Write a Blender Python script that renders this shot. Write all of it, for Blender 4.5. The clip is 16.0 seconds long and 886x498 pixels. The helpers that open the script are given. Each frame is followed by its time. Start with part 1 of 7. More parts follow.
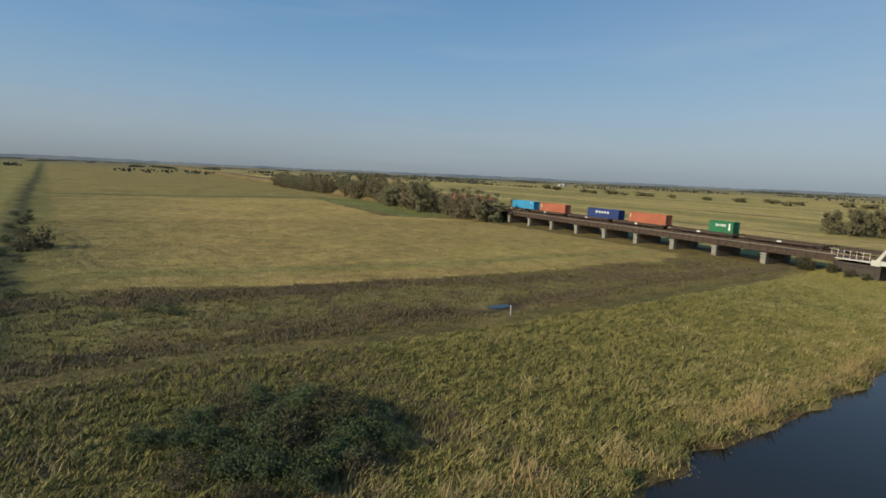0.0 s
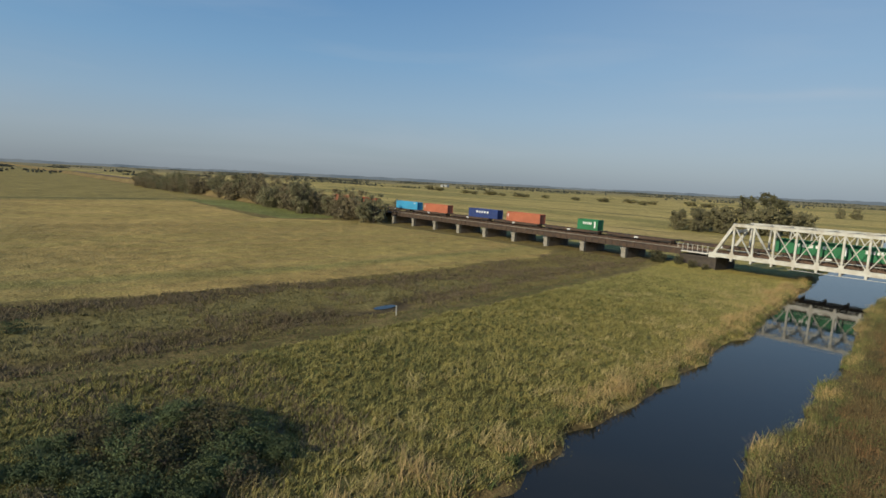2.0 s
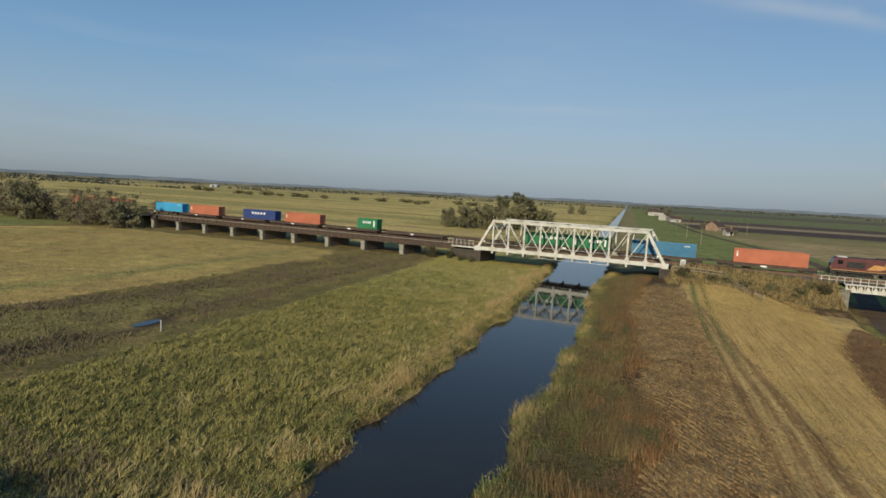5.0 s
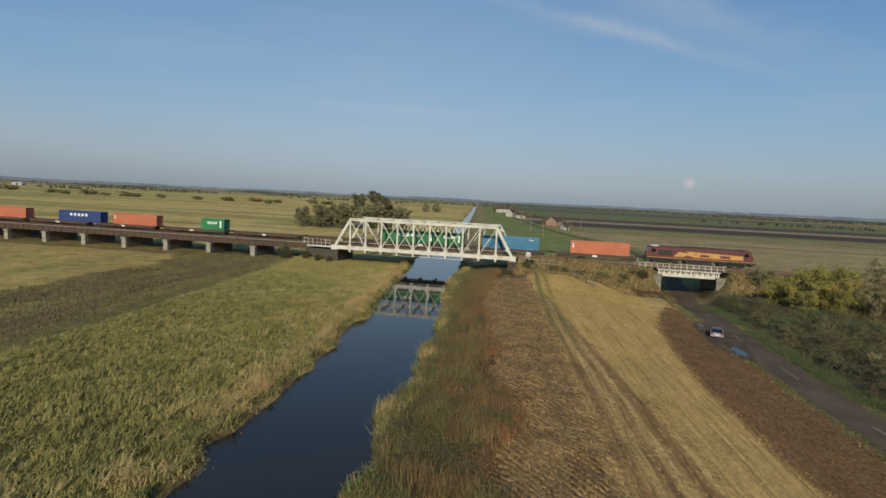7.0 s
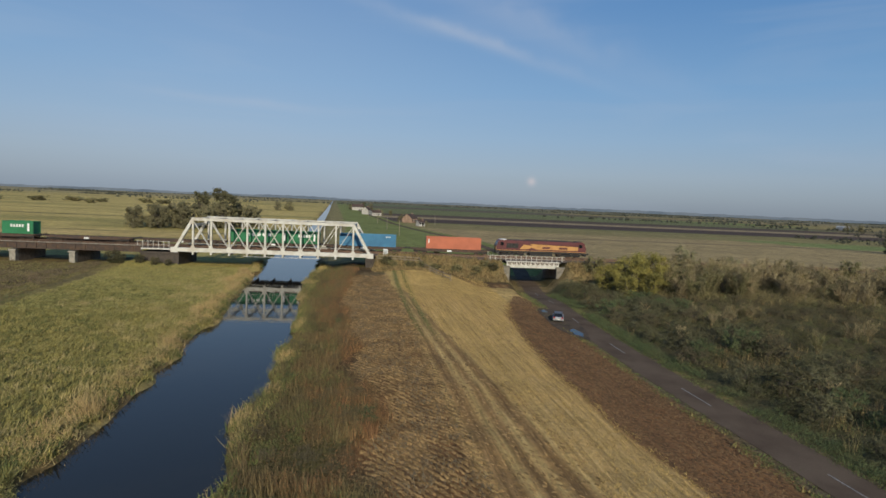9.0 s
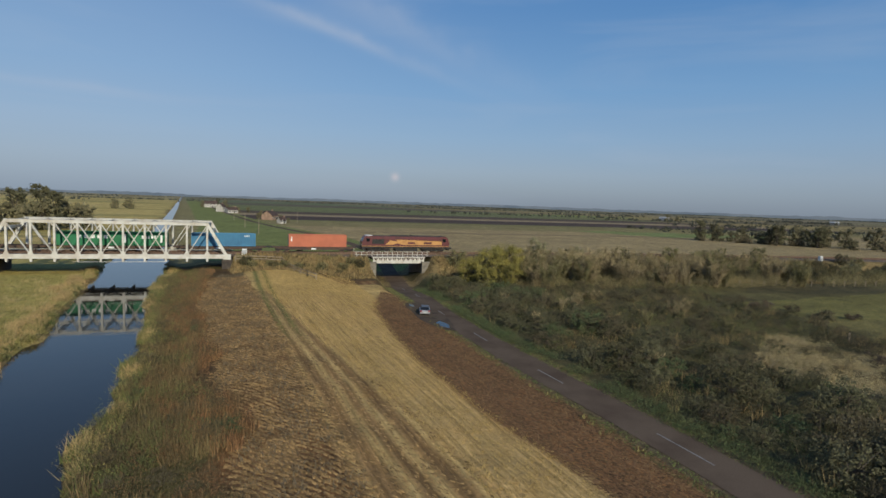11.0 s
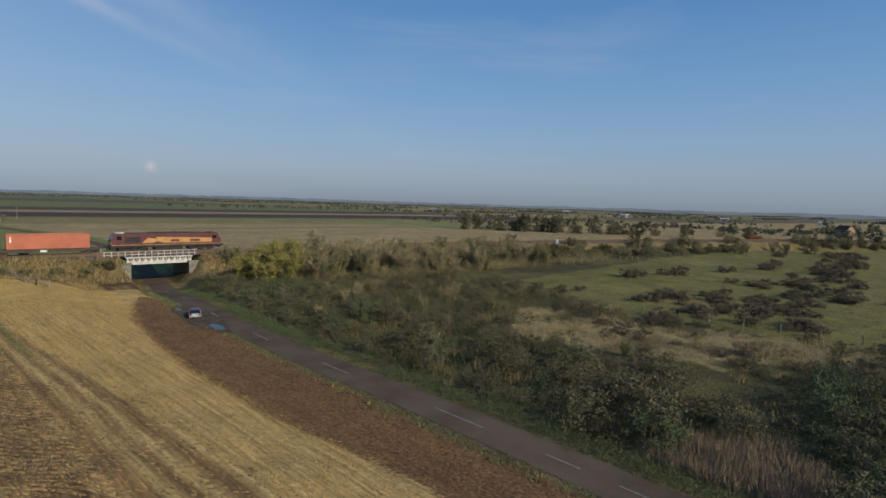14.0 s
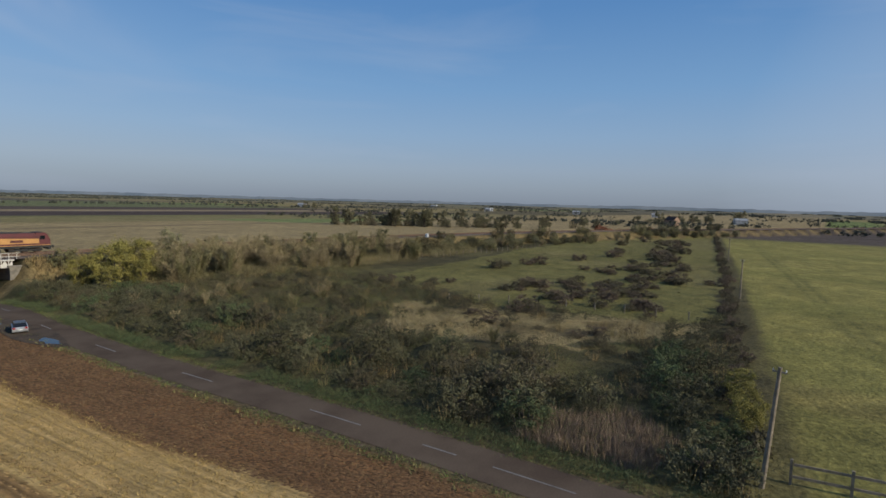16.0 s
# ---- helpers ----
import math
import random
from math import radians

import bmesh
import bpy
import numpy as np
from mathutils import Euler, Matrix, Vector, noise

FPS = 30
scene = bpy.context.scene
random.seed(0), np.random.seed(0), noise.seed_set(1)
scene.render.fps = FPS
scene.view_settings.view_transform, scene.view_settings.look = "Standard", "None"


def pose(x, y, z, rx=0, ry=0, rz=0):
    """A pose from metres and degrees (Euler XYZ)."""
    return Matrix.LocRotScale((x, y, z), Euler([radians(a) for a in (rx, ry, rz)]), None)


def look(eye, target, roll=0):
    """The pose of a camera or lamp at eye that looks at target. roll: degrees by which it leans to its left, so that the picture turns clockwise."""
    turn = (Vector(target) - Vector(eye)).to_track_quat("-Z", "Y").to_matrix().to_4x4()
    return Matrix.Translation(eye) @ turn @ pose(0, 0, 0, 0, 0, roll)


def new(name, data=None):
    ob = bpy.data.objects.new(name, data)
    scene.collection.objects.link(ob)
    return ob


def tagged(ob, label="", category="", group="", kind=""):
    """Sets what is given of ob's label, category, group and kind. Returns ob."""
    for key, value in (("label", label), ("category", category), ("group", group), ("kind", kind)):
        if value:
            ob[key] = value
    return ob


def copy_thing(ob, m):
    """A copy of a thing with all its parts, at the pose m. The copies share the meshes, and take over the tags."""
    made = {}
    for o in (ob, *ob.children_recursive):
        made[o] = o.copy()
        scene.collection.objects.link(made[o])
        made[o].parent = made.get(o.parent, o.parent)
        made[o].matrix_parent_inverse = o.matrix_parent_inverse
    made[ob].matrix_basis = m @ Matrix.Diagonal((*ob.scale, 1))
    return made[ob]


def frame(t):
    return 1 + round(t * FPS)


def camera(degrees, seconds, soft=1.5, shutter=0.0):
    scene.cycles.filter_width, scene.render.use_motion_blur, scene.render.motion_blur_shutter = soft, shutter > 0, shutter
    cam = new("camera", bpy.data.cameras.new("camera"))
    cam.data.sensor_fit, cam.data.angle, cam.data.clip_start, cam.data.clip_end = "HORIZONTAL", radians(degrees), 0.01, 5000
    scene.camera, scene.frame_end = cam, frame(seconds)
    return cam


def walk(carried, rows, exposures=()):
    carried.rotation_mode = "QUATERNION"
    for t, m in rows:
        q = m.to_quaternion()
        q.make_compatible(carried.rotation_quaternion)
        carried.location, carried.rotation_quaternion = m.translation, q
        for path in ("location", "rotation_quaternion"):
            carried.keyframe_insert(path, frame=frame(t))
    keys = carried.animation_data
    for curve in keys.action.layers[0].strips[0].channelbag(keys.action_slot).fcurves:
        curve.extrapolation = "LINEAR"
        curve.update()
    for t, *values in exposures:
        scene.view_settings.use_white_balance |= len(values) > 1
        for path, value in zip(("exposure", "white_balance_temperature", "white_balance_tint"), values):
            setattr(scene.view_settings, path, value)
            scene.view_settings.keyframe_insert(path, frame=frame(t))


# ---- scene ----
cam = camera(78.9, 16.0, 1.6)
PATH = [
    (0.0, (0.00, 0.00, 16.20), (-86.150, 48.913, 2.577), 2.61),
    (0.5, (0.05, 0.00, 16.20), (-84.255, 52.055, 2.689), 2.79),
    (1.0, (0.10, 0.00, 16.21), (-81.330, 56.531, 3.045), 2.80),
    (1.5, (0.15, 0.01, 16.21), (-77.811, 61.301, 3.375), 2.83),
    (2.0, (0.20, 0.01, 16.21), (-73.738, 66.183, 3.744), 2.88),
    (2.5, (0.23, 0.02, 16.21), (-69.643, 70.517, 4.063), 2.88),
    (3.0, (0.26, 0.03, 16.22), (-64.820, 75.028, 4.406), 2.98),
    (3.5, (0.29, 0.04, 16.22), (-59.829, 79.124, 4.763), 3.00),
    (4.0, (0.31, 0.04, 16.22), (-53.983, 83.292, 5.160), 3.03),
    (6.5, (0.27, -0.03, 16.12), (-23.440, 96.648, 6.554), 2.85),
    (7.0, (0.26, -0.03, 16.09), (-17.029, 98.018, 6.775), 2.81),
    (7.5, (0.25, -0.04, 16.06), (-11.099, 98.896, 6.945), 2.75),
    (8.0, (0.24, -0.04, 16.02), (-4.199, 99.466, 7.149), 2.66),
    (8.5, (0.22, -0.04, 15.99), (2.456, 99.554, 7.271), 2.66),
    (9.0, (0.21, -0.04, 15.97), (9.190, 99.195, 7.464), 2.51),
    (11.5, (0.10, -0.28, 16.12), (39.171, 91.389, 7.766), 2.01),
    (12.0, (0.09, -0.32, 16.12), (45.065, 88.600, 7.793), 1.95),
    (12.5, (0.07, -0.36, 16.12), (50.582, 85.546, 7.791), 1.87),
    (13.0, (0.06, -0.37, 16.12), (56.531, 81.730, 7.764), 1.79),
    (13.5, (0.04, -0.37, 16.12), (62.023, 77.658, 7.756), 1.83),
    (14.0, (0.03, -0.35, 16.12), (67.516, 72.964, 7.725), 1.80),
    (14.5, (0.02, -0.32, 16.13), (72.007, 68.576, 7.663), 1.68),
    (15.0, (0.02, -0.28, 16.13), (76.068, 64.103, 7.698), 1.79),
    (15.5, (0.01, -0.23, 16.13), (79.642, 59.654, 7.585), 1.63),
    (16.0, (0.01, -0.17, 16.14), (82.939, 55.030, 7.476), 1.56),
]
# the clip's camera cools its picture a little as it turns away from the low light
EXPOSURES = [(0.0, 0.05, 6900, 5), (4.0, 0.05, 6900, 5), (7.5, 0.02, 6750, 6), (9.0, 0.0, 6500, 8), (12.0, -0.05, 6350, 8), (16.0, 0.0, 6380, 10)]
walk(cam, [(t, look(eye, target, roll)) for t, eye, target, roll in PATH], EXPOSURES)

# ---- world, sun, exposure ----
SUN_AZ, SUN_EL = radians(176.0), radians(25.0)   # from +y, clockwise
world = bpy.data.worlds.new("world")
scene.world = world
world.use_nodes = True
wn, wl = world.node_tree.nodes, world.node_tree.links
wn.clear()
w_out, w_bg, w_sky = wn.new("ShaderNodeOutputWorld"), wn.new("ShaderNodeBackground"), wn.new("ShaderNodeTexSky")
w_sky.sky_type, w_sky.sun_disc = "NISHITA", False
w_sky.sun_elevation, w_sky.sun_rotation = SUN_EL, SUN_AZ
w_sky.air_density, w_sky.dust_density, w_sky.ozone_density = 1.0, 1.6, 1.6
w_bg.inputs["Strength"].default_value = 0.1


# the clear blue, paling into haze towards the horizon
w_tc, w_sep = wn.new("ShaderNodeTexCoord"), wn.new("ShaderNodeSeparateXYZ")
wl.new(w_tc.outputs["Generated"], w_sep.inputs[0])
w_grad = wn.new("ShaderNodeValToRGB")
for pos, colour in ((0.0, (2.5, 2.98, 3.7)), (0.03, (2.78, 3.45, 4.4)), (0.06, (2.95, 3.78, 5.0)), (0.12, (2.5, 3.85, 5.75)), (0.2, (1.75, 3.45, 5.95)), (0.33, (0.95, 2.5, 5.3)), (0.99, (0.4, 1.3, 3.8))):
    e = w_grad.color_ramp.elements[0] if pos == 0 else w_grad.color_ramp.elements.new(pos)
    e.position, e.color = pos, (*[c / 6 for c in colour], 1)
w_grad.color_ramp.elements.remove(w_grad.color_ramp.elements[-1])
wl.new(w_sep.outputs["Z"], w_grad.inputs["Fac"])
w_up = wn.new("ShaderNodeVectorMath")
w_up.operation = "SCALE"
w_up.inputs["Scale"].default_value = 6.0
wl.new(w_grad.outputs["Color"], w_up.inputs[0])
w_clear = wn.new("ShaderNodeMixRGB")
w_clear.inputs["Fac"].default_value = 0.8
wl.new(w_sky.outputs["Color"], w_clear.inputs["Color1"])
wl.new(w_up.outputs[0], w_clear.inputs["Color2"])
# thin wisps of high cloud
w_map, w_noise = wn.new("ShaderNodeMapping"), wn.new("ShaderNodeTexNoise")
w_ramp, w_mix = wn.new("ShaderNodeValToRGB"), wn.new("ShaderNodeMixRGB")
w_map.inputs["Rotation"].default_value = (radians(-14), radians(8), radians(10))
w_map.inputs["Scale"].default_value = (1.0, 1.4, 9.0)
w_noise.inputs["Scale"].default_value = 1.5
w_noise.inputs["Detail"].default_value = 6.0
w_noise.inputs["Roughness"].default_value = 0.5
w_noise.inputs["Distortion"].default_value = 0.5
w_ramp.color_ramp.elements[0].position, w_ramp.color_ramp.elements[0].color = 0.5, (0, 0, 0, 1)
w_ramp.color_ramp.elements[1].position, w_ramp.color_ramp.elements[1].color = 0.8, (0.26, 0.26, 0.26, 1)
w_mix.inputs["Color2"].default_value = (4.2, 4.8, 5.9, 1)
wl.new(w_tc.outputs["Generated"], w_map.inputs["Vector"])
wl.new(w_map.outputs["Vector"], w_noise.inputs["Vector"])
wl.new(w_noise.outputs["Fac"], w_ramp.inputs["Fac"])
wl.new(w_ramp.outputs["Color"], w_mix.inputs["Fac"])
wl.new(w_clear.outputs["Color"], w_mix.inputs["Color1"])


def sky_math(op, a, b=None, c=None):
    n = wn.new("ShaderNodeMath")
    n.operation = op
    for i, v in enumerate((a, b, c)):
        if v is None:
            continue
        if isinstance(v, (int, float)):
            n.inputs[i].default_value = v
        else:
            wl.new(v, n.inputs[i])
    return n.outputs[0]


def sky_dot(v):
    n = wn.new("ShaderNodeVectorMath")
    n.operation = "DOT_PRODUCT"
    n.inputs[1].default_value = v
    wl.new(w_tc.outputs["Generated"], n.inputs[0])
    return n.outputs["Value"]


# drawn-out streaks of cirrus and one small cumulus far away
w_fray = wn.new("ShaderNodeTexNoise")
w_fray.inputs["Scale"].default_value, w_fray.inputs["Detail"].default_value = 14.0, 6.0
wl.new(w_tc.outputs["Generated"], w_fray.inputs["Vector"])
last_sky = w_mix.outputs["Color"]
for across, middle, width, reach, amount in (((-0.246, 0.3078, -0.9191), (0.1123, 0.9509, 0.2884), 0.011, 0.045, 0.4), ((-0.2843, 0.3591, -0.889), (0.2507, 0.9228, 0.2926), 0.03, 0.05, 0.22), ((-0.0617, 0.1435, -0.9877), (-0.2785, 0.9478, 0.1551), 0.008, 0.02, 0.2), (None, (0.2438, 0.9688, 0.0455), 0, 0.00005, 0.12)):
    far_off = sky_math("DIVIDE", sky_math("SUBTRACT", 1.0, sky_dot(middle)), reach)
    fac = sky_math("EXPONENT", sky_math("MULTIPLY", far_off, -2.0))
    if across:
        frayed = sky_math("ADD", sky_dot(across), sky_math("MULTIPLY", sky_math("SUBTRACT", w_fray.outputs["Fac"], 0.5), width * 1.6))
        ratio = sky_math("DIVIDE", frayed, width)
        fac = sky_math("MULTIPLY", fac, sky_math("EXPONENT", sky_math("MULTIPLY", sky_math("MULTIPLY", ratio, ratio), -1.0)))
    fac = sky_math("MULTIPLY", sky_math("MULTIPLY", fac, amount), sky_math("MULTIPLY", w_fray.outputs["Fac"], 1.7))
    veil = wn.new("ShaderNodeMixRGB")
    veil.inputs["Color2"].default_value = (4.6, 5.0, 6.0, 1) if across else (6.0, 5.4, 5.6, 1)
    wl.new(fac, veil.inputs["Fac"])
    wl.new(last_sky, veil.inputs["Color1"])
    last_sky = veil.outputs["Color"]
# the sky pales on the side of the sun
pale = wn.new("ShaderNodeMixRGB")
pale.inputs["Color2"].default_value = (4.4, 5.1, 6.2, 1)
wl.new(sky_math("MINIMUM", sky_math("MAXIMUM", sky_math("MULTIPLY", sky_math("SUBTRACT", sky_dot((0.93, -0.36, 0.0)), 0.88), 3.5), 0.0), 0.42), pale.inputs["Fac"])
wl.new(last_sky, pale.inputs["Color1"])
# and a little opposite it
back = wn.new("ShaderNodeMixRGB")
back.inputs["Color2"].default_value = (4.1, 5.1, 6.6, 1)
wl.new(sky_math("MULTIPLY", sky_math("EXPONENT", sky_math("MULTIPLY", sky_math("SUBTRACT", sky_dot((-0.25, 0.95, 0.19)), 1.0), 9.0)), 0.26), back.inputs["Fac"])
wl.new(pale.outputs["Color"], back.inputs["Color1"])
wl.new(back.outputs["Color"], w_bg.inputs["Color"])
wl.new(w_bg.outputs["Background"], w_out.inputs["Surface"])

sun = new("sun", bpy.data.lights.new("sun", "SUN"))
sun.data.energy, sun.data.angle, sun.data.color = 4.1, radians(0.6), (1.0, 0.925, 0.76)
sun.matrix_world = look((0, 0, 0), (-math.sin(SUN_AZ) * math.cos(SUN_EL), -math.cos(SUN_AZ) * math.cos(SUN_EL), -math.sin(SUN_EL)))
scene.view_settings.exposure = 0.0


# ---- materials ----
def shade(name, colour, rough=0.8, metal=0.0, vary=0.25, scale=3.0, fine=40.0, bump=0.0, second=None, by_object=0.0, spec=0.3, island=0.0):
    """A procedural surface: two scales of variation, a second colour in patches, and relief."""
    m = bpy.data.materials.new(name)
    m.use_nodes = True
    n, l = m.node_tree.nodes, m.node_tree.links
    b = n["Principled BSDF"]
    b.inputs["Metallic"].default_value = metal
    b.inputs["Specular IOR Level"].default_value = spec
    tc = n.new("ShaderNodeTexCoord")
    big, small = n.new("ShaderNodeTexNoise"), n.new("ShaderNodeTexNoise")
    for node, s in ((big, scale), (small, fine)):
        node.inputs["Scale"].default_value = s
        node.inputs["Detail"].default_value = 5
        l.new(tc.outputs["Object"], node.inputs["Vector"])
    mix = n.new("ShaderNodeMixRGB")
    mix.inputs["Color1"].default_value = (*colour, 1)
    mix.inputs["Color2"].default_value = (*(second or [c * 0.6 for c in colour]), 1)
    ramp = n.new("ShaderNodeValToRGB")
    ramp.color_ramp.elements[0].position, ramp.color_ramp.elements[1].position = 0.42, 0.68
    l.new(big.outputs["Fac"], ramp.inputs["Fac"])
    l.new(ramp.outputs["Color"], mix.inputs["Fac"])
    val = n.new("ShaderNodeMath")
    val.operation = "MULTIPLY_ADD"
    val.inputs[1].default_value, val.inputs[2].default_value = 2 * vary, 1 - vary
    l.new(small.outputs["Fac"], val.inputs[0])
    last = val.outputs[0]
    for amount, src in ((by_object, "o"), (island, "i")):
        if amount:
            info = n.new("ShaderNodeObjectInfo" if src == "o" else "ShaderNodeNewGeometry")
            rnd = n.new("ShaderNodeMath")
            rnd.operation = "MULTIPLY_ADD"
            rnd.inputs[1].default_value, rnd.inputs[2].default_value = 2 * amount, 1 - amount
            l.new(info.outputs["Random" if src == "o" else "Random Per Island"], rnd.inputs[0])
            mul = n.new("ShaderNodeMath")
            mul.operation = "MULTIPLY"
            l.new(last, mul.inputs[0])
            l.new(rnd.outputs[0], mul.inputs[1])
            last = mul.outputs[0]
    tint = n.new("ShaderNodeVectorMath")
    tint.operation = "SCALE"
    l.new(mix.outputs["Color"], tint.inputs[0])
    l.new(last, tint.inputs["Scale"])
    l.new(tint.outputs[0], b.inputs["Base Color"])
    rr = n.new("ShaderNodeMath")
    rr.operation = "MULTIPLY_ADD"
    rr.inputs[1].default_value, rr.inputs[2].default_value = 0.2, rough - 0.1
    l.new(big.outputs["Fac"], rr.inputs[0])
    l.new(rr.outputs[0], b.inputs["Roughness"])
    if bump:
        bp = n.new("ShaderNodeBump")
        bp.inputs["Strength"].default_value, bp.inputs["Distance"].default_value = 0.6, bump
        l.new(small.outputs["Fac"], bp.inputs["Height"])
        l.new(bp.outputs[0], b.inputs["Normal"])
    return m


def leaf_shade(name, colour, other, vary=0.35, soft=0.3):
    """Foliage: varied from leaf to leaf and bush to bush; soft: how far it scatters light upwards."""
    m = shade(name, colour, 0.75, 0, 0.2, 0.5, 6.0, 0, other, 0.18, 0.2, vary)
    b = m.node_tree.nodes["Principled BSDF"]
    n, l = m.node_tree.nodes, m.node_tree.links
    geo, add, norm = n.new("ShaderNodeNewGeometry"), n.new("ShaderNodeVectorMath"), n.new("ShaderNodeVectorMath")
    add.inputs[1].default_value, norm.operation = (0, 0, soft), "NORMALIZE"
    l.new(geo.outputs["Normal"], add.inputs[0])
    l.new(add.outputs[0], norm.inputs[0])
    l.new(norm.outputs[0], b.inputs["Normal"])
    return m


def ground_shade():
    m = bpy.data.materials.new("ground_cover")
    m.use_nodes = True
    n, l = m.node_tree.nodes, m.node_tree.links
    b = n["Principled BSDF"]
    b.inputs["Roughness"].default_value = 0.95
    b.inputs["Specular IOR Level"].default_value = 0.1
    tc = n.new("ShaderNodeTexCoord")
    tint = n.new("ShaderNodeAttribute")
    tint.attribute_name = "cover"
    rows = n.new("ShaderNodeAttribute")
    rows.attribute_name = "rows"
    # tufts, patches and broad drifts
    parts = []
    for s, detail, lo, hi in ((2.4, 7, 0.48, 1.5), (0.35, 4, 0.7, 1.3), (0.05, 4, 0.8, 1.2)):
        t = n.new("ShaderNodeTexNoise")
        t.inputs["Scale"].default_value, t.inputs["Detail"].default_value, t.inputs["Roughness"].default_value = s, detail, 0.65
        l.new(tc.outputs["Object"], t.inputs["Vector"])
        r = n.new("ShaderNodeMapRange")
        r.inputs["From Min"].default_value, r.inputs["From Max"].default_value = 0.3, 0.7
        r.inputs["To Min"].default_value, r.inputs["To Max"].default_value = lo, hi
        l.new(t.outputs["Fac"], r.inputs["Value"])
        parts.append((t, r.outputs[0]))
    # drilled rows along the field, broken up
    mp = n.new("ShaderNodeMapping")
    mp.vector_type = "TEXTURE"
    mp.inputs["Rotation"].default_value = (0, 0, radians(4.6))
    mp.inputs["Scale"].default_value = (0.42, 12.0, 1)
    rn = n.new("ShaderNodeTexNoise")
    rn.inputs["Scale"].default_value, rn.inputs["Detail"].default_value = 1.6, 5
    l.new(tc.outputs["Object"], mp.inputs["Vector"])
    l.new(mp.outputs["Vector"], rn.inputs["Vector"])
    rr = n.new("ShaderNodeMapRange")
    rr.inputs["From Min"].default_value, rr.inputs["From Max"].default_value = 0.3, 0.7
    rr.inputs["To Min"].default_value, rr.inputs["To Max"].default_value = 0.62, 1.35
    l.new(rn.outputs["Fac"], rr.inputs["Value"])
    rm = n.new("ShaderNodeMix")
    rm.inputs[2].default_value = 1.0
    l.new(rows.outputs["Fac"], rm.inputs[0])
    l.new(rr.outputs[0], rm.inputs[3])
    last = rm.outputs[0]
    for k, (_, o) in enumerate(parts):
        calm = n.new("ShaderNodeMix")
        calm.inputs[3].default_value = 1.0
        amount = n.new("ShaderNodeMath")
        amount.operation = "MULTIPLY"
        amount.inputs[1].default_value = (0.55, 0.7, 0.3)[k]
        l.new(rows.outputs["Fac"], amount.inputs[0])
        l.new(amount.outputs[0], calm.inputs[0])
        l.new(o, calm.inputs[2])
        mul = n.new("ShaderNodeMath")
        mul.operation = "MULTIPLY"
        l.new(last, mul.inputs[0])
        l.new(calm.outputs[0], mul.inputs[1])
        last = mul.outputs[0]
    sc = n.new("ShaderNodeVectorMath")
    sc.operation = "SCALE"
    l.new(tint.outputs["Color"], sc.inputs[0])
    l.new(last, sc.inputs["Scale"])
    # drier straw in the lighter tufts
    hue = n.new("ShaderNodeMixRGB")
    hue.blend_type = "MULTIPLY"
    hue.inputs["Color2"].default_value = (1.12, 1.0, 0.85, 1)
    l.new(parts[1][0].outputs["Fac"], hue.inputs["Fac"])
    l.new(sc.outputs[0], hue.inputs["Color1"])
    l.new(hue.outputs[0], b.inputs["Base Color"])
    bp = n.new("ShaderNodeBump")
    bp.inputs["Strength"].default_value, bp.inputs["Distance"].default_value = 0.7, 0.22
    l.new(parts[0][0].outputs["Fac"], bp.inputs["Height"])
    bp2 = n.new("ShaderNodeBump")
    bp2.inputs["Strength"].default_value, bp2.inputs["Distance"].default_value = 0.8, 0.2
    mrow = n.new("ShaderNodeMath")
    mrow.operation = "MULTIPLY"
    l.new(rn.outputs["Fac"], mrow.inputs[0])
    l.new(rows.outputs["Fac"], mrow.inputs[1])
    l.new(mrow.outputs[0], bp2.inputs["Height"])
    l.new(bp.outputs[0], bp2.inputs["Normal"])
    l.new(bp2.outputs[0], b.inputs["Normal"])
    return m


def water_shade():
    m = bpy.data.materials.new("river_water")
    m.use_nodes = True
    n, l = m.node_tree.nodes, m.node_tree.links
    b = n["Principled BSDF"]
    b.inputs["Base Color"].default_value = (0.014, 0.0135, 0.012, 1)
    b.inputs["Roughness"].default_value = 0.035
    b.inputs["IOR"].default_value = 1.33
    tc, t = n.new("ShaderNodeTexCoord"), n.new("ShaderNodeTexNoise")
    t.inputs["Scale"].default_value, t.inputs["Detail"].default_value = 0.9, 4
    l.new(tc.outputs["Object"], t.inputs["Vector"])
    bp = n.new("ShaderNodeBump")
    bp.inputs["Strength"].default_value, bp.inputs["Distance"].default_value = 0.06, 0.1
    l.new(t.outputs["Fac"], bp.inputs["Height"])
    l.new(bp.outputs[0], b.inputs["Normal"])
    return m


GROUND, WATER = ground_shade(), water_shade()
WHITE_STEEL = shade("white_painted_steel", (0.53, 0.51, 0.455), 0.6, 0, 0.14, 0.9, 9, 0, (0.40, 0.355, 0.29))
RUST_STEEL = shade("rusty_dark_steel", (0.058, 0.042, 0.034), 0.85, 0, 0.35, 1.2, 14, 0.01, (0.095, 0.058, 0.038))
BRICK = shade("pier_brick", (0.19, 0.15, 0.115), 0.9, 0, 0.3, 1.5, 9, 0.02, (0.13, 0.105, 0.085))
DARK_BRICK = shade("dark_abutment_brick", (0.075, 0.06, 0.048), 0.9, 0, 0.3, 1.5, 9, 0.02, (0.05, 0.042, 0.036))
STONE = shade("pale_stone", (0.29, 0.26, 0.21), 0.9, 0, 0.25, 1.4, 11, 0.02, (0.18, 0.16, 0.13))
STONE_DULL = shade("weathered_grey_stone", (0.215, 0.19, 0.15), 0.9, 0, 0.3, 1.4, 11, 0.02, (0.13, 0.115, 0.095))
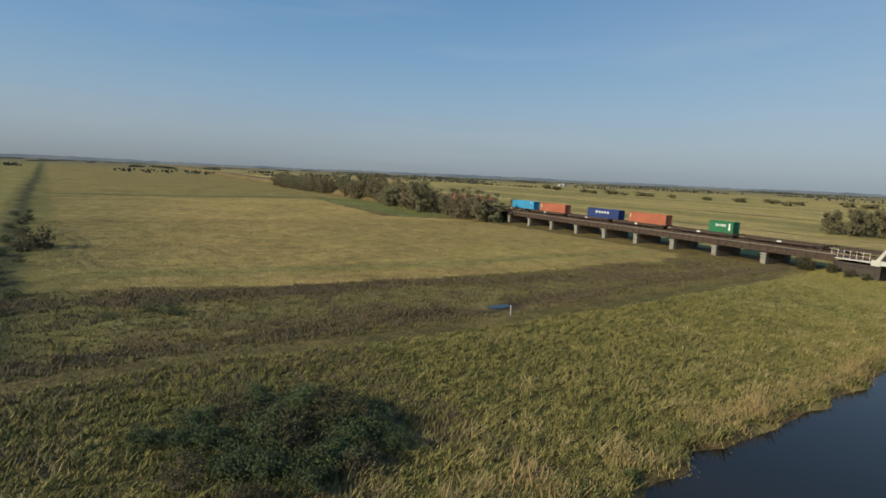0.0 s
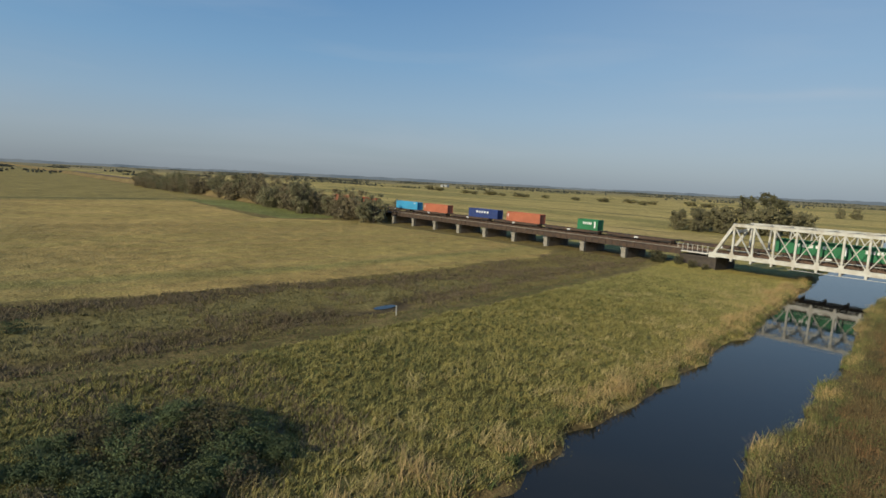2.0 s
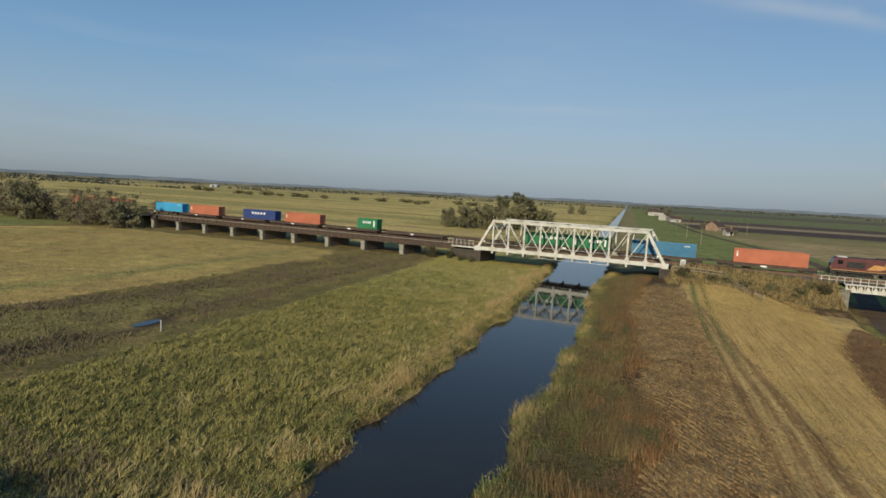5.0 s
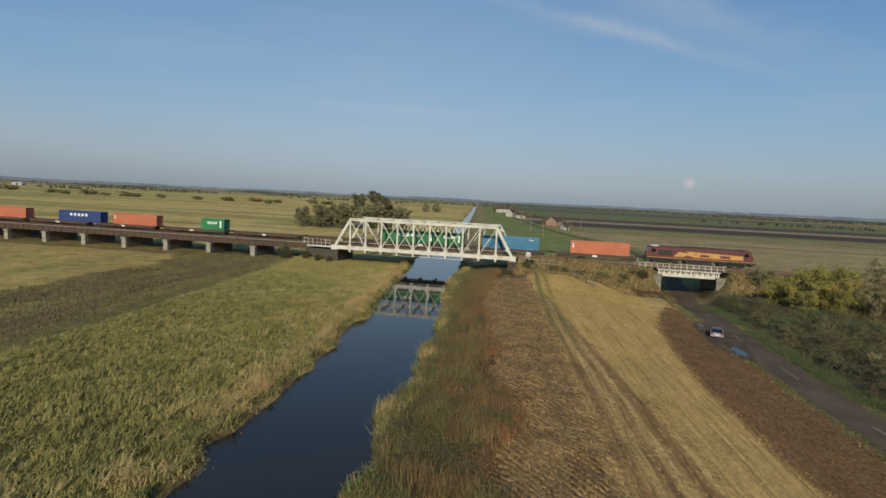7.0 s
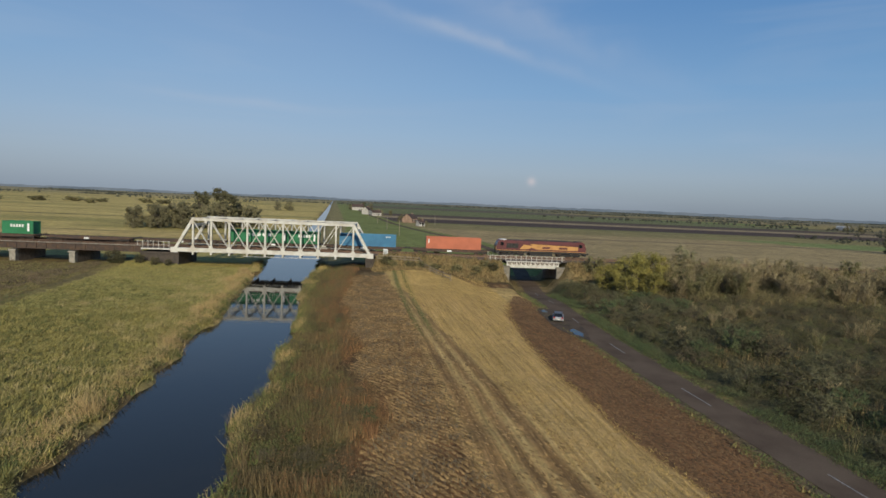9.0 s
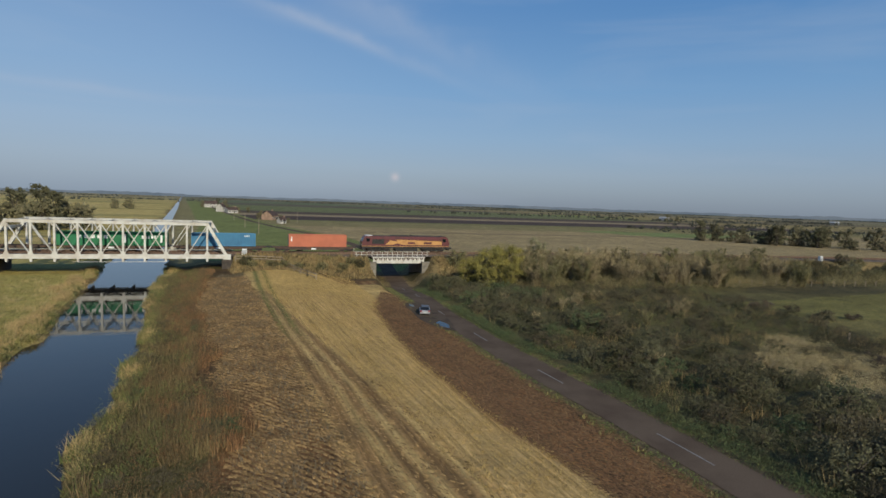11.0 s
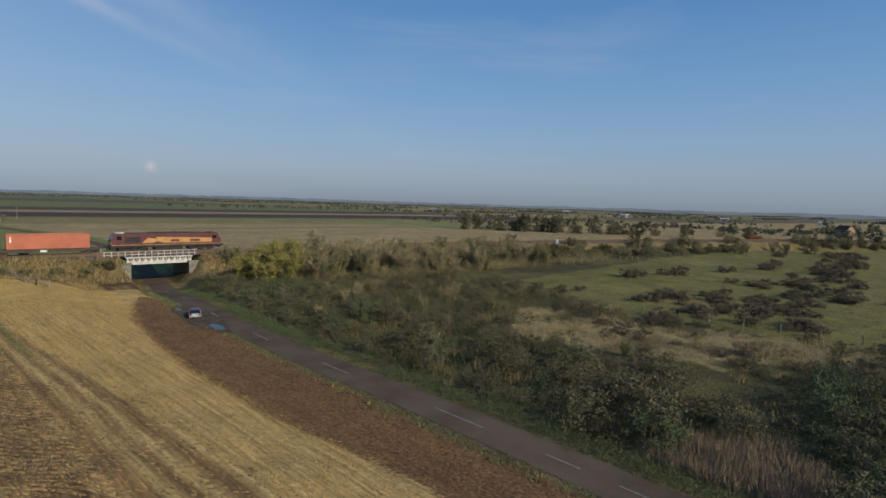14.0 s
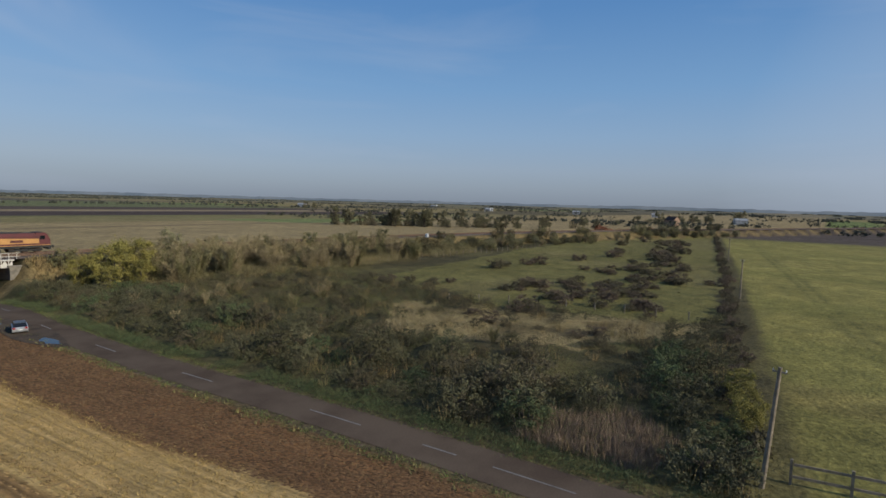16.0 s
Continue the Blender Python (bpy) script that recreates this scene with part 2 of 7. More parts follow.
BALLAST = shade("ballast", (0.12, 0.09, 0.07), 0.95, 0, 0.45, 0.8, 14, 0.06, (0.08, 0.065, 0.055))
RAIL = shade("rail_steel", (0.16, 0.1, 0.07), 0.5, 0.6, 0.2, 2, 20)
SLEEPER = shade("sleeper", (0.11, 0.09, 0.075), 0.9, 0, 0.25, 3, 20, 0, None, 0.2)
ASPHALT = shade("asphalt", (0.118, 0.087, 0.063), 0.97, 0, 0.25, 0.3, 9, 0.01, (0.084, 0.060, 0.044), 0, 0.02)
MUD = shade("wet_mud", (0.095, 0.070, 0.050), 0.92, 0, 0.35, 0.6, 6, 0.03, (0.062, 0.047, 0.036), 0, 0.06)
ROADPAINT = shade("worn_road_paint", (0.21, 0.19, 0.17), 0.8, 0, 0.45, 1.2, 8)
TIMBER = shade("weathered_timber", (0.26, 0.21, 0.15), 0.85, 0, 0.3, 2, 25, 0.01)
BARK = shade("bark", (0.085, 0.068, 0.05), 0.9, 0, 0.35, 3, 20, 0.02)
GLASS = shade("dark_glass", (0.015, 0.017, 0.02), 0.08, 0, 0.1, 2, 10, 0, None, 0, 0.6)
BLACK = shade("grimy_black", (0.03, 0.028, 0.026), 0.7, 0, 0.3, 2, 15)
MAROON = shade("maroon_paint", (0.10, 0.026, 0.026), 0.5, 0, 0.2, 0.8, 12, 0, (0.065, 0.022, 0.02))
GOLD = shade("gold_paint", (0.45, 0.235, 0.075), 0.5, 0, 0.2, 0.8, 12, 0, (0.34, 0.17, 0.055))
ORANGE_BOX = shade("orange_container_paint", (0.42, 0.135, 0.075), 0.65, 0, 0.12, 0.5, 8, 0, (0.35, 0.115, 0.065), 0.1)
RED_BOX = shade("red_container_paint", (0.36, 0.06, 0.035), 0.6, 0, 0.12, 0.5, 8, 0, (0.28, 0.06, 0.035), 0.1)
BLUE_BOX = shade("blue_container_paint", (0.06, 0.19, 0.31), 0.6, 0, 0.12, 0.5, 8, 0, (0.05, 0.15, 0.26), 0.1)
NAVY_BOX = shade("navy_container_paint", (0.03, 0.055, 0.19), 0.6, 0, 0.12, 0.5, 8, 0, (0.03, 0.05, 0.15), 0.1)
CYAN_BOX = shade("light_blue_container_paint", (0.05, 0.32, 0.55), 0.6, 0, 0.12, 0.5, 8, 0, (0.05, 0.27, 0.46), 0.1)
GREEN_BOX = shade("green_container_paint", (0.03, 0.17, 0.075), 0.6, 0, 0.12, 0.5, 8, 0, (0.028, 0.14, 0.06), 0.1)
WHITE_MARK = shade("white_marking", (0.75, 0.75, 0.72), 0.6, 0, 0.1, 2, 10)
CAR_PAINT = shade("silver_car_paint", (0.42, 0.43, 0.44), 0.35, 0.3, 0.05, 1, 10, 0, None, 0, 0.5)
CAR_DARK = shade("dark_car_roof", (0.10, 0.105, 0.11), 0.4, 0.2, 0.05, 1, 10, 0, None, 0, 0.4)
RED_LAMP = shade("red_lamp_glass", (0.35, 0.015, 0.012), 0.3, 0, 0.1)
HOUSE_WALL = shade("rendered_house_wall", (0.42, 0.39, 0.35), 0.9, 0, 0.1, 0.5, 6)
HOUSE_BRICK = shade("house_brick", (0.3, 0.2, 0.14), 0.9, 0, 0.2, 0.5, 6)
ROOF = shade("roof_tiles", (0.075, 0.05, 0.042), 0.9, 0, 0.25, 0.6, 8)
SHED = shade("pale_sheet_metal", (0.36, 0.37, 0.38), 0.6, 0, 0.15, 0.3, 4)
LEAF_OLIVE = leaf_shade("olive_autumn_leaves", (0.150, 0.136, 0.060), (0.165, 0.13, 0.066))
LEAF_GREEN = leaf_shade("dark_green_leaves", (0.072, 0.094, 0.040), (0.088, 0.094, 0.040))
LEAF_BROWN = leaf_shade("brown_leaves", (0.098, 0.078, 0.043), (0.08, 0.073, 0.039))
LEAF_YELLOW = leaf_shade("yellow_green_leaves", (0.215, 0.18, 0.045), (0.14, 0.132, 0.04))
LEAF_GREY = leaf_shade("grey_green_leaves", (0.165, 0.152, 0.082), (0.145, 0.130, 0.068))
LEAF_SALLOW = leaf_shade("dull_sallow_leaves", (0.095, 0.088, 0.045), (0.074, 0.071, 0.035))
LEAF_BRAMBLE = leaf_shade("rusty_bramble_leaves", (0.078, 0.066, 0.031), (0.058, 0.061, 0.027))
LEAF_DUSK = leaf_shade("dull_copse_leaves", (0.15, 0.13, 0.07), (0.12, 0.112, 0.058))
LEAF_TWIG = leaf_shade("bare_brown_twigs", (0.24, 0.185, 0.10), (0.20, 0.165, 0.08), 0.4, 0.5)
LEAF_PURPLE = leaf_shade("purple_brown_bramble", (0.105, 0.074, 0.050), (0.088, 0.072, 0.042), 0.35, 0.6)
LEAF_WILLOW = leaf_shade("thin_brown_willow_leaves", (0.175, 0.138, 0.078), (0.15, 0.125, 0.068))
LEAF_BRUSH = leaf_shade("olive_brown_brush", (0.185, 0.152, 0.068), (0.15, 0.122, 0.058), 0.45, 0.4)
LEAF_FAR = leaf_shade("far_hedge_leaves", (0.066, 0.068, 0.050), (0.056, 0.058, 0.044), 0.2, 0.4)
LEAF_RUST = leaf_shade("rust_red_twigs", (0.24, 0.085, 0.042), (0.17, 0.08, 0.042))
GRASS_ROUGH = leaf_shade("rough_grass", (0.265, 0.222, 0.072), (0.165, 0.15, 0.048), 0.4, 0.6)
GRASS_WASH = leaf_shade("dull_washland_grass", (0.205, 0.168, 0.064), (0.15, 0.128, 0.05), 0.4, 0.6)
# brighter, yellower copy of the rough grass for the bridge end of the meadow
GRASS_BRIGHT = leaf_shade("yellow_green_meadow_grass", (0.385, 0.33, 0.108), (0.29, 0.26, 0.084), 0.35, 1.1)
GRASS_STRAW = leaf_shade("straw_grass", (0.38, 0.29, 0.12), (0.29, 0.23, 0.09), 0.2, 1.2)
GRASS_WEED = leaf_shade("brown_weeds", (0.185, 0.128, 0.056), (0.135, 0.108, 0.046), 0.6, 0.5)
GRASS_BANK = leaf_shade("dark_brown_bank_weeds", (0.150, 0.105, 0.048), (0.115, 0.092, 0.04), 0.55, 0.35)
GRASS_UNDER = leaf_shade("dark_undergrowth", (0.082, 0.068, 0.033), (0.066, 0.064, 0.029), 0.5, 0.6)
GRASS_DOCK = leaf_shade("russet_dead_docks", (0.20, 0.105, 0.046), (0.15, 0.095, 0.042), 0.6, 0.5)
GRASS_SEDGE = leaf_shade("tawny_sedge", (0.40, 0.27, 0.115), (0.30, 0.215, 0.09), 0.25, 1.0)
GRASS_LUSH = leaf_shade("green_verge_grass", (0.098, 0.112, 0.034), (0.115, 0.116, 0.038), 0.45, 0.8)
GRASS_NETTLE = leaf_shade("dark_green_nettles", (0.066, 0.086, 0.034), (0.08, 0.088, 0.036), 0.4, 0.4)
GRASS_PALE = leaf_shade("pale_tussocks", (0.43, 0.34, 0.17), (0.31, 0.25, 0.12), 0.3, 0.5)
GRASS_REED = leaf_shade("dead_brown_reeds", (0.135, 0.098, 0.056), (0.11, 0.085, 0.048), 0.25, 0.7)
REED_PINK = leaf_shade("bleached_pinkish_reeds", (0.185, 0.128, 0.085), (0.14, 0.10, 0.062), 0.35, 0.5)
GRASS_MOWN = leaf_shade("mown_grass", (0.36, 0.28, 0.105), (0.30, 0.25, 0.085), 0.15, 2.0)
STUBBLE = leaf_shade("cut_straw", (0.46, 0.31, 0.105), (0.34, 0.225, 0.078), 0.55, 1.0)
CLOD = leaf_shade("straw_and_earth", (0.34, 0.212, 0.084), (0.21, 0.128, 0.054), 0.5, 0.3)
CLOD_DARK = leaf_shade("brown_earth", (0.185, 0.106, 0.050), (0.14, 0.078, 0.038), 0.45, 0.3)
STALK = leaf_shade("dead_brown_stalks", (0.185, 0.118, 0.055), (0.15, 0.10, 0.045), 0.4, 0.8)


# ---- mesh helpers ----
class Build:
    """Collects pieces of one mesh."""

    def __init__(self):
        self.v, self.f = [], []

    def add(self, verts, faces):
        k = len(self.v)
        self.v += [tuple(p) for p in verts]
        self.f += [tuple(i + k for i in f) for f in faces]
        return self

    def box(self, x0, y0, z0, x1, y1, z1, cut=0.0):
        """A box; cut: width of the chamfer round its top edges."""
        c = cut
        v = [(x0, y0, z0), (x1, y0, z0), (x1, y1, z0), (x0, y1, z0)]
        if c:
            v += [(x0, y0, z1 - c), (x1, y0, z1 - c), (x1, y1, z1 - c), (x0, y1, z1 - c)]
            v += [(x0 + c, y0 + c, z1), (x1 - c, y0 + c, z1), (x1 - c, y1 - c, z1), (x0 + c, y1 - c, z1)]
            f = [(3, 2, 1, 0)] + [(a, (a + 1) % 4, 4 + (a + 1) % 4, 4 + a) for a in range(4)]
            f += [(4 + a, 4 + (a + 1) % 4, 8 + (a + 1) % 4, 8 + a) for a in range(4)] + [(8, 9, 10, 11)]
        else:
            v += [(x0, y0, z1), (x1, y0, z1), (x1, y1, z1), (x0, y1, z1)]
            f = [(3, 2, 1, 0), (4, 5, 6, 7)] + [(a, (a + 1) % 4, 4 + (a + 1) % 4, 4 + a) for a in range(4)]
        return self.add(v, f)

    def beam(self, p, q, w, h, up=(0, 0, 1)):
        """A bar from p to q, w wide and h deep."""
        p, q = Vector(p), Vector(q)
        d = (q - p).normalized()
        side = d.cross(Vector(up))
        if side.length < 1e-4:
            side = d.cross(Vector((0, 1, 0)))
        side.normalize()
        top = side.cross(d)
        v = [e + side * (a * w / 2) + top * (b * h / 2) for e in (p, q) for a, b in ((-1, -1), (1, -1), (1, 1), (-1, 1))]
        return self.add(v, [(3, 2, 1, 0), (4, 5, 6, 7)] + [(a, (a + 1) % 4, 4 + (a + 1) % 4, 4 + a) for a in range(4)])

    def tube(self, p, q, r0, r1=None, n=8, caps=True):
        r1 = r0 if r1 is None else r1
        p, q = Vector(p), Vector(q)
        d = (q - p).normalized()
        a = d.cross(Vector((0, 0, 1)) if abs(d.z) < 0.9 else Vector((1, 0, 0))).normalized()
        b = d.cross(a)
        v = [e + (a * math.cos(2 * math.pi * i / n) + b * math.sin(2 * math.pi * i / n)) * r for e, r in ((p, r0), (q, r1)) for i in range(n)]
        f = [(i, (i + 1) % n, n + (i + 1) % n, n + i) for i in range(n)]
        if caps:
            f += [tuple(range(n - 1, -1, -1)), tuple(range(n, 2 * n))]
        return self.add(v, f)

    def prism(self, outline, y0, y1):
        """An outline of (x, z) drawn through from y0 to y1."""
        n = len(outline)
        v = [(x, y0, z) for x, z in outline] + [(x, y1, z) for x, z in outline]
        return self.add(v, [tuple(range(n)), tuple(range(2 * n - 1, n - 1, -1))] + [(i + n, (i + 1) % n + n, (i + 1) % n, i) for i in range(n)])

    def mesh(self, name, material, smooth=False):
        me = bpy.data.meshes.new(name)
        me.from_pydata(self.v, [], self.f)
        me.materials.append(material)
        if smooth:
            me.shade_smooth()
        me.update()
        return me


def raw_mesh(name, verts, faces, material):
    """A mesh from numpy arrays of corners and of triangles or quads."""
    me = bpy.data.meshes.new(name)
    k = faces.shape[1]
    me.vertices.add(len(verts))
    me.vertices.foreach_set("co", verts.astype(np.float32).ravel())
    me.loops.add(faces.size)
    me.loops.foreach_set("vertex_index", faces.astype(np.int32).ravel())
    me.polygons.add(len(faces))
    me.polygons.foreach_set("loop_start", np.arange(0, faces.size, k, dtype=np.int32))
    me.materials.append(material)
    me.update(calc_edges=True)
    return me


def part(name, build, material, parent, label="", at=None):
    """One mesh object under a thing or a part."""
    me = build if isinstance(build, bpy.types.Mesh) else build.mesh(name, material)
    ob = new(name, me)
    ob.parent = parent
    if at is not None:
        ob.matrix_basis = at
    return tagged(ob, label)


def thing(name, label, category, m=None, group="", kind=""):
    ob = tagged(new(name), label, category, group, kind)
    ob.empty_display_size = 0.2
    if m is not None:
        ob.matrix_basis = m
    return ob


# ---- the lie of the land ----
def lattice(ix, iy, seed):
    h = (ix.astype(np.int64) * 374761393 + iy.astype(np.int64) * 668265263 + seed * 974711) & 0x7FFFFFFF
    h = ((h ^ (h >> 13)) * 1274126177) & 0x7FFFFFFF
    return ((h ^ (h >> 16)) & 0xFFFF) / 65535.0


def value_noise(x, y, size, seed=0):
    """Smooth noise from 0 to 1 with lumps of that size in metres."""
    x, y = np.asarray(x, float) / size, np.asarray(y, float) / size
    ix, iy = np.floor(x), np.floor(y)
    fx, fy = x - ix, y - iy
    fx, fy = fx * fx * (3 - 2 * fx), fy * fy * (3 - 2 * fy)
    a, b = lattice(ix, iy, seed), lattice(ix + 1, iy, seed)
    c, d = lattice(ix, iy + 1, seed), lattice(ix + 1, iy + 1, seed)
    return (a * (1 - fx) + b * fx) * (1 - fy) + (c * (1 - fx) + d * fx) * fy


def step(a, b, x):
    t = np.clip((x - a) / (b - a), 0, 1)
    return t * t * (3 - 2 * t)


def along(v, knots):
    """Piecewise straight line: knots of (v, value)."""
    return np.interp(v, [k[0] for k in knots], [k[1] for k in knots])


WATER_Z, LAND = 0.4, 0.8


def scaled(pairs, s=0.95):
    return [(a * s, b * s) for a, b in pairs]


RAIL_Z = 4.75
EAST_BANK = scaled([(-900, -4), (-60, -9), (20, -9.6), (37, -10.6), (50, -11.0), (64, -12.2), (90, -15.2), (150, -20.5), (220, -31.0), (400, -51.5), (740, -89), (1370, -160.5), (1600, -186.5), (5000, -566)], 0.907)
WEST_BANK = scaled([(-900, -13), (-60, -18), (22, -18.8), (33, -20.4), (42, -20.9), (51, -21.6), (71, -23.4), (104, -27.5), (145, -33), (220, -38), (400, -57.5), (740, -94.8), (1370, -166), (1600, -192), (5000, -571.5)], 0.907)
TRACK = scaled([(-200, -30), (-40, -43), (-9, -46), (2, -47.6), (18, -47.6), (36, -48.2), (87, -53.4), (112, -57)])
DITCH = scaled([(-200, -33), (-40, -47), (-10, -50.4), (8, -52), (36, -54), (70, -58.7), (108, -62)])
DITCH_TWO = scaled([(-60, -76), (0, -71.6), (33, -71.6), (50, -69.2), (84, -63.5), (100, -62)])
FIELD_EDGE = scaled([(-40, -84), (-14, -80), (10, -75), (44, -73.5), (98, -76), (112, -80)])
ROAD_MID = scaled([(-900, 60), (-200, 34), (-60, 29), (10, 28.55), (18, 28.4), (27.4, 28.1), (34.7, 27.75), (42, 27.15), (49.5, 26.75), (58, 26.5), (70, 26.4), (78, 26.6), (90, 27.5), (105, 29.2), (118, 31), (140, 34), (175, 36.5), (230, 32), (348, 3), (640, -36), (1400, -120), (5000, -520)])
HEDGE_LINE = scaled([(-50, -9), (34, 0.7), (92, 7.5), (160, 15.8), (392, 47), (1000, 125), (5000, 640)])
DYKE_LINE = scaled([(-5000, -620), (-592, -78), (-307, -44), (-171, -26.6), (-130, -21.6), (-95, -17), (-68, -12.6), (-52, -10)])


def rail_y(x):
    """The middle of the two tracks: straight, then bending gently away."""
    x = np.asarray(x, float)
    return 117.3 - 0.00085 * np.clip(x - 50, 0, 250) ** 2 - 0.425 * np.clip(x - 300, 0, None)


def bank_wobble(y, seed):
    return 1.9 * (value_noise(y, y * 0 + 3.3, 7, seed) - 0.5) + 1.3 * (value_noise(y, y * 0 + 3.3, 2.6, seed + 1) - 0.5)


def ground_z(x, y):
    x, y = np.asarray(x, float), np.asarray(y, float)
    near = 1 - step(150, 500, np.hypot(x, y))
    z = 0.25 * (value_noise(x, y, 14, 1) - 0.5) * near + 0.2 * (value_noise(x, y, 3.1, 2) - 0.5) * near
    east, west = along(y, EAST_BANK), along(y, WEST_BANK)
    close = 1 - step(160, 220, np.abs(y))
    east, west = east + bank_wobble(y, 41) * close, west + bank_wobble(y, 45) * close
    # bank of the river on the road's side, falling to the road
    z = z + 0.9 * step(3, 9, x - east) * (1 - step(11, 19.5, x)) * (1 - step(150, 300, y))
    z = z + 1.0 * np.exp(-((x - 4) ** 2 / 50 + (y - 105) ** 2 / 140))
    z = z + 0.9 * np.exp(-((x + 51) ** 2 / 40 + (y - 113) ** 2 / 16))
    # sunken ditches
    z = z - 0.9 * np.exp(-((x - along(y, DITCH)) / 1.3) ** 2) * (1 - step(100, 107, y))
    z = z - 0.5 * np.exp(-((x - along(y, DITCH_TWO)) / 2.2) ** 2) * (1 - step(75, 95, y))
    z = z - 0.8 * np.exp(-((y - along(x, DYKE_LINE)) / 2.0) ** 2) * (x < -60)
    # railway embankment
    off = np.abs(y - rail_y(x))
    bank = 3.5 * (1 - step(5.0, 11.5, off))
    has = 1 - step(-163, -154, x) * (1 - step(-4.5, -3, x))
    has = has - step(22.5, 24.2, x) * (1 - step(35.5, 37.2, x))
    z = np.maximum(z, z * 0.3 + bank * np.clip(has, 0, 1))
    # road, and its dip below the bridge
    rd = np.abs(x - along(y, ROAD_MID))
    on_road = 1 - step(3.2, 5.6, rd)
    on_road = np.maximum(on_road, (1 - step(2.6, 4.0, np.abs(x - 22.3))) * (1 - step(9.5, 12, np.abs(y - 69))))
    z = z * (1 - on_road) + (road_dip(y) - 0.05) * on_road
    z = z + LAND
    # river bed
    inside = np.minimum(x - west, east - x)
    z = np.where(inside > -2.6, np.minimum(z, WATER_Z + (-inside) * 0.55), z)
    return np.where(inside > 0, np.maximum(WATER_Z - inside * 0.6, -1.2), z)


def road_dip(y):
    return -1.85 * step(80, 106, y) * (1 - step(126, 150, y))


def inside_ring(x, y, ring):
    """1 inside the ring of corners, 0 outside."""
    hit = np.zeros(x.shape, bool)
    for (x0, y0), (x1, y1) in zip(ring, ring[1:] + ring[:1]):
        if y0 != y1:
            hit ^= ((y0 > y) != (y1 > y)) & (x < (x1 - x0) * (y - y0) / (y1 - y0) + x0)
    return hit.astype(float)


GOLD_FIELD = scaled([(-276, -36), (-300, 85), (-186, 80), (-168, 108), (-120, 112), (-84, 112), (-76, 98), (-73.5, 44), (-75, 10), (-82, -10), (-130, -19)])
MEADOW = [(72, 38), (76, 47), (80, 70), (113, 73), (166, 79), (240, 80), (300, 74), (370, 47), (152, 16), (87, 8.5), (76, 10), (75, 31)]
TUSSOCKS = [(63, 50), (47, 39), (50, 32), (53, 24), (56, 19), (61, 16.5), (70, 9), (75, 9), (74, 19), (71, 26), (69, 34), (66, 43)]


def field_a(y):
    """Where the riverside weeds meet the ploughed strip."""
    y = np.asarray(y, float)
    return along(y, [(24, -0.9), (33, -1.1), (41, -1.7), (51, -3.3), (65, -5.2), (85, -7.2), (96, -7.8)]) + 2.4 * (value_noise(y, y * 0 + 7.7, 6, 71) - 0.5) + 1.2 * (value_noise(y, y * 0 + 1.7, 1.9, 72) - 0.5)


def field_b(y):
    return along(y, [(25, 5.7), (34, 4.8), (42, 4.1), (59, 2.8), (93, -0.6), (104, -1.4)])


def field_c(y):
    return along(y, [(21, 18.6), (28, 17.3), (36, 15.8), (48, 14.8), (61, 15.1), (74, 16.4), (82, 18.6), (90, 21)])


def field_mid(y):
    """Where the furrowed part of the stubble gives way to the clean part."""
    return along(y, [(20, 12.2), (27, 11.2), (31, 10.6), (41.5, 9.2), (51, 7.7), (69.5, 4.8), (92, 1.4)])


def verge_line(y):
    """The field's edge, in metres from the middle of the road."""
    return along(y, [(8, -2.9), (18, -3.0), (30, -3.2), (38, -3.0), (47, -2.7), (62, -2.8), (70, -3.5)])


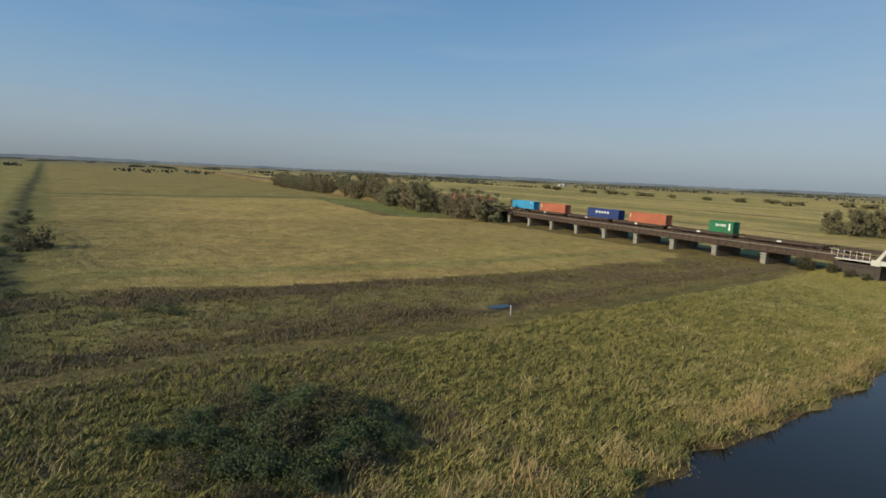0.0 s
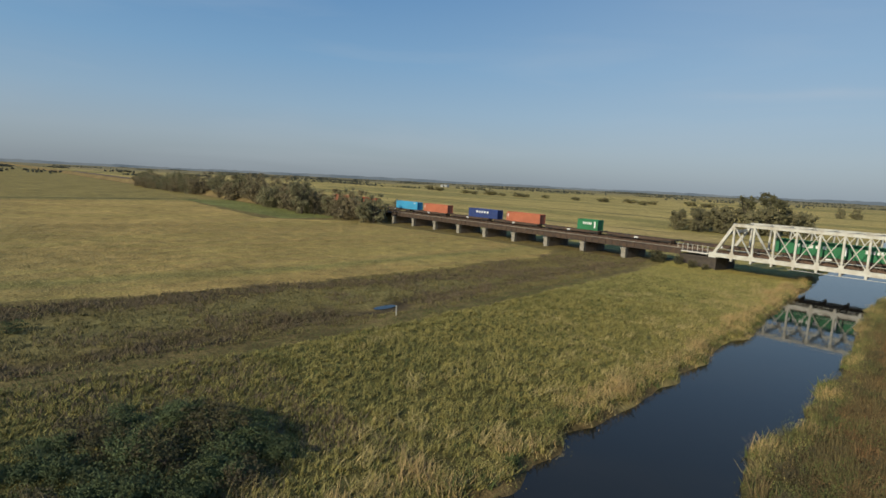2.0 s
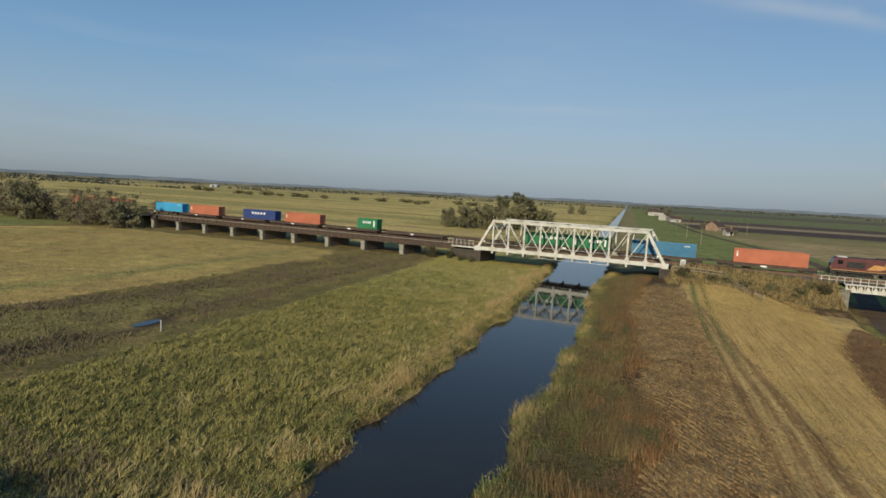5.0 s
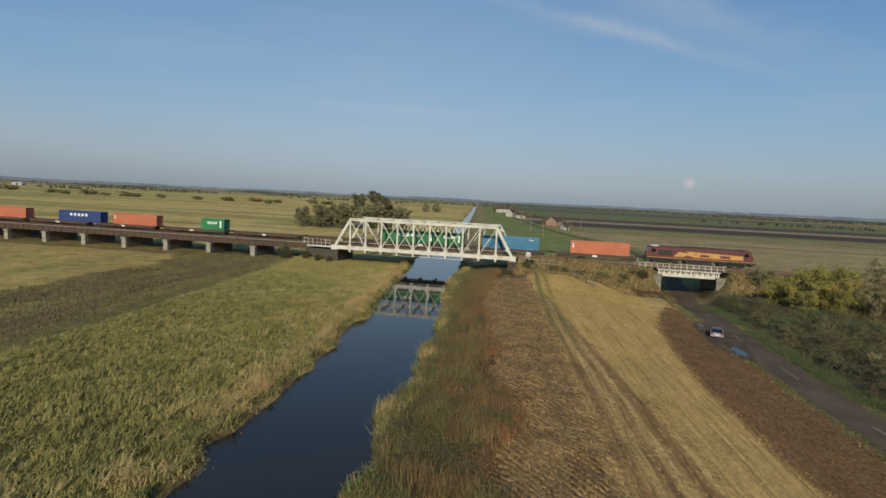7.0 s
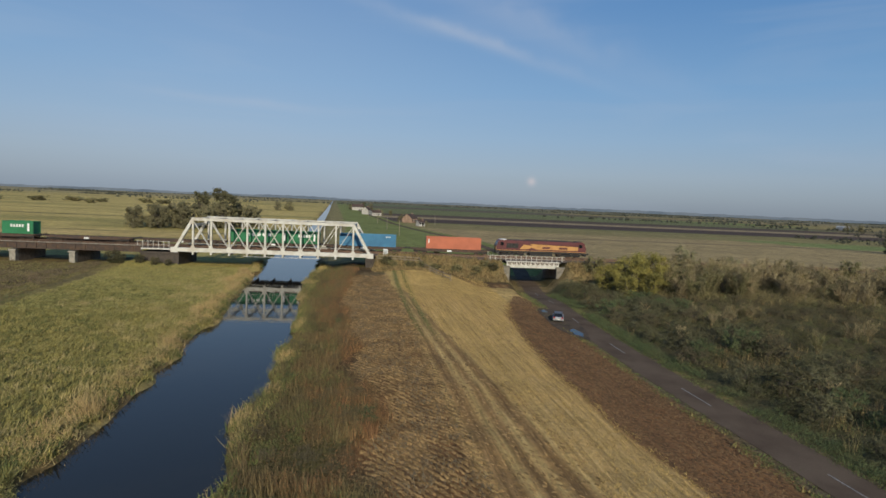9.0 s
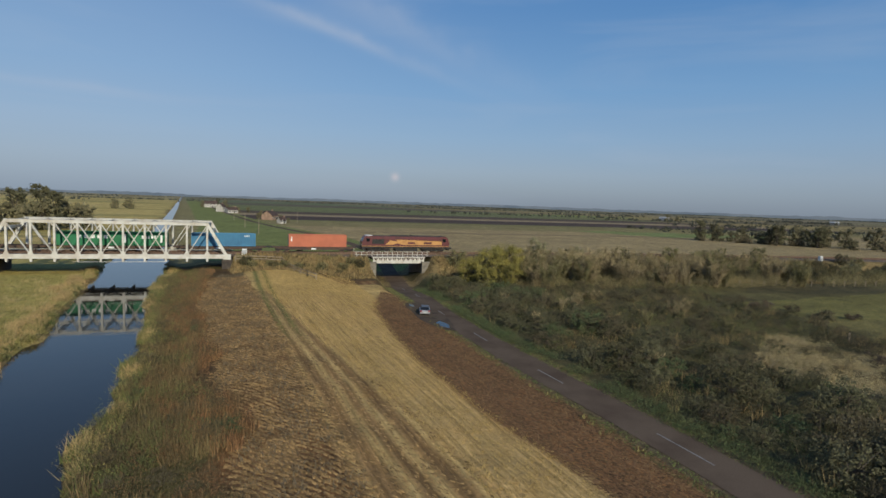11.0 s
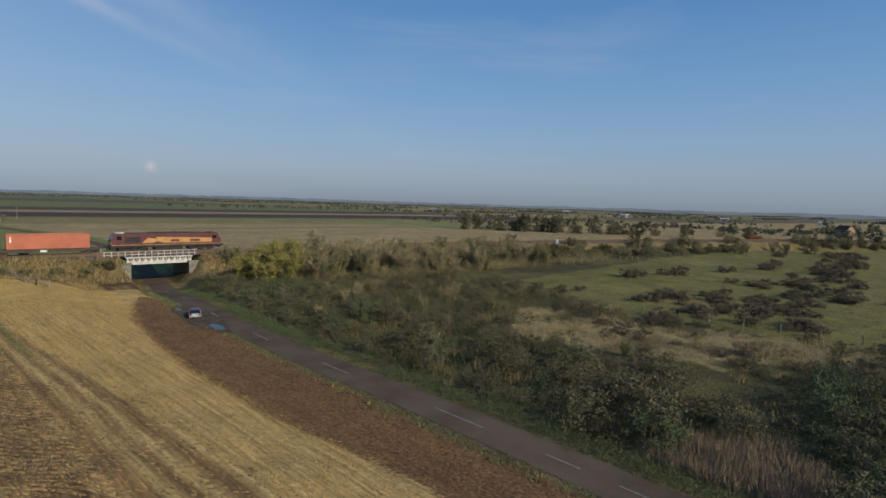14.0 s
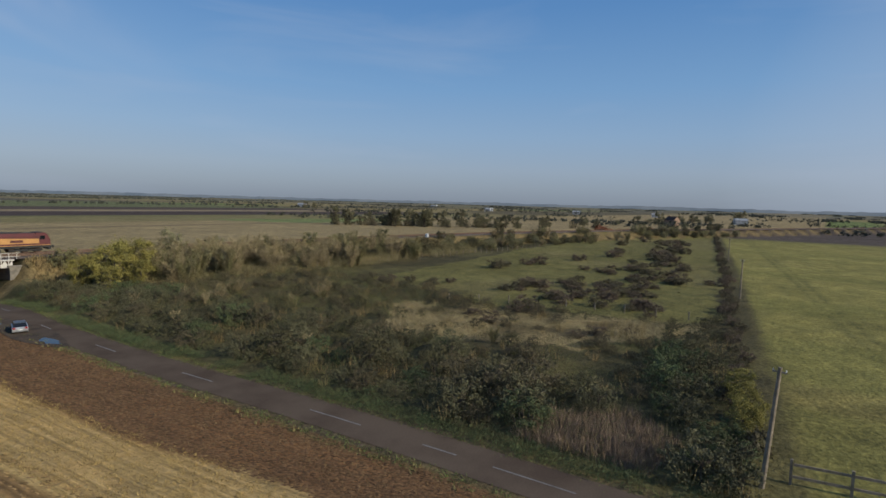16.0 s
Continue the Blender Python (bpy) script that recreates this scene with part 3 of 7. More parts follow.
def cover(x, y):
    """Base colour of the ground, greyed far out for haze, and how far it is drilled in rows."""
    col = np.zeros((*x.shape, 3))
    rows = np.zeros(x.shape)
    wob = (value_noise(x, y, 6, 11) - 0.5) * 3 + (value_noise(x, y, 1.7, 12) - 0.5) * 1.2
    xw, yw = x + wob, y + (value_noise(x, y, 5, 13) - 0.5) * 3

    def lay(colour, w):
        w = np.clip(w, 0, 1)[..., None]
        col[:] = col * (1 - w) + np.array(colour) * w

    east, west = along(y, EAST_BANK), along(y, WEST_BANK)
    north = y - rail_y(x)
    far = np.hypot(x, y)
    # the wide plain: strips of pasture, plough and stubble
    band = value_noise(x * 0.25 + 900, y + 0.06 * x, 130, 21)
    lay((0.230, 0.186, 0.080), np.ones(x.shape))
    lay((0.112, 0.095, 0.056), step(0.55, 0.7, band) * step(300, 500, far))
    lay((0.133, 0.167, 0.056), step(0.35, 0.2, band) * step(300, 500, far))
    # pasture beyond the viaduct, west of the river
    west_n = (north > 8) & (x < west)
    lay((0.395, 0.315, 0.118), west_n * 1.0)
    lay((0.42, 0.32, 0.135), west_n * np.exp(-((north - 62 + 0.05 * x) / 22) ** 2))
    lay((0.215, 0.195, 0.070), west_n * step(0.5, 0.62, value_noise(x * 0.12, y, 34, 22)) * 0.7)
    lay((0.100, 0.095, 0.045), west_n * (np.exp(-((y - 330 - 0.06 * x) / 4) ** 2) + np.exp(-((y - 215 - 0.1 * x) / 1.6) ** 2)))
    # fields beyond the railway, east of the river
    east_n = (north > 8) & (x > east + 34)
    yy = (y + 0.03 * x) / 0.95
    for lo, hi, c in ((0, 330, (0.265, 0.208, 0.108)), (330, 400, (0.19, 0.165, 0.075)), (400, 425, (0.16, 0.152, 0.065)), (425, 520, (0.062, 0.045, 0.040)), (520, 580, (0.25, 0.2, 0.12)), (580, 690, (0.075, 0.055, 0.045)), (690, 1100, (0.125, 0.138, 0.062)), (1100, 1500, (0.10, 0.085, 0.06)), (1500, 2300, (0.10, 0.13, 0.06))):
        lay(c, east_n * step(lo - 4, lo + 4, yy) * (1 - step(hi - 4, hi + 4, yy)) * (1 if hi < 400 else (1 - step(520, 700, x + 0.2 * y - 100))))
    lay((0.155, 0.19, 0.068), east_n * inside_ring(x, y, [(200, 330), (330, 300), (360, 250), (230, 262)]))
    lay((0.112, 0.078, 0.056), east_n * np.exp(-((y - 262) / 2.2) ** 2) * (x > 60) * (x < 240) * 0.8)
    # grassed flood bank and the road on its far side
    lay((0.150, 0.172, 0.058), ((y > 128) & (x > east + 6) & (x < along(y, ROAD_MID) + 6)) * 1.0)
    lay((0.190, 0.167, 0.078), ((y > 128) & (x > east) & (x < east + 8 + 5 * step(180, 300, y))) * 1.0)
    # west of the river, this side of the viaduct
    west_s = (north < 8) & (x < west)
    lay((0.115, 0.102, 0.037), west_s * 1.0)
    lay((0.098, 0.090, 0.033), west_s * step(0.45, 0.7, value_noise(x, y, 17, 23)) * 0.8)
    lay((0.12, 0.102, 0.043), west_s * step(16, -4, yw) * 0.75)
    # meadow ground turns brighter and yellower towards the bridge
    lay((0.35, 0.295, 0.097), west_s * step(38, 90, yw + (x + 30) * 0.4) * 0.8)
    track, ditch, edge = along(y, TRACK), along(y, DITCH), along(y, FIELD_EDGE)
    lay((0.165, 0.132, 0.054), west_s * step(track + 0.5, track - 1.0, xw))
    lay((0.110, 0.080, 0.042), west_s * step(0.4, 0.6, value_noise(x, y, 7, 24)) * step(track - 2, track - 4, xw) * step(edge - 1, edge + 3, xw))
    lay((0.184, 0.167, 0.067), west_s * np.exp(-((xw - (ditch + along(y, DITCH_TWO)) / 2) / 5.0) ** 2) * 0.8)
    lay((0.056, 0.044, 0.027), west_s * np.exp(-((xw - ditch) / 1.5) ** 2) * 0.9)
    lay((0.067, 0.054, 0.031), west_s * np.exp(-((xw - along(y, DITCH_TWO)) / 1.8) ** 2) * 0.85)
    lay((0.135, 0.108, 0.05), west_s * np.exp(-((x - track) / 1.6) ** 4) * 0.35)
    lay((0.29, 0.255, 0.085), west_s * np.exp(-((x - track - 2.6) / 0.9) ** 2) * 0.7)
    for s in (-0.9, 0.9):
        lay((0.129, 0.092, 0.05), west_s * np.exp(-((x - track - s) / 0.42) ** 2) * 0.5)
    gold = inside_ring(xw, yw, GOLD_FIELD)
    lay((0.355, 0.258, 0.098), west_s * gold)
    lay((0.33, 0.27, 0.09), west_s * gold * step(0.45, 0.6, value_noise(x + 0.05 * y, y * 0.06, 2.2, 25)) * 0.6)
    lay((0.215, 0.182, 0.074), west_s * gold * step(28, -14, yw) * 0.75)
    lay((0.184, 0.184, 0.065), west_s * gold * np.exp(-((x - edge + 9 + value_noise(x, y, 20, 27) * 4) / 2.5) ** 2) * 0.7)
    lay((0.256, 0.211, 0.078), west_s * (x < -270) * (y > along(x, DYKE_LINE)) * 0.8)
    lay((0.100, 0.100, 0.045), west_s * np.exp(-((x + 285 + 0.05 * y) / 4) ** 2) * (y < 90))
    lay((0.167, 0.179, 0.062), west_s * (y > 82) * (x < -175) * (x > -290) * 1.0)
    dyke = along(x, DYKE_LINE)
    lay((0.175, 0.155, 0.058), west_s * (x < -50) * step(dyke + 9, dyke + 6, yw) * 1.0)
    lay((0.051, 0.056, 0.028), west_s * (x < -50) * np.exp(-((yw - dyke) / 2.2) ** 2))
    lay((0.223, 0.201, 0.073), west_s * (x < -50) * step(dyke - 4, dyke - 6, yw))
    for s in (8.5, 10.5):
        lay((0.094, 0.084, 0.045), west_s * (x < -90) * (x > -150) * np.exp(-((y - dyke - s - 0.8 * np.sin(x / 5)) / 0.45) ** 2) * 0.8)
    # reedy edges of the river
    for d in (west - xw, xw - east):
        lay((0.135, 0.100, 0.048), (d > -1) * np.exp(-np.clip(d - 0.5, 0, None) / 1.6) * step(0.35, 0.6, value_noise(x, y, 4, 26)))
    # east of the river: weeds, ploughed strip, stubble, brown strip, verge
    east_s = (north < 6) & (x > east)
    a, b, c, v = field_a(y), field_b(y), field_c(y), verge_line(y)
    lay((0.085, 0.058, 0.030), east_s * 1.0)
    lay((0.085, 0.082, 0.032), east_s * step(0.5, 0.65, value_noise(x, y, 5, 31)) * 0.8)
    field = east_s * step(a - 0.6, a + 0.6, xw) * (x < 22) * (y < 102)
    lay((0.140, 0.078, 0.036), field)
    lay((0.25, 0.165, 0.078), field * step(0.5, 0.65, value_noise(x + 0.075 * y, y * 0.12, 0.9, 32)) * step(a + 1.0, a + 2.6, x) * 0.7)
    lay((0.095, 0.062, 0.036), field * step(0.55, 0.68, value_noise(x + 0.075 * y, y * 0.3, 1.2, 39)) * 0.6)
    stub = east_s * step(b - 0.5, b + 0.5, x + wob * 0.3) * (x < 22.5) * (y < 111) * ((y < 97) | (x < 15 - (y - 97) * 0.6))
    lay((0.42, 0.295, 0.128), stub)
    lay((0.36, 0.255, 0.105), stub * step(0.45, 0.6, value_noise(x + 0.06 * y, y * 0.05, 1.3, 33)) * 0.6)
    mid = field_mid(y)
    furrow = stub * step(mid + 0.6, mid - 0.6, x + wob * 0.2)
    lay((0.265, 0.165, 0.070), furrow)
    width = np.maximum(mid - b, 1.0)
    for q in (0.0, 0.36, 0.62, 0.95):
        lay((0.42, 0.30, 0.125), (field + stub) * np.exp(-((x - b - q * width - wob * 0.08) / 0.3) ** 2) * 0.75)
    for q in (0.17, 0.5, 0.78):
        lay((0.150, 0.094, 0.046), furrow * np.exp(-((x - b - q * width - wob * 0.16) / 0.34) ** 2) * 0.5)
    brown = east_s * step(c - 0.6, c + 0.6, x + wob * 0.5) * (x < 30) * (y < 88)
    lay((0.20, 0.108, 0.050), brown)
    lay((0.135, 0.078, 0.040), brown * step(0.45, 0.62, value_noise(x + 0.05 * y, y * 0.3, 1.6, 73)) * 0.7)
    rows[:] = np.clip(field + stub + brown, 0, 1) * (1 - 0.85 * step(72, 90, y))
    lay((0.40, 0.29, 0.115), stub * step(76, 90, y + wob) * 0.85)
    road = x - along(y, ROAD_MID)
    for s in (-0.75, 0.75):
        lay((0.115, 0.128, 0.042), east_s * np.exp(-((x - along(y, [(50, 5.2), (62, 3.7), (76, 2.6), (108, 0.8)]) - s) / 0.42) ** 2) * step(50, 66, y) * (y < 112) * 0.9)
    lay((0.135, 0.105, 0.045), east_s * step(v - 0.4, v + 0.3, road + wob * 0.3) * (x < 60))
    lay((0.112, 0.086, 0.056), east_s * step(2.7, 2.2, np.abs(road + wob * 0.2)) * (x < 60))
    rows *= 1 - step(v - 0.4, v, road)
    # scrub, tussocks, meadow, and the crop beyond the hedge
    scrub = east_s * (road > 2.7)
    lay((0.072, 0.064, 0.032), scrub)
    lay((0.098, 0.088, 0.038), scrub * step(0.4, 0.6, value_noise(x, y, 9, 35)))
    lay((0.145, 0.115, 0.058), scrub * inside_ring(xw, yw, TUSSOCKS))
    lay((0.24, 0.19, 0.095), scrub * inside_ring(xw, yw, TUSSOCKS) * step(0.5, 0.65, value_noise(x, y, 4, 62)))
    lay((0.138, 0.128, 0.045), scrub * inside_ring(xw, yw, MEADOW))
    lay((0.160, 0.140, 0.058), scrub * inside_ring(xw, yw, MEADOW) * step(0.45, 0.65, value_noise(x, y, 16, 36)) * 0.7)
    hedge = along(x, HEDGE_LINE)
    crop = (road > 4) * step(hedge - 2, hedge - 4, y) * (north < 0) * (x < 330)
    lay((0.215, 0.195, 0.062), crop)
    lay((0.155, 0.125, 0.048), crop * step(90, 40, x + wob * 3) * 0.6)
    lay((0.095, 0.095, 0.036), crop * (np.exp(-((y - hedge + 13 + 0.3 * wob) / 0.5) ** 2) + np.exp(-((y - hedge + 15 + 0.3 * wob) / 0.5) ** 2)) * 0.6)
    lay((0.178, 0.170, 0.052), crop * step(0.4, 0.6, value_noise(x, y * 0.2, 9, 37)) * 0.7)
    lay((0.084, 0.067, 0.056), (road > 4) * step(hedge + 8, hedge - 8, y) * step(310, 340, x) * step(640, 600, x) * (north < 0))
    # haze over the far plain, painted in by greying the ground with distance
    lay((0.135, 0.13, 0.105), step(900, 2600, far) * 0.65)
    # embankment sides
    side = (np.abs(north) < 12) & (np.abs(north) > 5.2)
    lay((0.167, 0.128, 0.062), side * ((x > -4) | (x < -155)) * 1.0)
    return col, rows


def grid_lines(lo, hi, fine, grow=1.045, end=4900.0):
    mid = np.arange(lo, hi + fine / 2, fine)
    out, d = [], fine
    while sum(out) < end:
        d *= grow
        out.append(d)
    out = np.cumsum(out)
    return np.concatenate([lo - out[::-1], mid, hi + out])


def build_ground():
    gx, gy = grid_lines(-150, 95, 0.8), grid_lines(-10, 128, 0.8)
    gx = np.sort(np.concatenate([gx[(gx < 2) | (gx > 24)], np.arange(2, 24, 0.22)]))
    u, y = np.meshgrid(gx, gy)
    x = u + (along(y, EAST_BANK) + 9) * (1 - step(150, 2500, np.abs(u)))
    z = ground_z(x, y)
    nx, ny = len(gx), len(gy)
    i = (np.arange(ny - 1)[:, None] * nx + np.arange(nx - 1)[None]).ravel()
    me = raw_mesh("ground", np.stack([x, y, z], -1).reshape(-1, 3), np.stack([i, i + 1, i + nx + 1, i + nx], 1), GROUND)
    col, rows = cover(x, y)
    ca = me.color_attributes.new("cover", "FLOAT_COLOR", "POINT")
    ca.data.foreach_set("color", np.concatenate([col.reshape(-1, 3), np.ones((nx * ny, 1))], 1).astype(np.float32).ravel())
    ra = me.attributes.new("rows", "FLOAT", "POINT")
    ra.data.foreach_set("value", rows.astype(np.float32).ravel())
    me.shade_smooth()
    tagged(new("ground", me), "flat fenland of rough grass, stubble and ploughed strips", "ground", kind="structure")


build_ground()


def ribbon(name, mid, half, z_of, material, label, category, ys, lift=0.0):
    """A strip that follows mid(y) with a half width on each side."""
    b = Build()
    for y in ys:
        x = float(along(y, mid))
        b.v += [(x - half, y, z_of(x - half, y) + lift), (x + half, y, z_of(x + half, y) + lift)]
    b.f = [(2 * k, 2 * k + 1, 2 * k + 3, 2 * k + 2) for k in range(len(ys) - 1)]
    return tagged(new(name, b.mesh(name, material)), label, category, kind="structure")


def build_water():
    ys = [*range(-900, -60, 60), *range(-60, 160, 4), *range(160, 5000, 80)]
    b = Build()
    for y in ys:
        b.v += [(float(along(y, WEST_BANK)) - 2.2, y, WATER_Z), (float(along(y, EAST_BANK)) + 2.2, y, WATER_Z)]
    b.f = [(2 * k, 2 * k + 1, 2 * k + 3, 2 * k + 2) for k in range(len(ys) - 1)]
    tagged(new("water", b.mesh("water", WATER)), "still dark river reflecting sky and bridge", "river", kind="structure")
    # standing water in the ditch
    p = Build()
    ring = [(-52.1 + 0.75 * math.cos(a) - 0.2 * math.sin(a), 37.8 + 1.8 * math.sin(a), 0) for a in [k * math.pi / 8 for k in range(16)]]
    p.add(ring, [tuple(range(16))])
    ob = tagged(new("puddle", p.mesh("puddle", WATER)), "shallow puddle lying in the weedy ditch", "puddle", kind="structure")
    ob.location.z = LAND - 0.14


build_water()


def build_dyke_water():
    b = Build()
    xs = [-620 + 12 * k for k in range(44)]
    for x in xs:
        y = float(along(x, DYKE_LINE))
        b.v += [(x, y - 0.9, LAND - 0.5), (x, y + 0.9, LAND - 0.5)]
    b.f = [(2 * k, 2 * k + 2, 2 * k + 3, 2 * k + 1) for k in range(len(xs) - 1)]
    tagged(new("dyke_water", b.mesh("dyke_water", WATER)), "narrow water-filled drainage dyke across the fields", "ditch", kind="structure")


build_dyke_water()


def road_z(x, y):
    return LAND + float(road_dip(y)) - 0.02


ribbon("road", ROAD_MID, 1.85, road_z, ASPHALT, "narrow grey-brown asphalt road with a worn centre line", "road", [*range(-900, -60, 40), *range(-60, 240, 3), *range(240, 5000, 60)])


def build_road_marks():
    road = bpy.data.objects["road"]
    for y0, y1 in ((-14.0, -9.5), (-1.0, 4.0), (8.9, 13.9), (16.4, 18.9), (24.0, 28.8), (39.6, 43.7), (54.5, 58.5), (69.0, 72.0), (84.0, 88.0), (99.0, 103.0), (150.0, 154.0), (165.0, 169.0)):
        b = Build()
        q = [(float(along(yy, ROAD_MID)), yy, road_z(0, yy) + 0.012) for yy in (y0, (y0 + y1) / 2, y1)]
        for (xa, ya, za), (xb, yb, zb) in zip(q, q[1:]):
            b.add([(xa - 0.07, ya, za), (xa + 0.07, ya, za), (xb + 0.07, yb, zb), (xb - 0.07, yb, zb)], [(0, 1, 2, 3)])
        part("centre_dash", b, ROADPAINT, road)


build_road_marks()


def build_road_puddles():
    for x, y, a, b in ((22.9, 63.3, 0.6, 1.9), (22.4, 76.2, 0.35, 0.9)):
        ring = [(a * math.cos(k * math.pi / 8) * (1 + 0.25 * math.sin(3 * k)), b * math.sin(k * math.pi / 8) * (1 + 0.15 * math.cos(2 * k)), 0) for k in range(16)]
        ob = tagged(new("puddle", Build().add(ring, [tuple(range(16))]).mesh("puddle", WATER)), "rain puddle on the muddy edge of the road", "puddle", kind="structure")
        ob.location = (x, y, road_z(x, y) + 0.06)
    lay_by = Build()
    ring = [(22.9 + 1.9 * math.cos(k * math.pi / 12) * (1 + 0.1 * math.sin(5 * k)), 69.5 + 9.5 * math.sin(k * math.pi / 12) * (1 + 0.06 * math.cos(3 * k)), 0.015) for k in range(24)]
    lay_by.add(ring, [tuple(range(24))])
    ob = tagged(new("lay_by", lay_by.mesh("lay_by", MUD)), "dark muddy pull-in beside the road", "road", kind="structure")
    ob.location.z = LAND - 0.005


build_road_puddles()


# ---- river bridge: riveted through truss ----
def build_truss():
    bridge = thing("truss_bridge", "white painted riveted steel truss railway bridge over the river", "bridge", pose(-44.2, 0, 0))
    p, n = 3.58, 11
    zb, zt = 4.25, 10.55
    for y in (113.2, 122.4):
        side = part("bottom_chord", Build().box(-0.5, y - 0.28, zb - 0.4, n * p + 0.5, y + 0.28, zb + 0.4).box(-0.7, y - 0.4, zb - 0.55, 0.7, y + 0.4, zb + 0.45).box(n * p - 0.7, y - 0.4, zb - 0.55, n * p + 0.7, y + 0.4, zb + 0.45), WHITE_STEEL, bridge)
        part("top_chord", Build().box(p - 0.2, y - 0.3, zt - 0.3, (n - 1) * p + 0.2, y + 0.3, zt + 0.25).box(p - 0.3, y - 0.36, zt + 0.25, (n - 1) * p + 0.3, y + 0.36, zt + 0.3), WHITE_STEEL, bridge)
        for x0, x1 in ((0, p), (n * p, (n - 1) * p)):
            part("end_post", Build().beam((x0, y, zb), (x1, y, zt), 0.55, 0.55, (0, 1, 0)), WHITE_STEEL, bridge)
        for k in range(1, n):
            part("vertical", Build().box(k * p - 0.17, y - 0.2, zb + 0.3, k * p + 0.17, y + 0.2, zt - 0.2), WHITE_STEEL, bridge)
            part("gusset", Build().prism([(k * p - 0.5, zb + 0.38), (k * p + 0.5, zb + 0.38), (k * p + 0.2, zb + 0.95), (k * p - 0.2, zb + 0.95)], y - 0.3, y - 0.22), WHITE_STEEL, bridge)
            part("bracket", Build().prism([(k * p - 0.2, zb - 0.4), (k * p - 0.15, zb - 0.95), (k * p + 0.15, zb - 0.95), (k * p + 0.2, zb - 0.4)], y - 0.3, y + 0.3), WHITE_STEEL, bridge)
        for k in range(1, n - 1):
            if k <= 7:
                part("diagonal", Build().beam((k * p, y - 0.1, zt - 0.2), ((k + 1) * p, y - 0.1, zb + 0.3), 0.14, 0.38 if k < 5 else 0.26, (0, 1, 0)), WHITE_STEEL, bridge)
            if k >= 3:
                part("diagonal", Build().beam((k * p, y + 0.1, zb + 0.3), ((k + 1) * p, y + 0.1, zt - 0.2), 0.14, 0.38 if k > 5 else 0.26, (0, 1, 0)), WHITE_STEEL, bridge)
        # walkway rail
        part("hand_rail", Build().box(0.3, y + 0.5 if y < 118 else y - 0.5, zb + 1.25, n * p - 0.3, y + 0.55 if y < 118 else y - 0.45, zb + 1.31), WHITE_STEEL, bridge)
    for k in range(1, n):
        part("top_strut", Build().box(k * p - 0.15, 113.45, zt - 0.35, k * p + 0.15, 122.15, zt + 0.1), WHITE_STEEL, bridge)
        part("floor_beam", Build().box(k * p - 0.2, 113.4, zb - 0.75, k * p + 0.2, 122.2, zb - 0.1), RUST_STEEL, bridge)
        if k < n - 1:
            part("top_brace", Build().beam((k * p, 113.3, zt), ((k + 1) * p, 122.3, zt), 0.16, 0.12), WHITE_STEEL, bridge)
            part("top_brace", Build().beam((k * p, 122.3, zt + 0.13), ((k + 1) * p, 113.3, zt + 0.13), 0.16, 0.12), WHITE_STEEL, bridge)
    for x0, x1 in ((0, p), (n * p, (n - 1) * p)):
        xa = x0 + (x1 - x0) * 0.78
        za = zb + (zt - zb) * 0.78
        part("portal_beam", Build().beam((xa, 113.3, za), (xa, 122.3, za), 0.3, 0.5), WHITE_STEEL, bridge)
        for ya, yb in ((113.4, 115.2), (122.2, 120.4)):
            part("portal_knee", Build().beam((x0 + (x1 - x0) * 0.62, ya, zb + (zt - zb) * 0.62), (xa, yb, za), 0.2, 0.25), WHITE_STEEL, bridge)
    part("deck", Build().box(-0.4, 113.6, zb - 0.12, n * p + 0.4, 122.0, zb + 0.06), RUST_STEEL, bridge)
    part("maintenance_rail", Build().box(3.8 * p, 112.4, zb - 0.95, 8 * p, 112.5, zb - 0.88), WHITE_STEEL, bridge, "pale yellow service rail under the near side")
    for name, x0, x1 in (("abutment", -6.5, 0.9), ("abutment", n * p - 0.9, n * p + 3.0)):
        ob = tagged(new(name), "dark brick bridge abutment in the grassy bank", "abutment", kind="structure")
        ob.location.x = -44.2
        part("wall", Build().box(x0, 112.8, -2.5, x1, 122.8, 3.3), DARK_BRICK, ob)
        part("coping", Build().box(x0 - 0.1, 112.6, 3.3, x1 + 0.1, 123.0, 3.66), DARK_BRICK, ob)


build_truss()


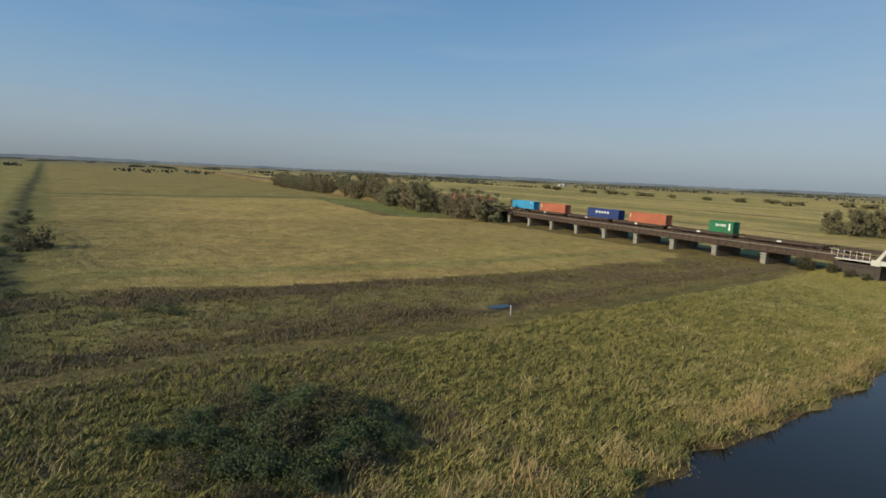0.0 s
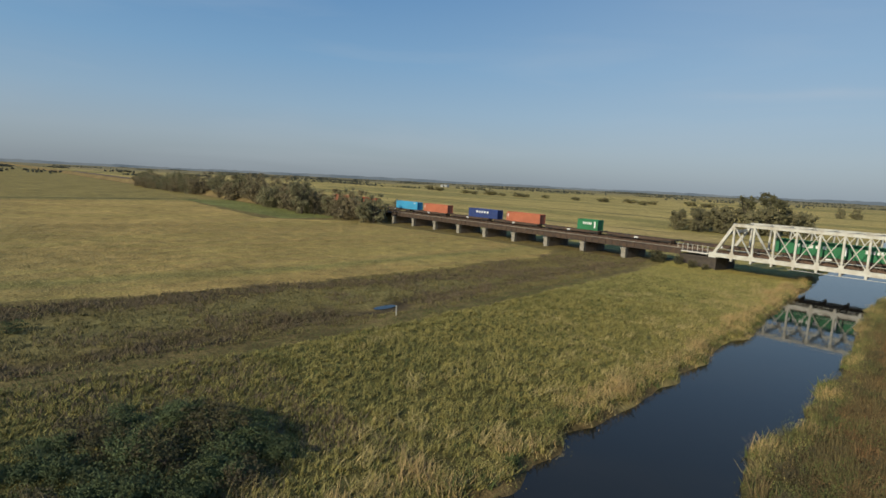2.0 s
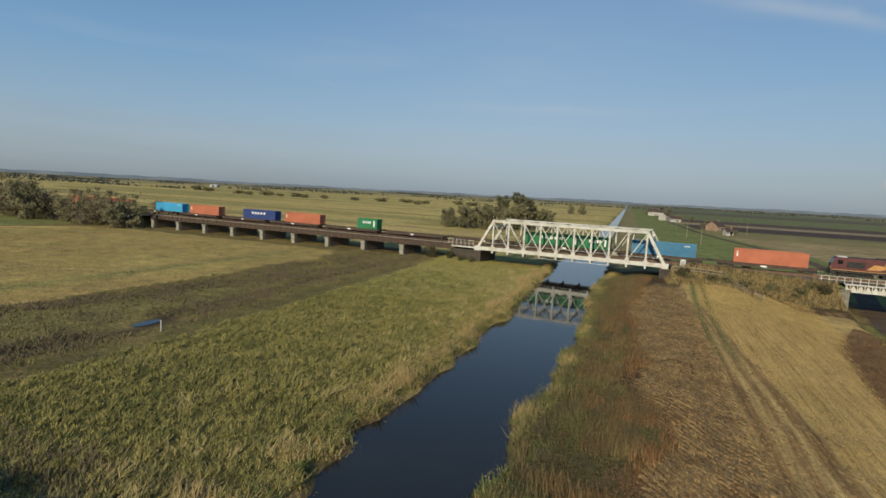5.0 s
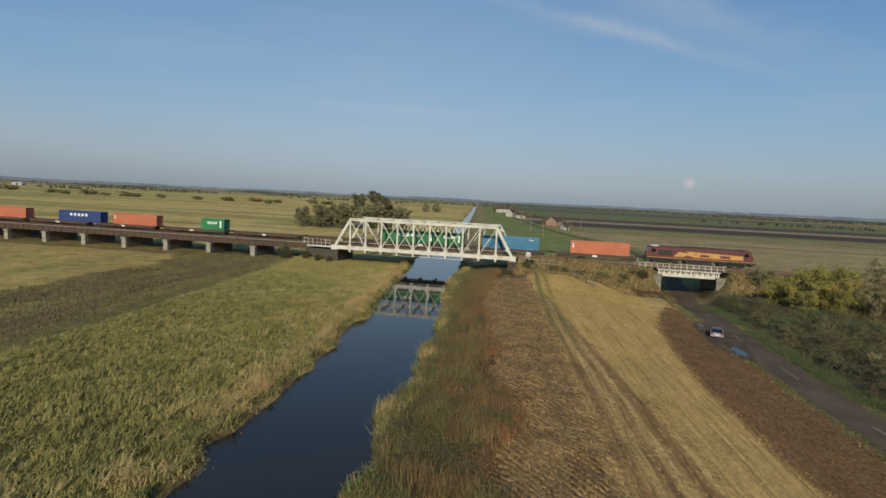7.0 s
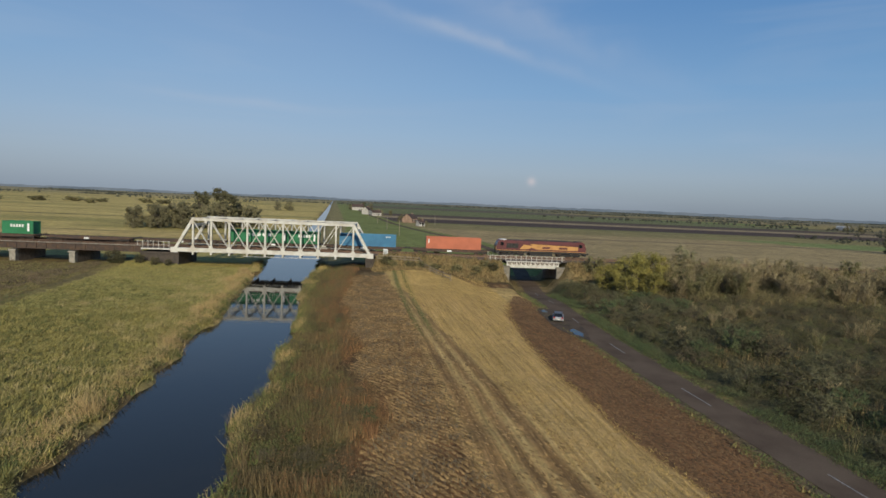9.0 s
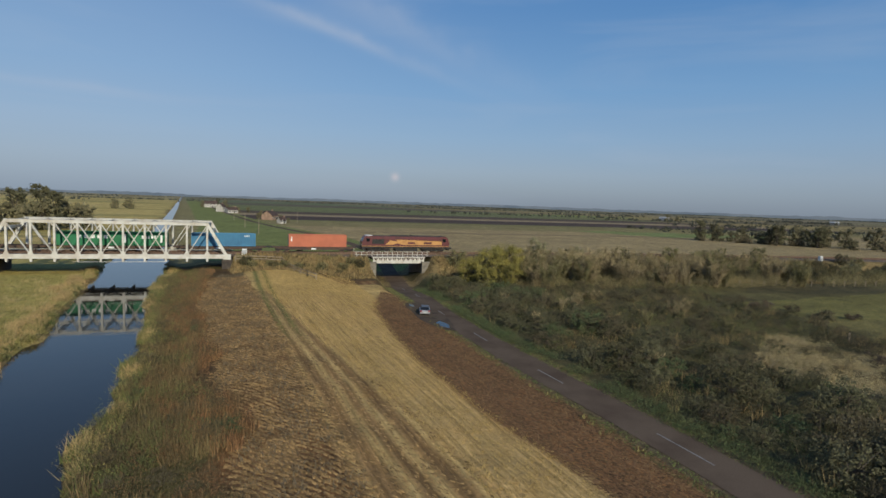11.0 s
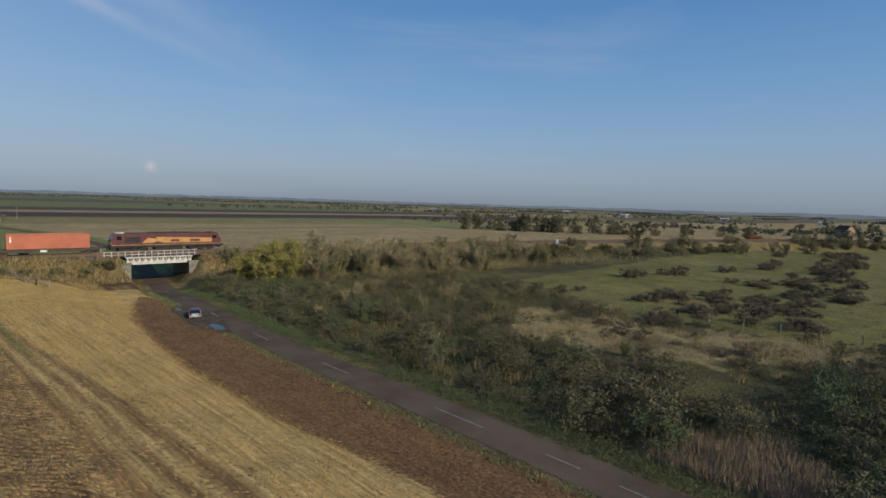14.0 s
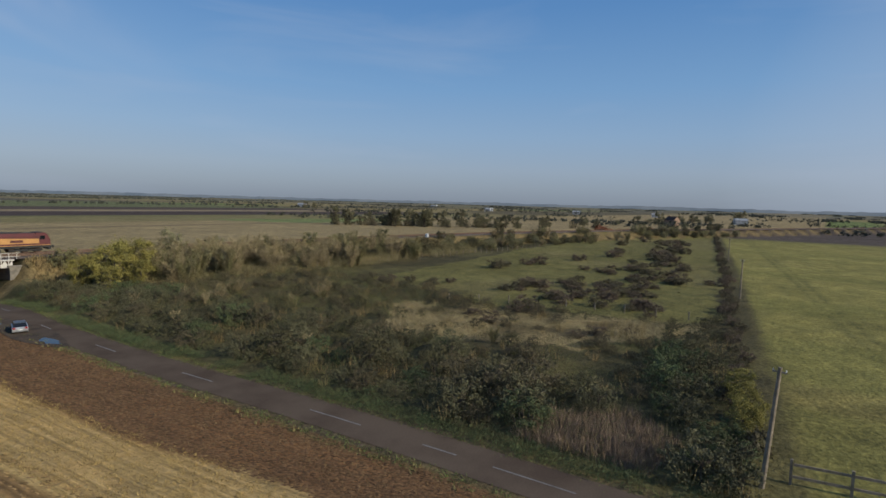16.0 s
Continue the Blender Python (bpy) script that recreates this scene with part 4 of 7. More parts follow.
# ---- viaduct ----
def build_viaduct():
    v = thing("viaduct", "low railway viaduct of dark rusty girders on brick piers", "viaduct")
    x0, x1 = -153.5, -50.5
    for y in (112.7, 122.0):
        part("edge_girder", Build().box(x0, y - 0.12, 3.55, x1, y + 0.12, 4.72).box(x0, y - 0.3, 3.52, x1, y + 0.3, 3.6).box(x0, y - 0.32, 4.72, x1, y + 0.32, 4.8), RUST_STEEL, v)
        for k in range(56):
            x = x0 + 0.9 + k * 1.83
            part("web_stiffener", Build().box(x - 0.05, y - 0.26, 3.6, x + 0.05, y + 0.26, 4.72), RUST_STEEL, v)
        part("edge_rail", Build().box(x0, y - 0.1, 4.8, x1, y + 0.22, 4.9), STONE if y < 115 else RUST_STEEL, v)
    part("deck", Build().box(x0, 112.85, 4.0, x1, 121.85, 4.3), RUST_STEEL, v)
    for k in range(9):
        x = -152.3 + 11.1 * k
        pier = part("pier", Build().box(x - 0.55, 113.3, -0.6, x + 0.55, 121.6, 3.2), BRICK, v, "dark brick pier with a pale stone end")
        part("pier_end", Build().box(x - 0.55, 112.3, -0.6, x + 0.55, 113.3, 2.95).box(x - 0.7, 112.1, 2.95, x + 0.7, 113.4, 3.3, 0.08), STONE, pier)
        part("cap", Build().box(x - 0.7, 113.4, 3.2, x + 0.7, 121.8, 3.52), BRICK, pier)
    # iron posts along the way, and the pale railing by the truss
    for k in range(34):
        x = x0 + 1.5 + 3.0 * k
        part("post", Build().box(x - 0.05, 112.9, 4.8, x + 0.05, 113.0, 5.9), RUST_STEEL, v)
    for z in (5.35, 5.85):
        part("guard_rail", Build().box(x0 + 1.5, 112.93, z, x1 - 1.0, 112.97, z + 0.04), RUST_STEEL, v)
    r = thing("bridge_railing", "white painted post and rail fence at the truss end", "railing")
    part("girder", Build().box(-51.5, 112.6, 4.15, -44.9, 112.9, 4.4), WHITE_STEEL, r)
    for k in range(7):
        part("post", Build().box(-51.3 + k * 1.02, 112.7, 4.4, -51.22 + k * 1.02, 112.8, 5.9), WHITE_STEEL, r)
    for z in (5.1, 5.75):
        part("rail", Build().box(-51.4, 112.73, z, -45.0, 112.77, z + 0.045), WHITE_STEEL, r)


build_viaduct()


# ---- tracks ----
def build_tracks():
    xs = np.arange(-900, 900, 6.0)
    b = Build()
    prof = [(-5.0, 4.3), (-4.2, 4.52), (4.2, 4.52), (5.0, 4.3)]
    for x in xs:
        half = 1.0 if -153 > x or x > 40 else 0.84
        b.v += [(x, float(rail_y(x)) + o * half, z) for o, z in prof]
    b.f = [(4 * k + j, 4 * k + 4 + j, 4 * k + 5 + j, 4 * k + 1 + j) for k in range(len(xs) - 1) for j in range(3)]
    bed = tagged(new("railway_bed", b.mesh("railway_bed", BALLAST)), "rust-brown ballast bed of a two-track railway", "railway", kind="structure")
    for off in (-1.75, 1.75):
        for g in (-0.75, 0.75):
            r = Build()
            for x in xs:
                y = float(rail_y(x)) + off + g
                r.v += [(x, y - 0.04, 4.6), (x, y - 0.04, RAIL_Z), (x, y + 0.04, RAIL_Z), (x, y + 0.04, 4.6)]
            r.f = [(4 * k + j, 4 * k + 4 + j, 4 * k + 5 + j, 4 * k + 1 + j) for k in range(len(xs) - 1) for j in range(3)]
            part("running_rail", r, RAIL, bed)
        one = Build().box(-0.13, -1.25, 4.5, 0.13, 1.25, 4.62).mesh("sleeper", SLEEPER)
        rest = Build()
        for k in range(420):
            x = -160 + 0.78 * k
            if -20 < x < 60 and off < 0:
                part("sleeper", one, SLEEPER, bed, at=pose(x, float(rail_y(x)) + off, 0))
            else:
                y = float(rail_y(x)) + off
                rest.box(x - 0.13, y - 1.25, 4.5, x + 0.13, y + 1.25, 4.62)
        tagged(part("sleeper_run", rest, SLEEPER, bed), kind="stuff")


build_tracks()


# ---- road bridge ----
def build_road_bridge():
    g = thing("road_bridge", "low girder railway bridge over the road, flaking white paint", "bridge")
    for y in (112.7, 122.0):
        s = -1 if y < 115 else 1
        part("girder", Build().box(24.2, y - 0.1, 2.95, 35.6, y + 0.1, 4.1).box(24.2, y - 0.32, 2.9, 35.6, y + 0.32, 2.98).box(24.0, y - 0.36, 4.1, 35.8, y + 0.36, 4.28), WHITE_STEEL, g)
        for k in range(11):
            x = 24.8 + 1.02 * k
            part("gusset", Build().prism([(x - 0.06, 4.1), (x + 0.06, 4.1), (x + 0.06, 2.98), (x - 0.06, 2.98)], y + s * 0.1, y + s * 0.3), WHITE_STEEL, g)
            part("knee", Build().add([(x - 0.45, y + s * 0.28, 4.1), (x + 0.45, y + s * 0.28, 4.1), (x, y + s * 0.3, 3.3), (x - 0.45, y + s * 0.1, 4.1), (x + 0.45, y + s * 0.1, 4.1), (x, y + s * 0.1, 3.3)], [(0, 1, 2), (5, 4, 3), (0, 2, 5, 3), (2, 1, 4, 5)]), RUST_STEEL, g, "rusty stiffener")
        for k in range(15):
            x = 20.6 + 1.12 * k
            part("post", Build().box(x - 0.05, y - 0.05, 4.28, x + 0.05, y + 0.05, 5.4), WHITE_STEEL, g)
        for z in (4.75, 5.33):
            part("rail", Build().box(20.2, y - 0.03, z, 36.8, y + 0.03, z + 0.07), WHITE_STEEL, g)
    part("deck", Build().box(24.2, 112.9, 3.6, 35.6, 121.8, 4.2), RUST_STEEL, g)
    for x0, x1 in ((22.6, 24.6), (35.0, 36.8)):
        a = tagged(new("abutment"), "grey brick abutment of the low road bridge", "abutment", kind="structure")
        part("wall", Build().box(x0, 112.2, -2.2, x1, 122.6, 2.85), BRICK, a)
        part("pilaster", Build().box(x0 - 0.1, 111.7, -2.2, x1 + 0.1, 112.2, 3.0).box(x0 - 0.25, 111.55, 3.0, x1 + 0.25, 112.4, 3.3, 0.06), STONE_DULL, a)
    plate = thing("clearance_sign", "small white warning plate on the bridge pier", "sign")
    part("plate", Build().box(23.2, 111.62, 1.0, 23.8, 111.68, 1.9), WHITE_MARK, plate)
    part("bar", Build().box(23.3, 111.60, 1.35, 23.7, 111.62, 1.55), BLACK, plate)


build_road_bridge()


# ---- freight train ----
FAR_TRACK = 1.75


def on_track(x, z=RAIL_Z):
    """A pose on the far track, heading along it."""
    y0, y1 = float(rail_y(x - 4)), float(rail_y(x + 4))
    return pose(x, float(rail_y(x)) + FAR_TRACK, z, 0, 0, math.degrees(math.atan2(y1 - y0, 8)))


def wheel(b, x, y, r):
    b.tube((x, y - 0.07, r), (x, y + 0.07, r), r, n=14)
    return b.tube((x, y - 0.1, r), (x, y + 0.1, r), r * 0.3, n=8)


def bogie(parent, x, axles, r=0.46, gap=1.8):
    half = gap * (axles - 1) / 2
    f = Build()
    for s in (-1, 1):
        f.box(x - half - 0.6, s * 1.0 - 0.08, 0.38, x + half + 0.6, s * 1.0 + 0.08, 0.72, 0.05)
        for k in range(axles):
            xa = x - half + gap * k
            f.box(xa - 0.2, s * 1.02 - 0.12, 0.3, xa + 0.2, s * 1.02 + 0.12, 0.66)
            f.tube((xa + 0.45, s * 1.1, 0.4), (xa + 0.45, s * 1.1, 0.85), 0.1, n=6)
    f.box(x - 0.3, -1.0, 0.55, x + 0.3, 1.0, 0.95)
    bo = part("bogie", f, BLACK, parent)
    for k in range(axles):
        w = Build()
        xa = x - half + gap * k
        for s in (-0.76, 0.76):
            wheel(w, xa, s, r)
        w.tube((xa, -0.76, r), (xa, 0.76, r), 0.09, n=6)
        part("wheelset", w, RAIL, bo)


def buffers(parent, x, s):
    for y in (-0.86, 0.86):
        part("buffer", Build().tube((x, y, 1.05), (x + s * 0.45, y, 1.05), 0.12, n=8).tube((x + s * 0.45, y, 1.05), (x + s * 0.55, y, 1.05), 0.25, n=12), BLACK, parent)


def build_loco(front):
    L = 20.6
    t = thing("diesel_locomotive", "maroon diesel freight locomotive with a gold side band", "locomotive", on_track(front - L / 2 - 0.5))
    h = L / 2
    part("underframe", Build().box(-h, -1.3, 0.95, h, 1.3, 1.35).box(-h - 0.05, -1.25, 0.55, -h + 0.4, 1.25, 1.0).box(h - 0.4, -1.25, 0.55, h + 0.05, 1.25, 1.0), BLACK, t)
    hood = [(-1.32, 1.35), (1.32, 1.35), (1.32, 3.15), (1.05, 3.62), (-1.05, 3.62), (-1.32, 3.15)]
    b = Build()
    n = len(hood)
    b.add([(-h + 2.4, y, z) for y, z in hood] + [(h - 2.4, y, z) for y, z in hood], [tuple(range(n)), tuple(range(2 * n - 1, n - 1, -1))] + [(i + n, (i + 1) % n + n, (i + 1) % n, i) for i in range(n)])
    body = part("body", b, MAROON, t)
    part("roof", Build().box(-h + 2.5, -0.95, 3.62, h - 2.5, 0.95, 3.72, 0.05).box(-3.5, -0.7, 3.72, 0.5, 0.7, 3.86, 0.06).box(2.0, -0.8, 3.72, 6.0, 0.8, 3.84, 0.06), BLACK, t, "grimy black roof with fan covers")
    for s in (-1, 1):
        out = [(s * (h - 2.4), 1.35), (s * (h - 0.05), 1.35), (s * (h - 0.05), 2.35), (s * (h - 0.5), 3.35), (s * (h - 0.9), 3.7), (s * (h - 2.4), 3.7)]
        if s < 0:
            out = out[::-1]
        cab = part("cab", Build().prism(out, -1.34, 1.34), MAROON, t)
        part("cab_roof", Build().prism([(s * (h - 0.95), 3.7), (s * (h - 2.35), 3.7), (s * (h - 2.35), 3.8), (s * (h - 1.1), 3.8)], -1.1, 1.1), WHITE_MARK if s < 0 else BLACK, cab, "white painted cab roof" if s < 0 else "")
        for y in (-0.65, 0.65):
            part("windscreen", Build().add([(s * (h - 0.09), y - 0.5, 2.5), (s * (h - 0.09), y + 0.5, 2.5), (s * (h - 0.46), y + 0.45, 3.28), (s * (h - 0.46), y - 0.45, 3.28)], [(0, 1, 2, 3) if s > 0 else (3, 2, 1, 0)]), GLASS, cab)
        for y in (-1.345, 1.345):
            xs = sorted((s * (h - 0.95), s * (h - 1.75)))
            part("side_window", Build().box(xs[0], y - 0.015, 2.45, xs[1], y + 0.015, 3.15), GLASS, cab)
            part("headlight", Build().tube((s * (h - 0.06), y * 0.72, 1.72), (s * (h + 0.02), y * 0.72, 1.72), 0.16, n=10), WHITE_MARK, cab)
        part("nose_panel", Build().box(min(s * (h - 0.04), s * (h + 0.0)), -1.2, 1.42, max(s * (h - 0.04), s * (h + 0.0)), 1.2, 2.2), GOLD, cab, "yellow warning panel on the cab nose")
        buffers(t, s * h, s)
        bogie(t, s * (h - 3.9), 3, 0.53, 2.0)
    for y in (-1.335, 1.335):
        e = 0.02 if y > 0 else -0.02
        lo, hi = sorted((y, y + e))
        # lightning-shaped gold band
        zz = [(-5.0, 1.75), (-4.0, 2.75), (-2.2, 2.55), (-2.6, 2.95), (h - 1.9, 2.6), (h - 1.9, 1.75), (-1.0, 1.75), (-2.2, 2.1), (-3.2, 1.75)]
        part("gold_band", Build().prism(zz, lo, hi), GOLD, body, "gold band stepped like a lightning flash")
        for x0, x1 in ((0.2, 1.9), (4.0, 5.9)):
            part("name_bar", Build().prism([(x0, 1.95), (x1, 1.95), (x1, 2.4), (x0, 2.4)], *sorted((y + e, y + e * 1.8))), MAROON, body, "plain lettering bar")
        part("grille", Build().box(-8.0, lo - 0.01, 1.9, -5.3, hi + 0.01, 2.95), BLACK, body, "black radiator grille")
        for k in range(6):
            z = 1.98 + 0.16 * k
            part("louvre", Build().box(-7.9, lo - 0.03, z, -5.4, hi + 0.03, z + 0.05), BLACK, body)
        for k in range(5):
            x = -1.6 + 2.0 * k
            part("door_seam", Build().box(x - 0.02, lo - 0.005, 2.72, x + 0.02, hi + 0.005, 3.1), BLACK, body)
        part("sole_stripe", Build().box(-h + 0.1, *sorted((y * 0.985, y * 0.985 + e)), 1.38, 0, 0, 0) if False else Build().box(-h + 0.1, lo, 1.36, h - 0.1, hi, 1.46), GOLD, body)
    part("fuel_tank", Build().box(-2.6, -1.2, 0.3, 2.6, 1.2, 0.95, 0.12), BLACK, t)
    part("exhaust", Build().box(0.8, -0.3, 3.72, 1.6, 0.3, 3.95), BLACK, t)
    return t


def build_wagon():
    t = thing("flat_wagon", "rusty low container flat wagon", "wagon", group="wagons of the freight train")
    h = 8.9
    f = Build()
    for y in (-1.15, 1.15):
        f.prism([(-h, 0.95), (-h + 1.6, 0.72), (-h + 4, 0.5), (h - 4, 0.5), (h - 1.6, 0.72), (h, 0.95), (h, 1.08), (-h, 1.08)], y - 0.08, y + 0.08)
    for k in range(13):
        x = -h + 0.2 + k * (2 * h - 0.4) / 12
        f.box(x - 0.1, -1.1, 0.86, x + 0.1, 1.1, 1.04)
    f.box(-h, -0.25, 0.8, h, 0.25, 1.0)
    part("frame", f, RUST_STEEL, t)
    for k in range(8):
        x = -h + 0.5 + k * (2 * h - 1.0) / 7
        for y in (-1.1, 1.1):
            part("twist_lock", Build().box(x - 0.09, y - 0.09, 1.08, x + 0.09, y + 0.09, 1.15), BLACK, t)
    for s in (-1, 1):
        bogie(t, s * (h - 2.2), 2)
        buffers(t, s * h, s)
    part("brake_box", Build().box(-0.8, -1.25, 0.55, 0.2, -1.12, 0.9), WHITE_MARK, t, "pale data panel")
    return t


def container_mesh(length, material):
    """Corrugated steel sides drawn up from sill to roof."""
    h, w, top = length / 2 - 0.08, 1.2, 2.55
    n = int(length / 0.28)
    ring = []
    for s in (-1, 1):
        row = []
        for k in range(n):
            x = -h + 2 * h * k / n
            d = 2 * h / n
            row += [(x, -w), (x + d * 0.25, -w), (x + d * 0.42, -w + 0.04), (x + d * 0.83, -w + 0.04)]
        row.append((h, -w))
        ring += row if s < 0 else [(-x, -y) for x, y in row]
    b = Build()
    m = len(ring)
    b.add([(x, y, 0.15) for x, y in ring] + [(x, y, top - 0.1) for x, y in ring], [(i, (i + 1) % m, m + (i + 1) % m, m + i) for i in range(m)])
    b.add([(-h, -w, top - 0.06), (h, -w, top - 0.06), (h, w, top - 0.06), (-h, w, top - 0.06)], [(0, 1, 2, 3)])
    return b.mesh("container_body", material)


def build_container(length, material, colour, words=0, bar=False):
    t = thing("shipping_container", f"{colour} steel shipping container on a flat wagon", "container", group="containers on the train")
    part("body", container_mesh(length, material), material, t)
    h = length / 2
    for x in (-h, h):
        s = 1 if x > 0 else -1
        for y in (-1.22, 1.22):
            a, c = sorted((x, x - s * 0.16)), sorted((y, y - math.copysign(0.16, y)))
            part("corner_post", Build().box(a[0], c[0], 0, a[1], c[1], 2.59), material, t)
        a = sorted((x, x - s * 0.12))
        part("end_frame", Build().box(a[0], -1.06, 2.4, a[1], 1.06, 2.59).box(a[0], -1.06, 0.0, a[1], 1.06, 0.18), material, t)
        for y in (-0.75, -0.3, 0.3, 0.75):
            if s < 0:
                part("lock_rod", Build().tube((x - 0.0, y, 0.2), (x - 0.0, y, 2.4), 0.025, n=6), WHITE_STEEL, t)
    for y in (-1.22, 1.22):
        c = sorted((y, y - math.copysign(0.12, y)))
        part("side_rail", Build().box(-h + 0.16, c[0], 0, h - 0.16, c[1], 0.16).box(-h + 0.16, c[0], 2.49, h - 0.16, c[1], 2.59), material, t)
        e = sorted((y * 0.988, y * 0.988 + math.copysign(0.012, y)))
        s = 1 if y < 0 else -1
        if words:
            wl = length * (0.45 if words > 1 else 0.09)
            x0, k = -wl / 2 if words > 1 else s * (h - 2.2), 5 if words > 1 else 4
            for i in range(k):
                xa = x0 + wl * i / k
                part("lettering_bar", Build().box(xa, e[0], 1.35 if words > 1 else 2.0, xa + wl / k * 0.62, e[1], 1.95 if words > 1 else 2.25), WHITE_MARK, t, "plain white lettering bar")
        if bar:
            xa = sorted((s * (h - 0.75), s * (h - 1.15))) if bar is True else sorted((-s * (h - 0.45), -s * (h - 0.7)))
            part("white_panel", Build().box(xa[0], e[0], 0.55 if bar is True else 1.2, xa[1], e[1], 2.15), WHITE_MARK, t, "upright white panel")
    return t


def build_train(front):
    build_loco(front)
    rear = front - 21.6
    wagon = build_wagon()
    kinds = {}

    def box(length, material, colour, words, bar, back):
        """A container whose leading end lies that far behind the train's front."""
        key = (length, colour)
        x = front - back - length / 2
        m = on_track(x, RAIL_Z + 1.15)
        if key in kinds:
            return copy_thing(kinds[key], m)
        kinds[key] = build_container(length, material, colour, words, bar)
        kinds[key].matrix_basis = m

    for k in range(22):
        m = on_track(rear - 9.6 - 19.0 * k)
        if k:
            copy_thing(wagon, m)
        else:
            wagon.matrix_basis = m
    W = [22.3 + 19.0 * k for k in range(22)]
    box(12.19, ORANGE_BOX, "faded orange", 0, 2, W[0] + 2.2)
    box(12.19, BLUE_BOX, "mid blue", 1, False, W[1] + 2.0)
    box(6.06, GREEN_BOX, "bright green", 2, True, W[2] - 0.4)
    box(12.19, GREEN_BOX, "bright green", 2, True, W[2] + 5.9)
    box(6.06, GREEN_BOX, "bright green", 2, True, W[5] + 0.6)
    box(12.19, ORANGE_BOX, "faded orange", 0, 2, W[6] - 0.2)
    box(12.19, NAVY_BOX, "navy blue", 2, False, W[6] + 15.6)
    box(12.19, ORANGE_BOX, "faded orange", 0, 2, W[8] - 0.3)
    box(12.19, CYAN_BOX, "light blue", 1, False, W[8] + 15.4)
    box(12.19, RED_BOX, "dull red", 0, False, W[10] + 3)
    box(12.19, ORANGE_BOX, "faded orange", 0, 2, W[11] + 3)
    box(12.19, BLUE_BOX, "mid blue", 1, False, W[13] + 3)
    box(12.19, RED_BOX, "dull red", 0, False, W[14] + 3)
    box(12.19, CYAN_BOX, "light blue", 1, False, W[15] + 3)
    box(12.19, RED_BOX, "dull red", 0, False, W[18] + 3)


build_train(43.8)


# ---- parked car ----
def build_car():
    t = thing("car", "silver hatchback car standing at the roadside", "car", pose(22.7, 70.5, road_z(0, 70) - 0.01, 0, 0, 74))
    low = [(-2.05, 0.45), (-2.1, 0.75), (-1.95, 0.95), (-1.0, 1.0), (0.9, 0.98), (1.9, 0.85), (2.1, 0.6), (2.05, 0.35), (-1.95, 0.3)]
    body = part("body", Build().prism(low[::-1], -0.85, 0.85), CAR_PAINT, t)
    cab = [(-1.9, 0.95), (-1.55, 1.38), (-0.9, 1.47), (0.2, 1.45), (1.0, 0.97)]
    b = Build()
    n = len(cab)
    b.add([(x, -0.8 + max(0, z - 1) * 0.35, z) for x, z in cab] + [(x, 0.8 - max(0, z - 1) * 0.35, z) for x, z in cab], [tuple(range(n - 1, -1, -1)), tuple(range(n, 2 * n))] + [(i, (i + 1) % n, (i + 1) % n + n, i + n) for i in range(n)])
    part("cabin", b, GLASS, t, "dark glazed cabin")
    part("roof", Build().box(-1.5, -0.64, 1.45, 0.25, 0.64, 1.5, 0.03), CAR_DARK, t)
    for x in (-1.3, 1.3):
        for y in (-0.78, 0.78):
            w = part("wheel", Build().tube((x, y - 0.1, 0.31), (x, y + 0.1, 0.31), 0.31, n=14), BLACK, t)
            part("rim", Build().tube((x, y - 0.115, 0.31), (x, y + 0.115, 0.31), 0.18, n=10), CAR_PAINT, w)
    t.scale = (0.8, 0.8, 0.78)
    for y in (-0.65, 0.65):
        part("tail_lamp", Build().box(-2.12, y - 0.15, 0.72, -2.0, y + 0.15, 0.95), RED_LAMP, t)
        part("headlight", Build().box(1.95, y - 0.17, 0.62, 2.1, y + 0.17, 0.78), WHITE_MARK, t)
    part("plate_bar", Build().box(-2.125, -0.26, 0.55, -2.08, 0.26, 0.66), WHITE_MARK, t)


build_car()


# ---- growing things ----
def leaf_cloud(rng, centres, radii, count, size, flat=0.75):
    """Leaves in lumpy clumps: arrays of quads, with gaps between the clumps."""
    k = rng.integers(0, len(centres), count)
    d = rng.normal(size=(count, 3))
    d /= np.linalg.norm(d, axis=1)[:, None]
    r = radii[k] * (0.12 + 0.72 * np.abs(rng.normal(size=count)))
    c = centres[k] + d * r[:, None] * np.array([1, 1, flat])
    a = rng.normal(size=(count, 3))
    a[: count // 2, 2] += 1.6
    a /= np.linalg.norm(a, axis=1)[:, None]
    b = np.cross(a, d + 0.5 * rng.normal(size=(count, 3)))
    b /= np.linalg.norm(b, axis=1)[:, None] + 1e-6
    s = size * (0.6 + 0.8 * rng.random(count))[:, None]
    c[:, 2] = np.maximum(c[:, 2], 0.05)
    v = np.stack([c - a * s - b * s * 0.35, c + b * s * 0.6, c + a * s - b * s * 0.35], 1).reshape(-1, 3)
    f = np.arange(3 * count).reshape(-1, 3)
    return v, f


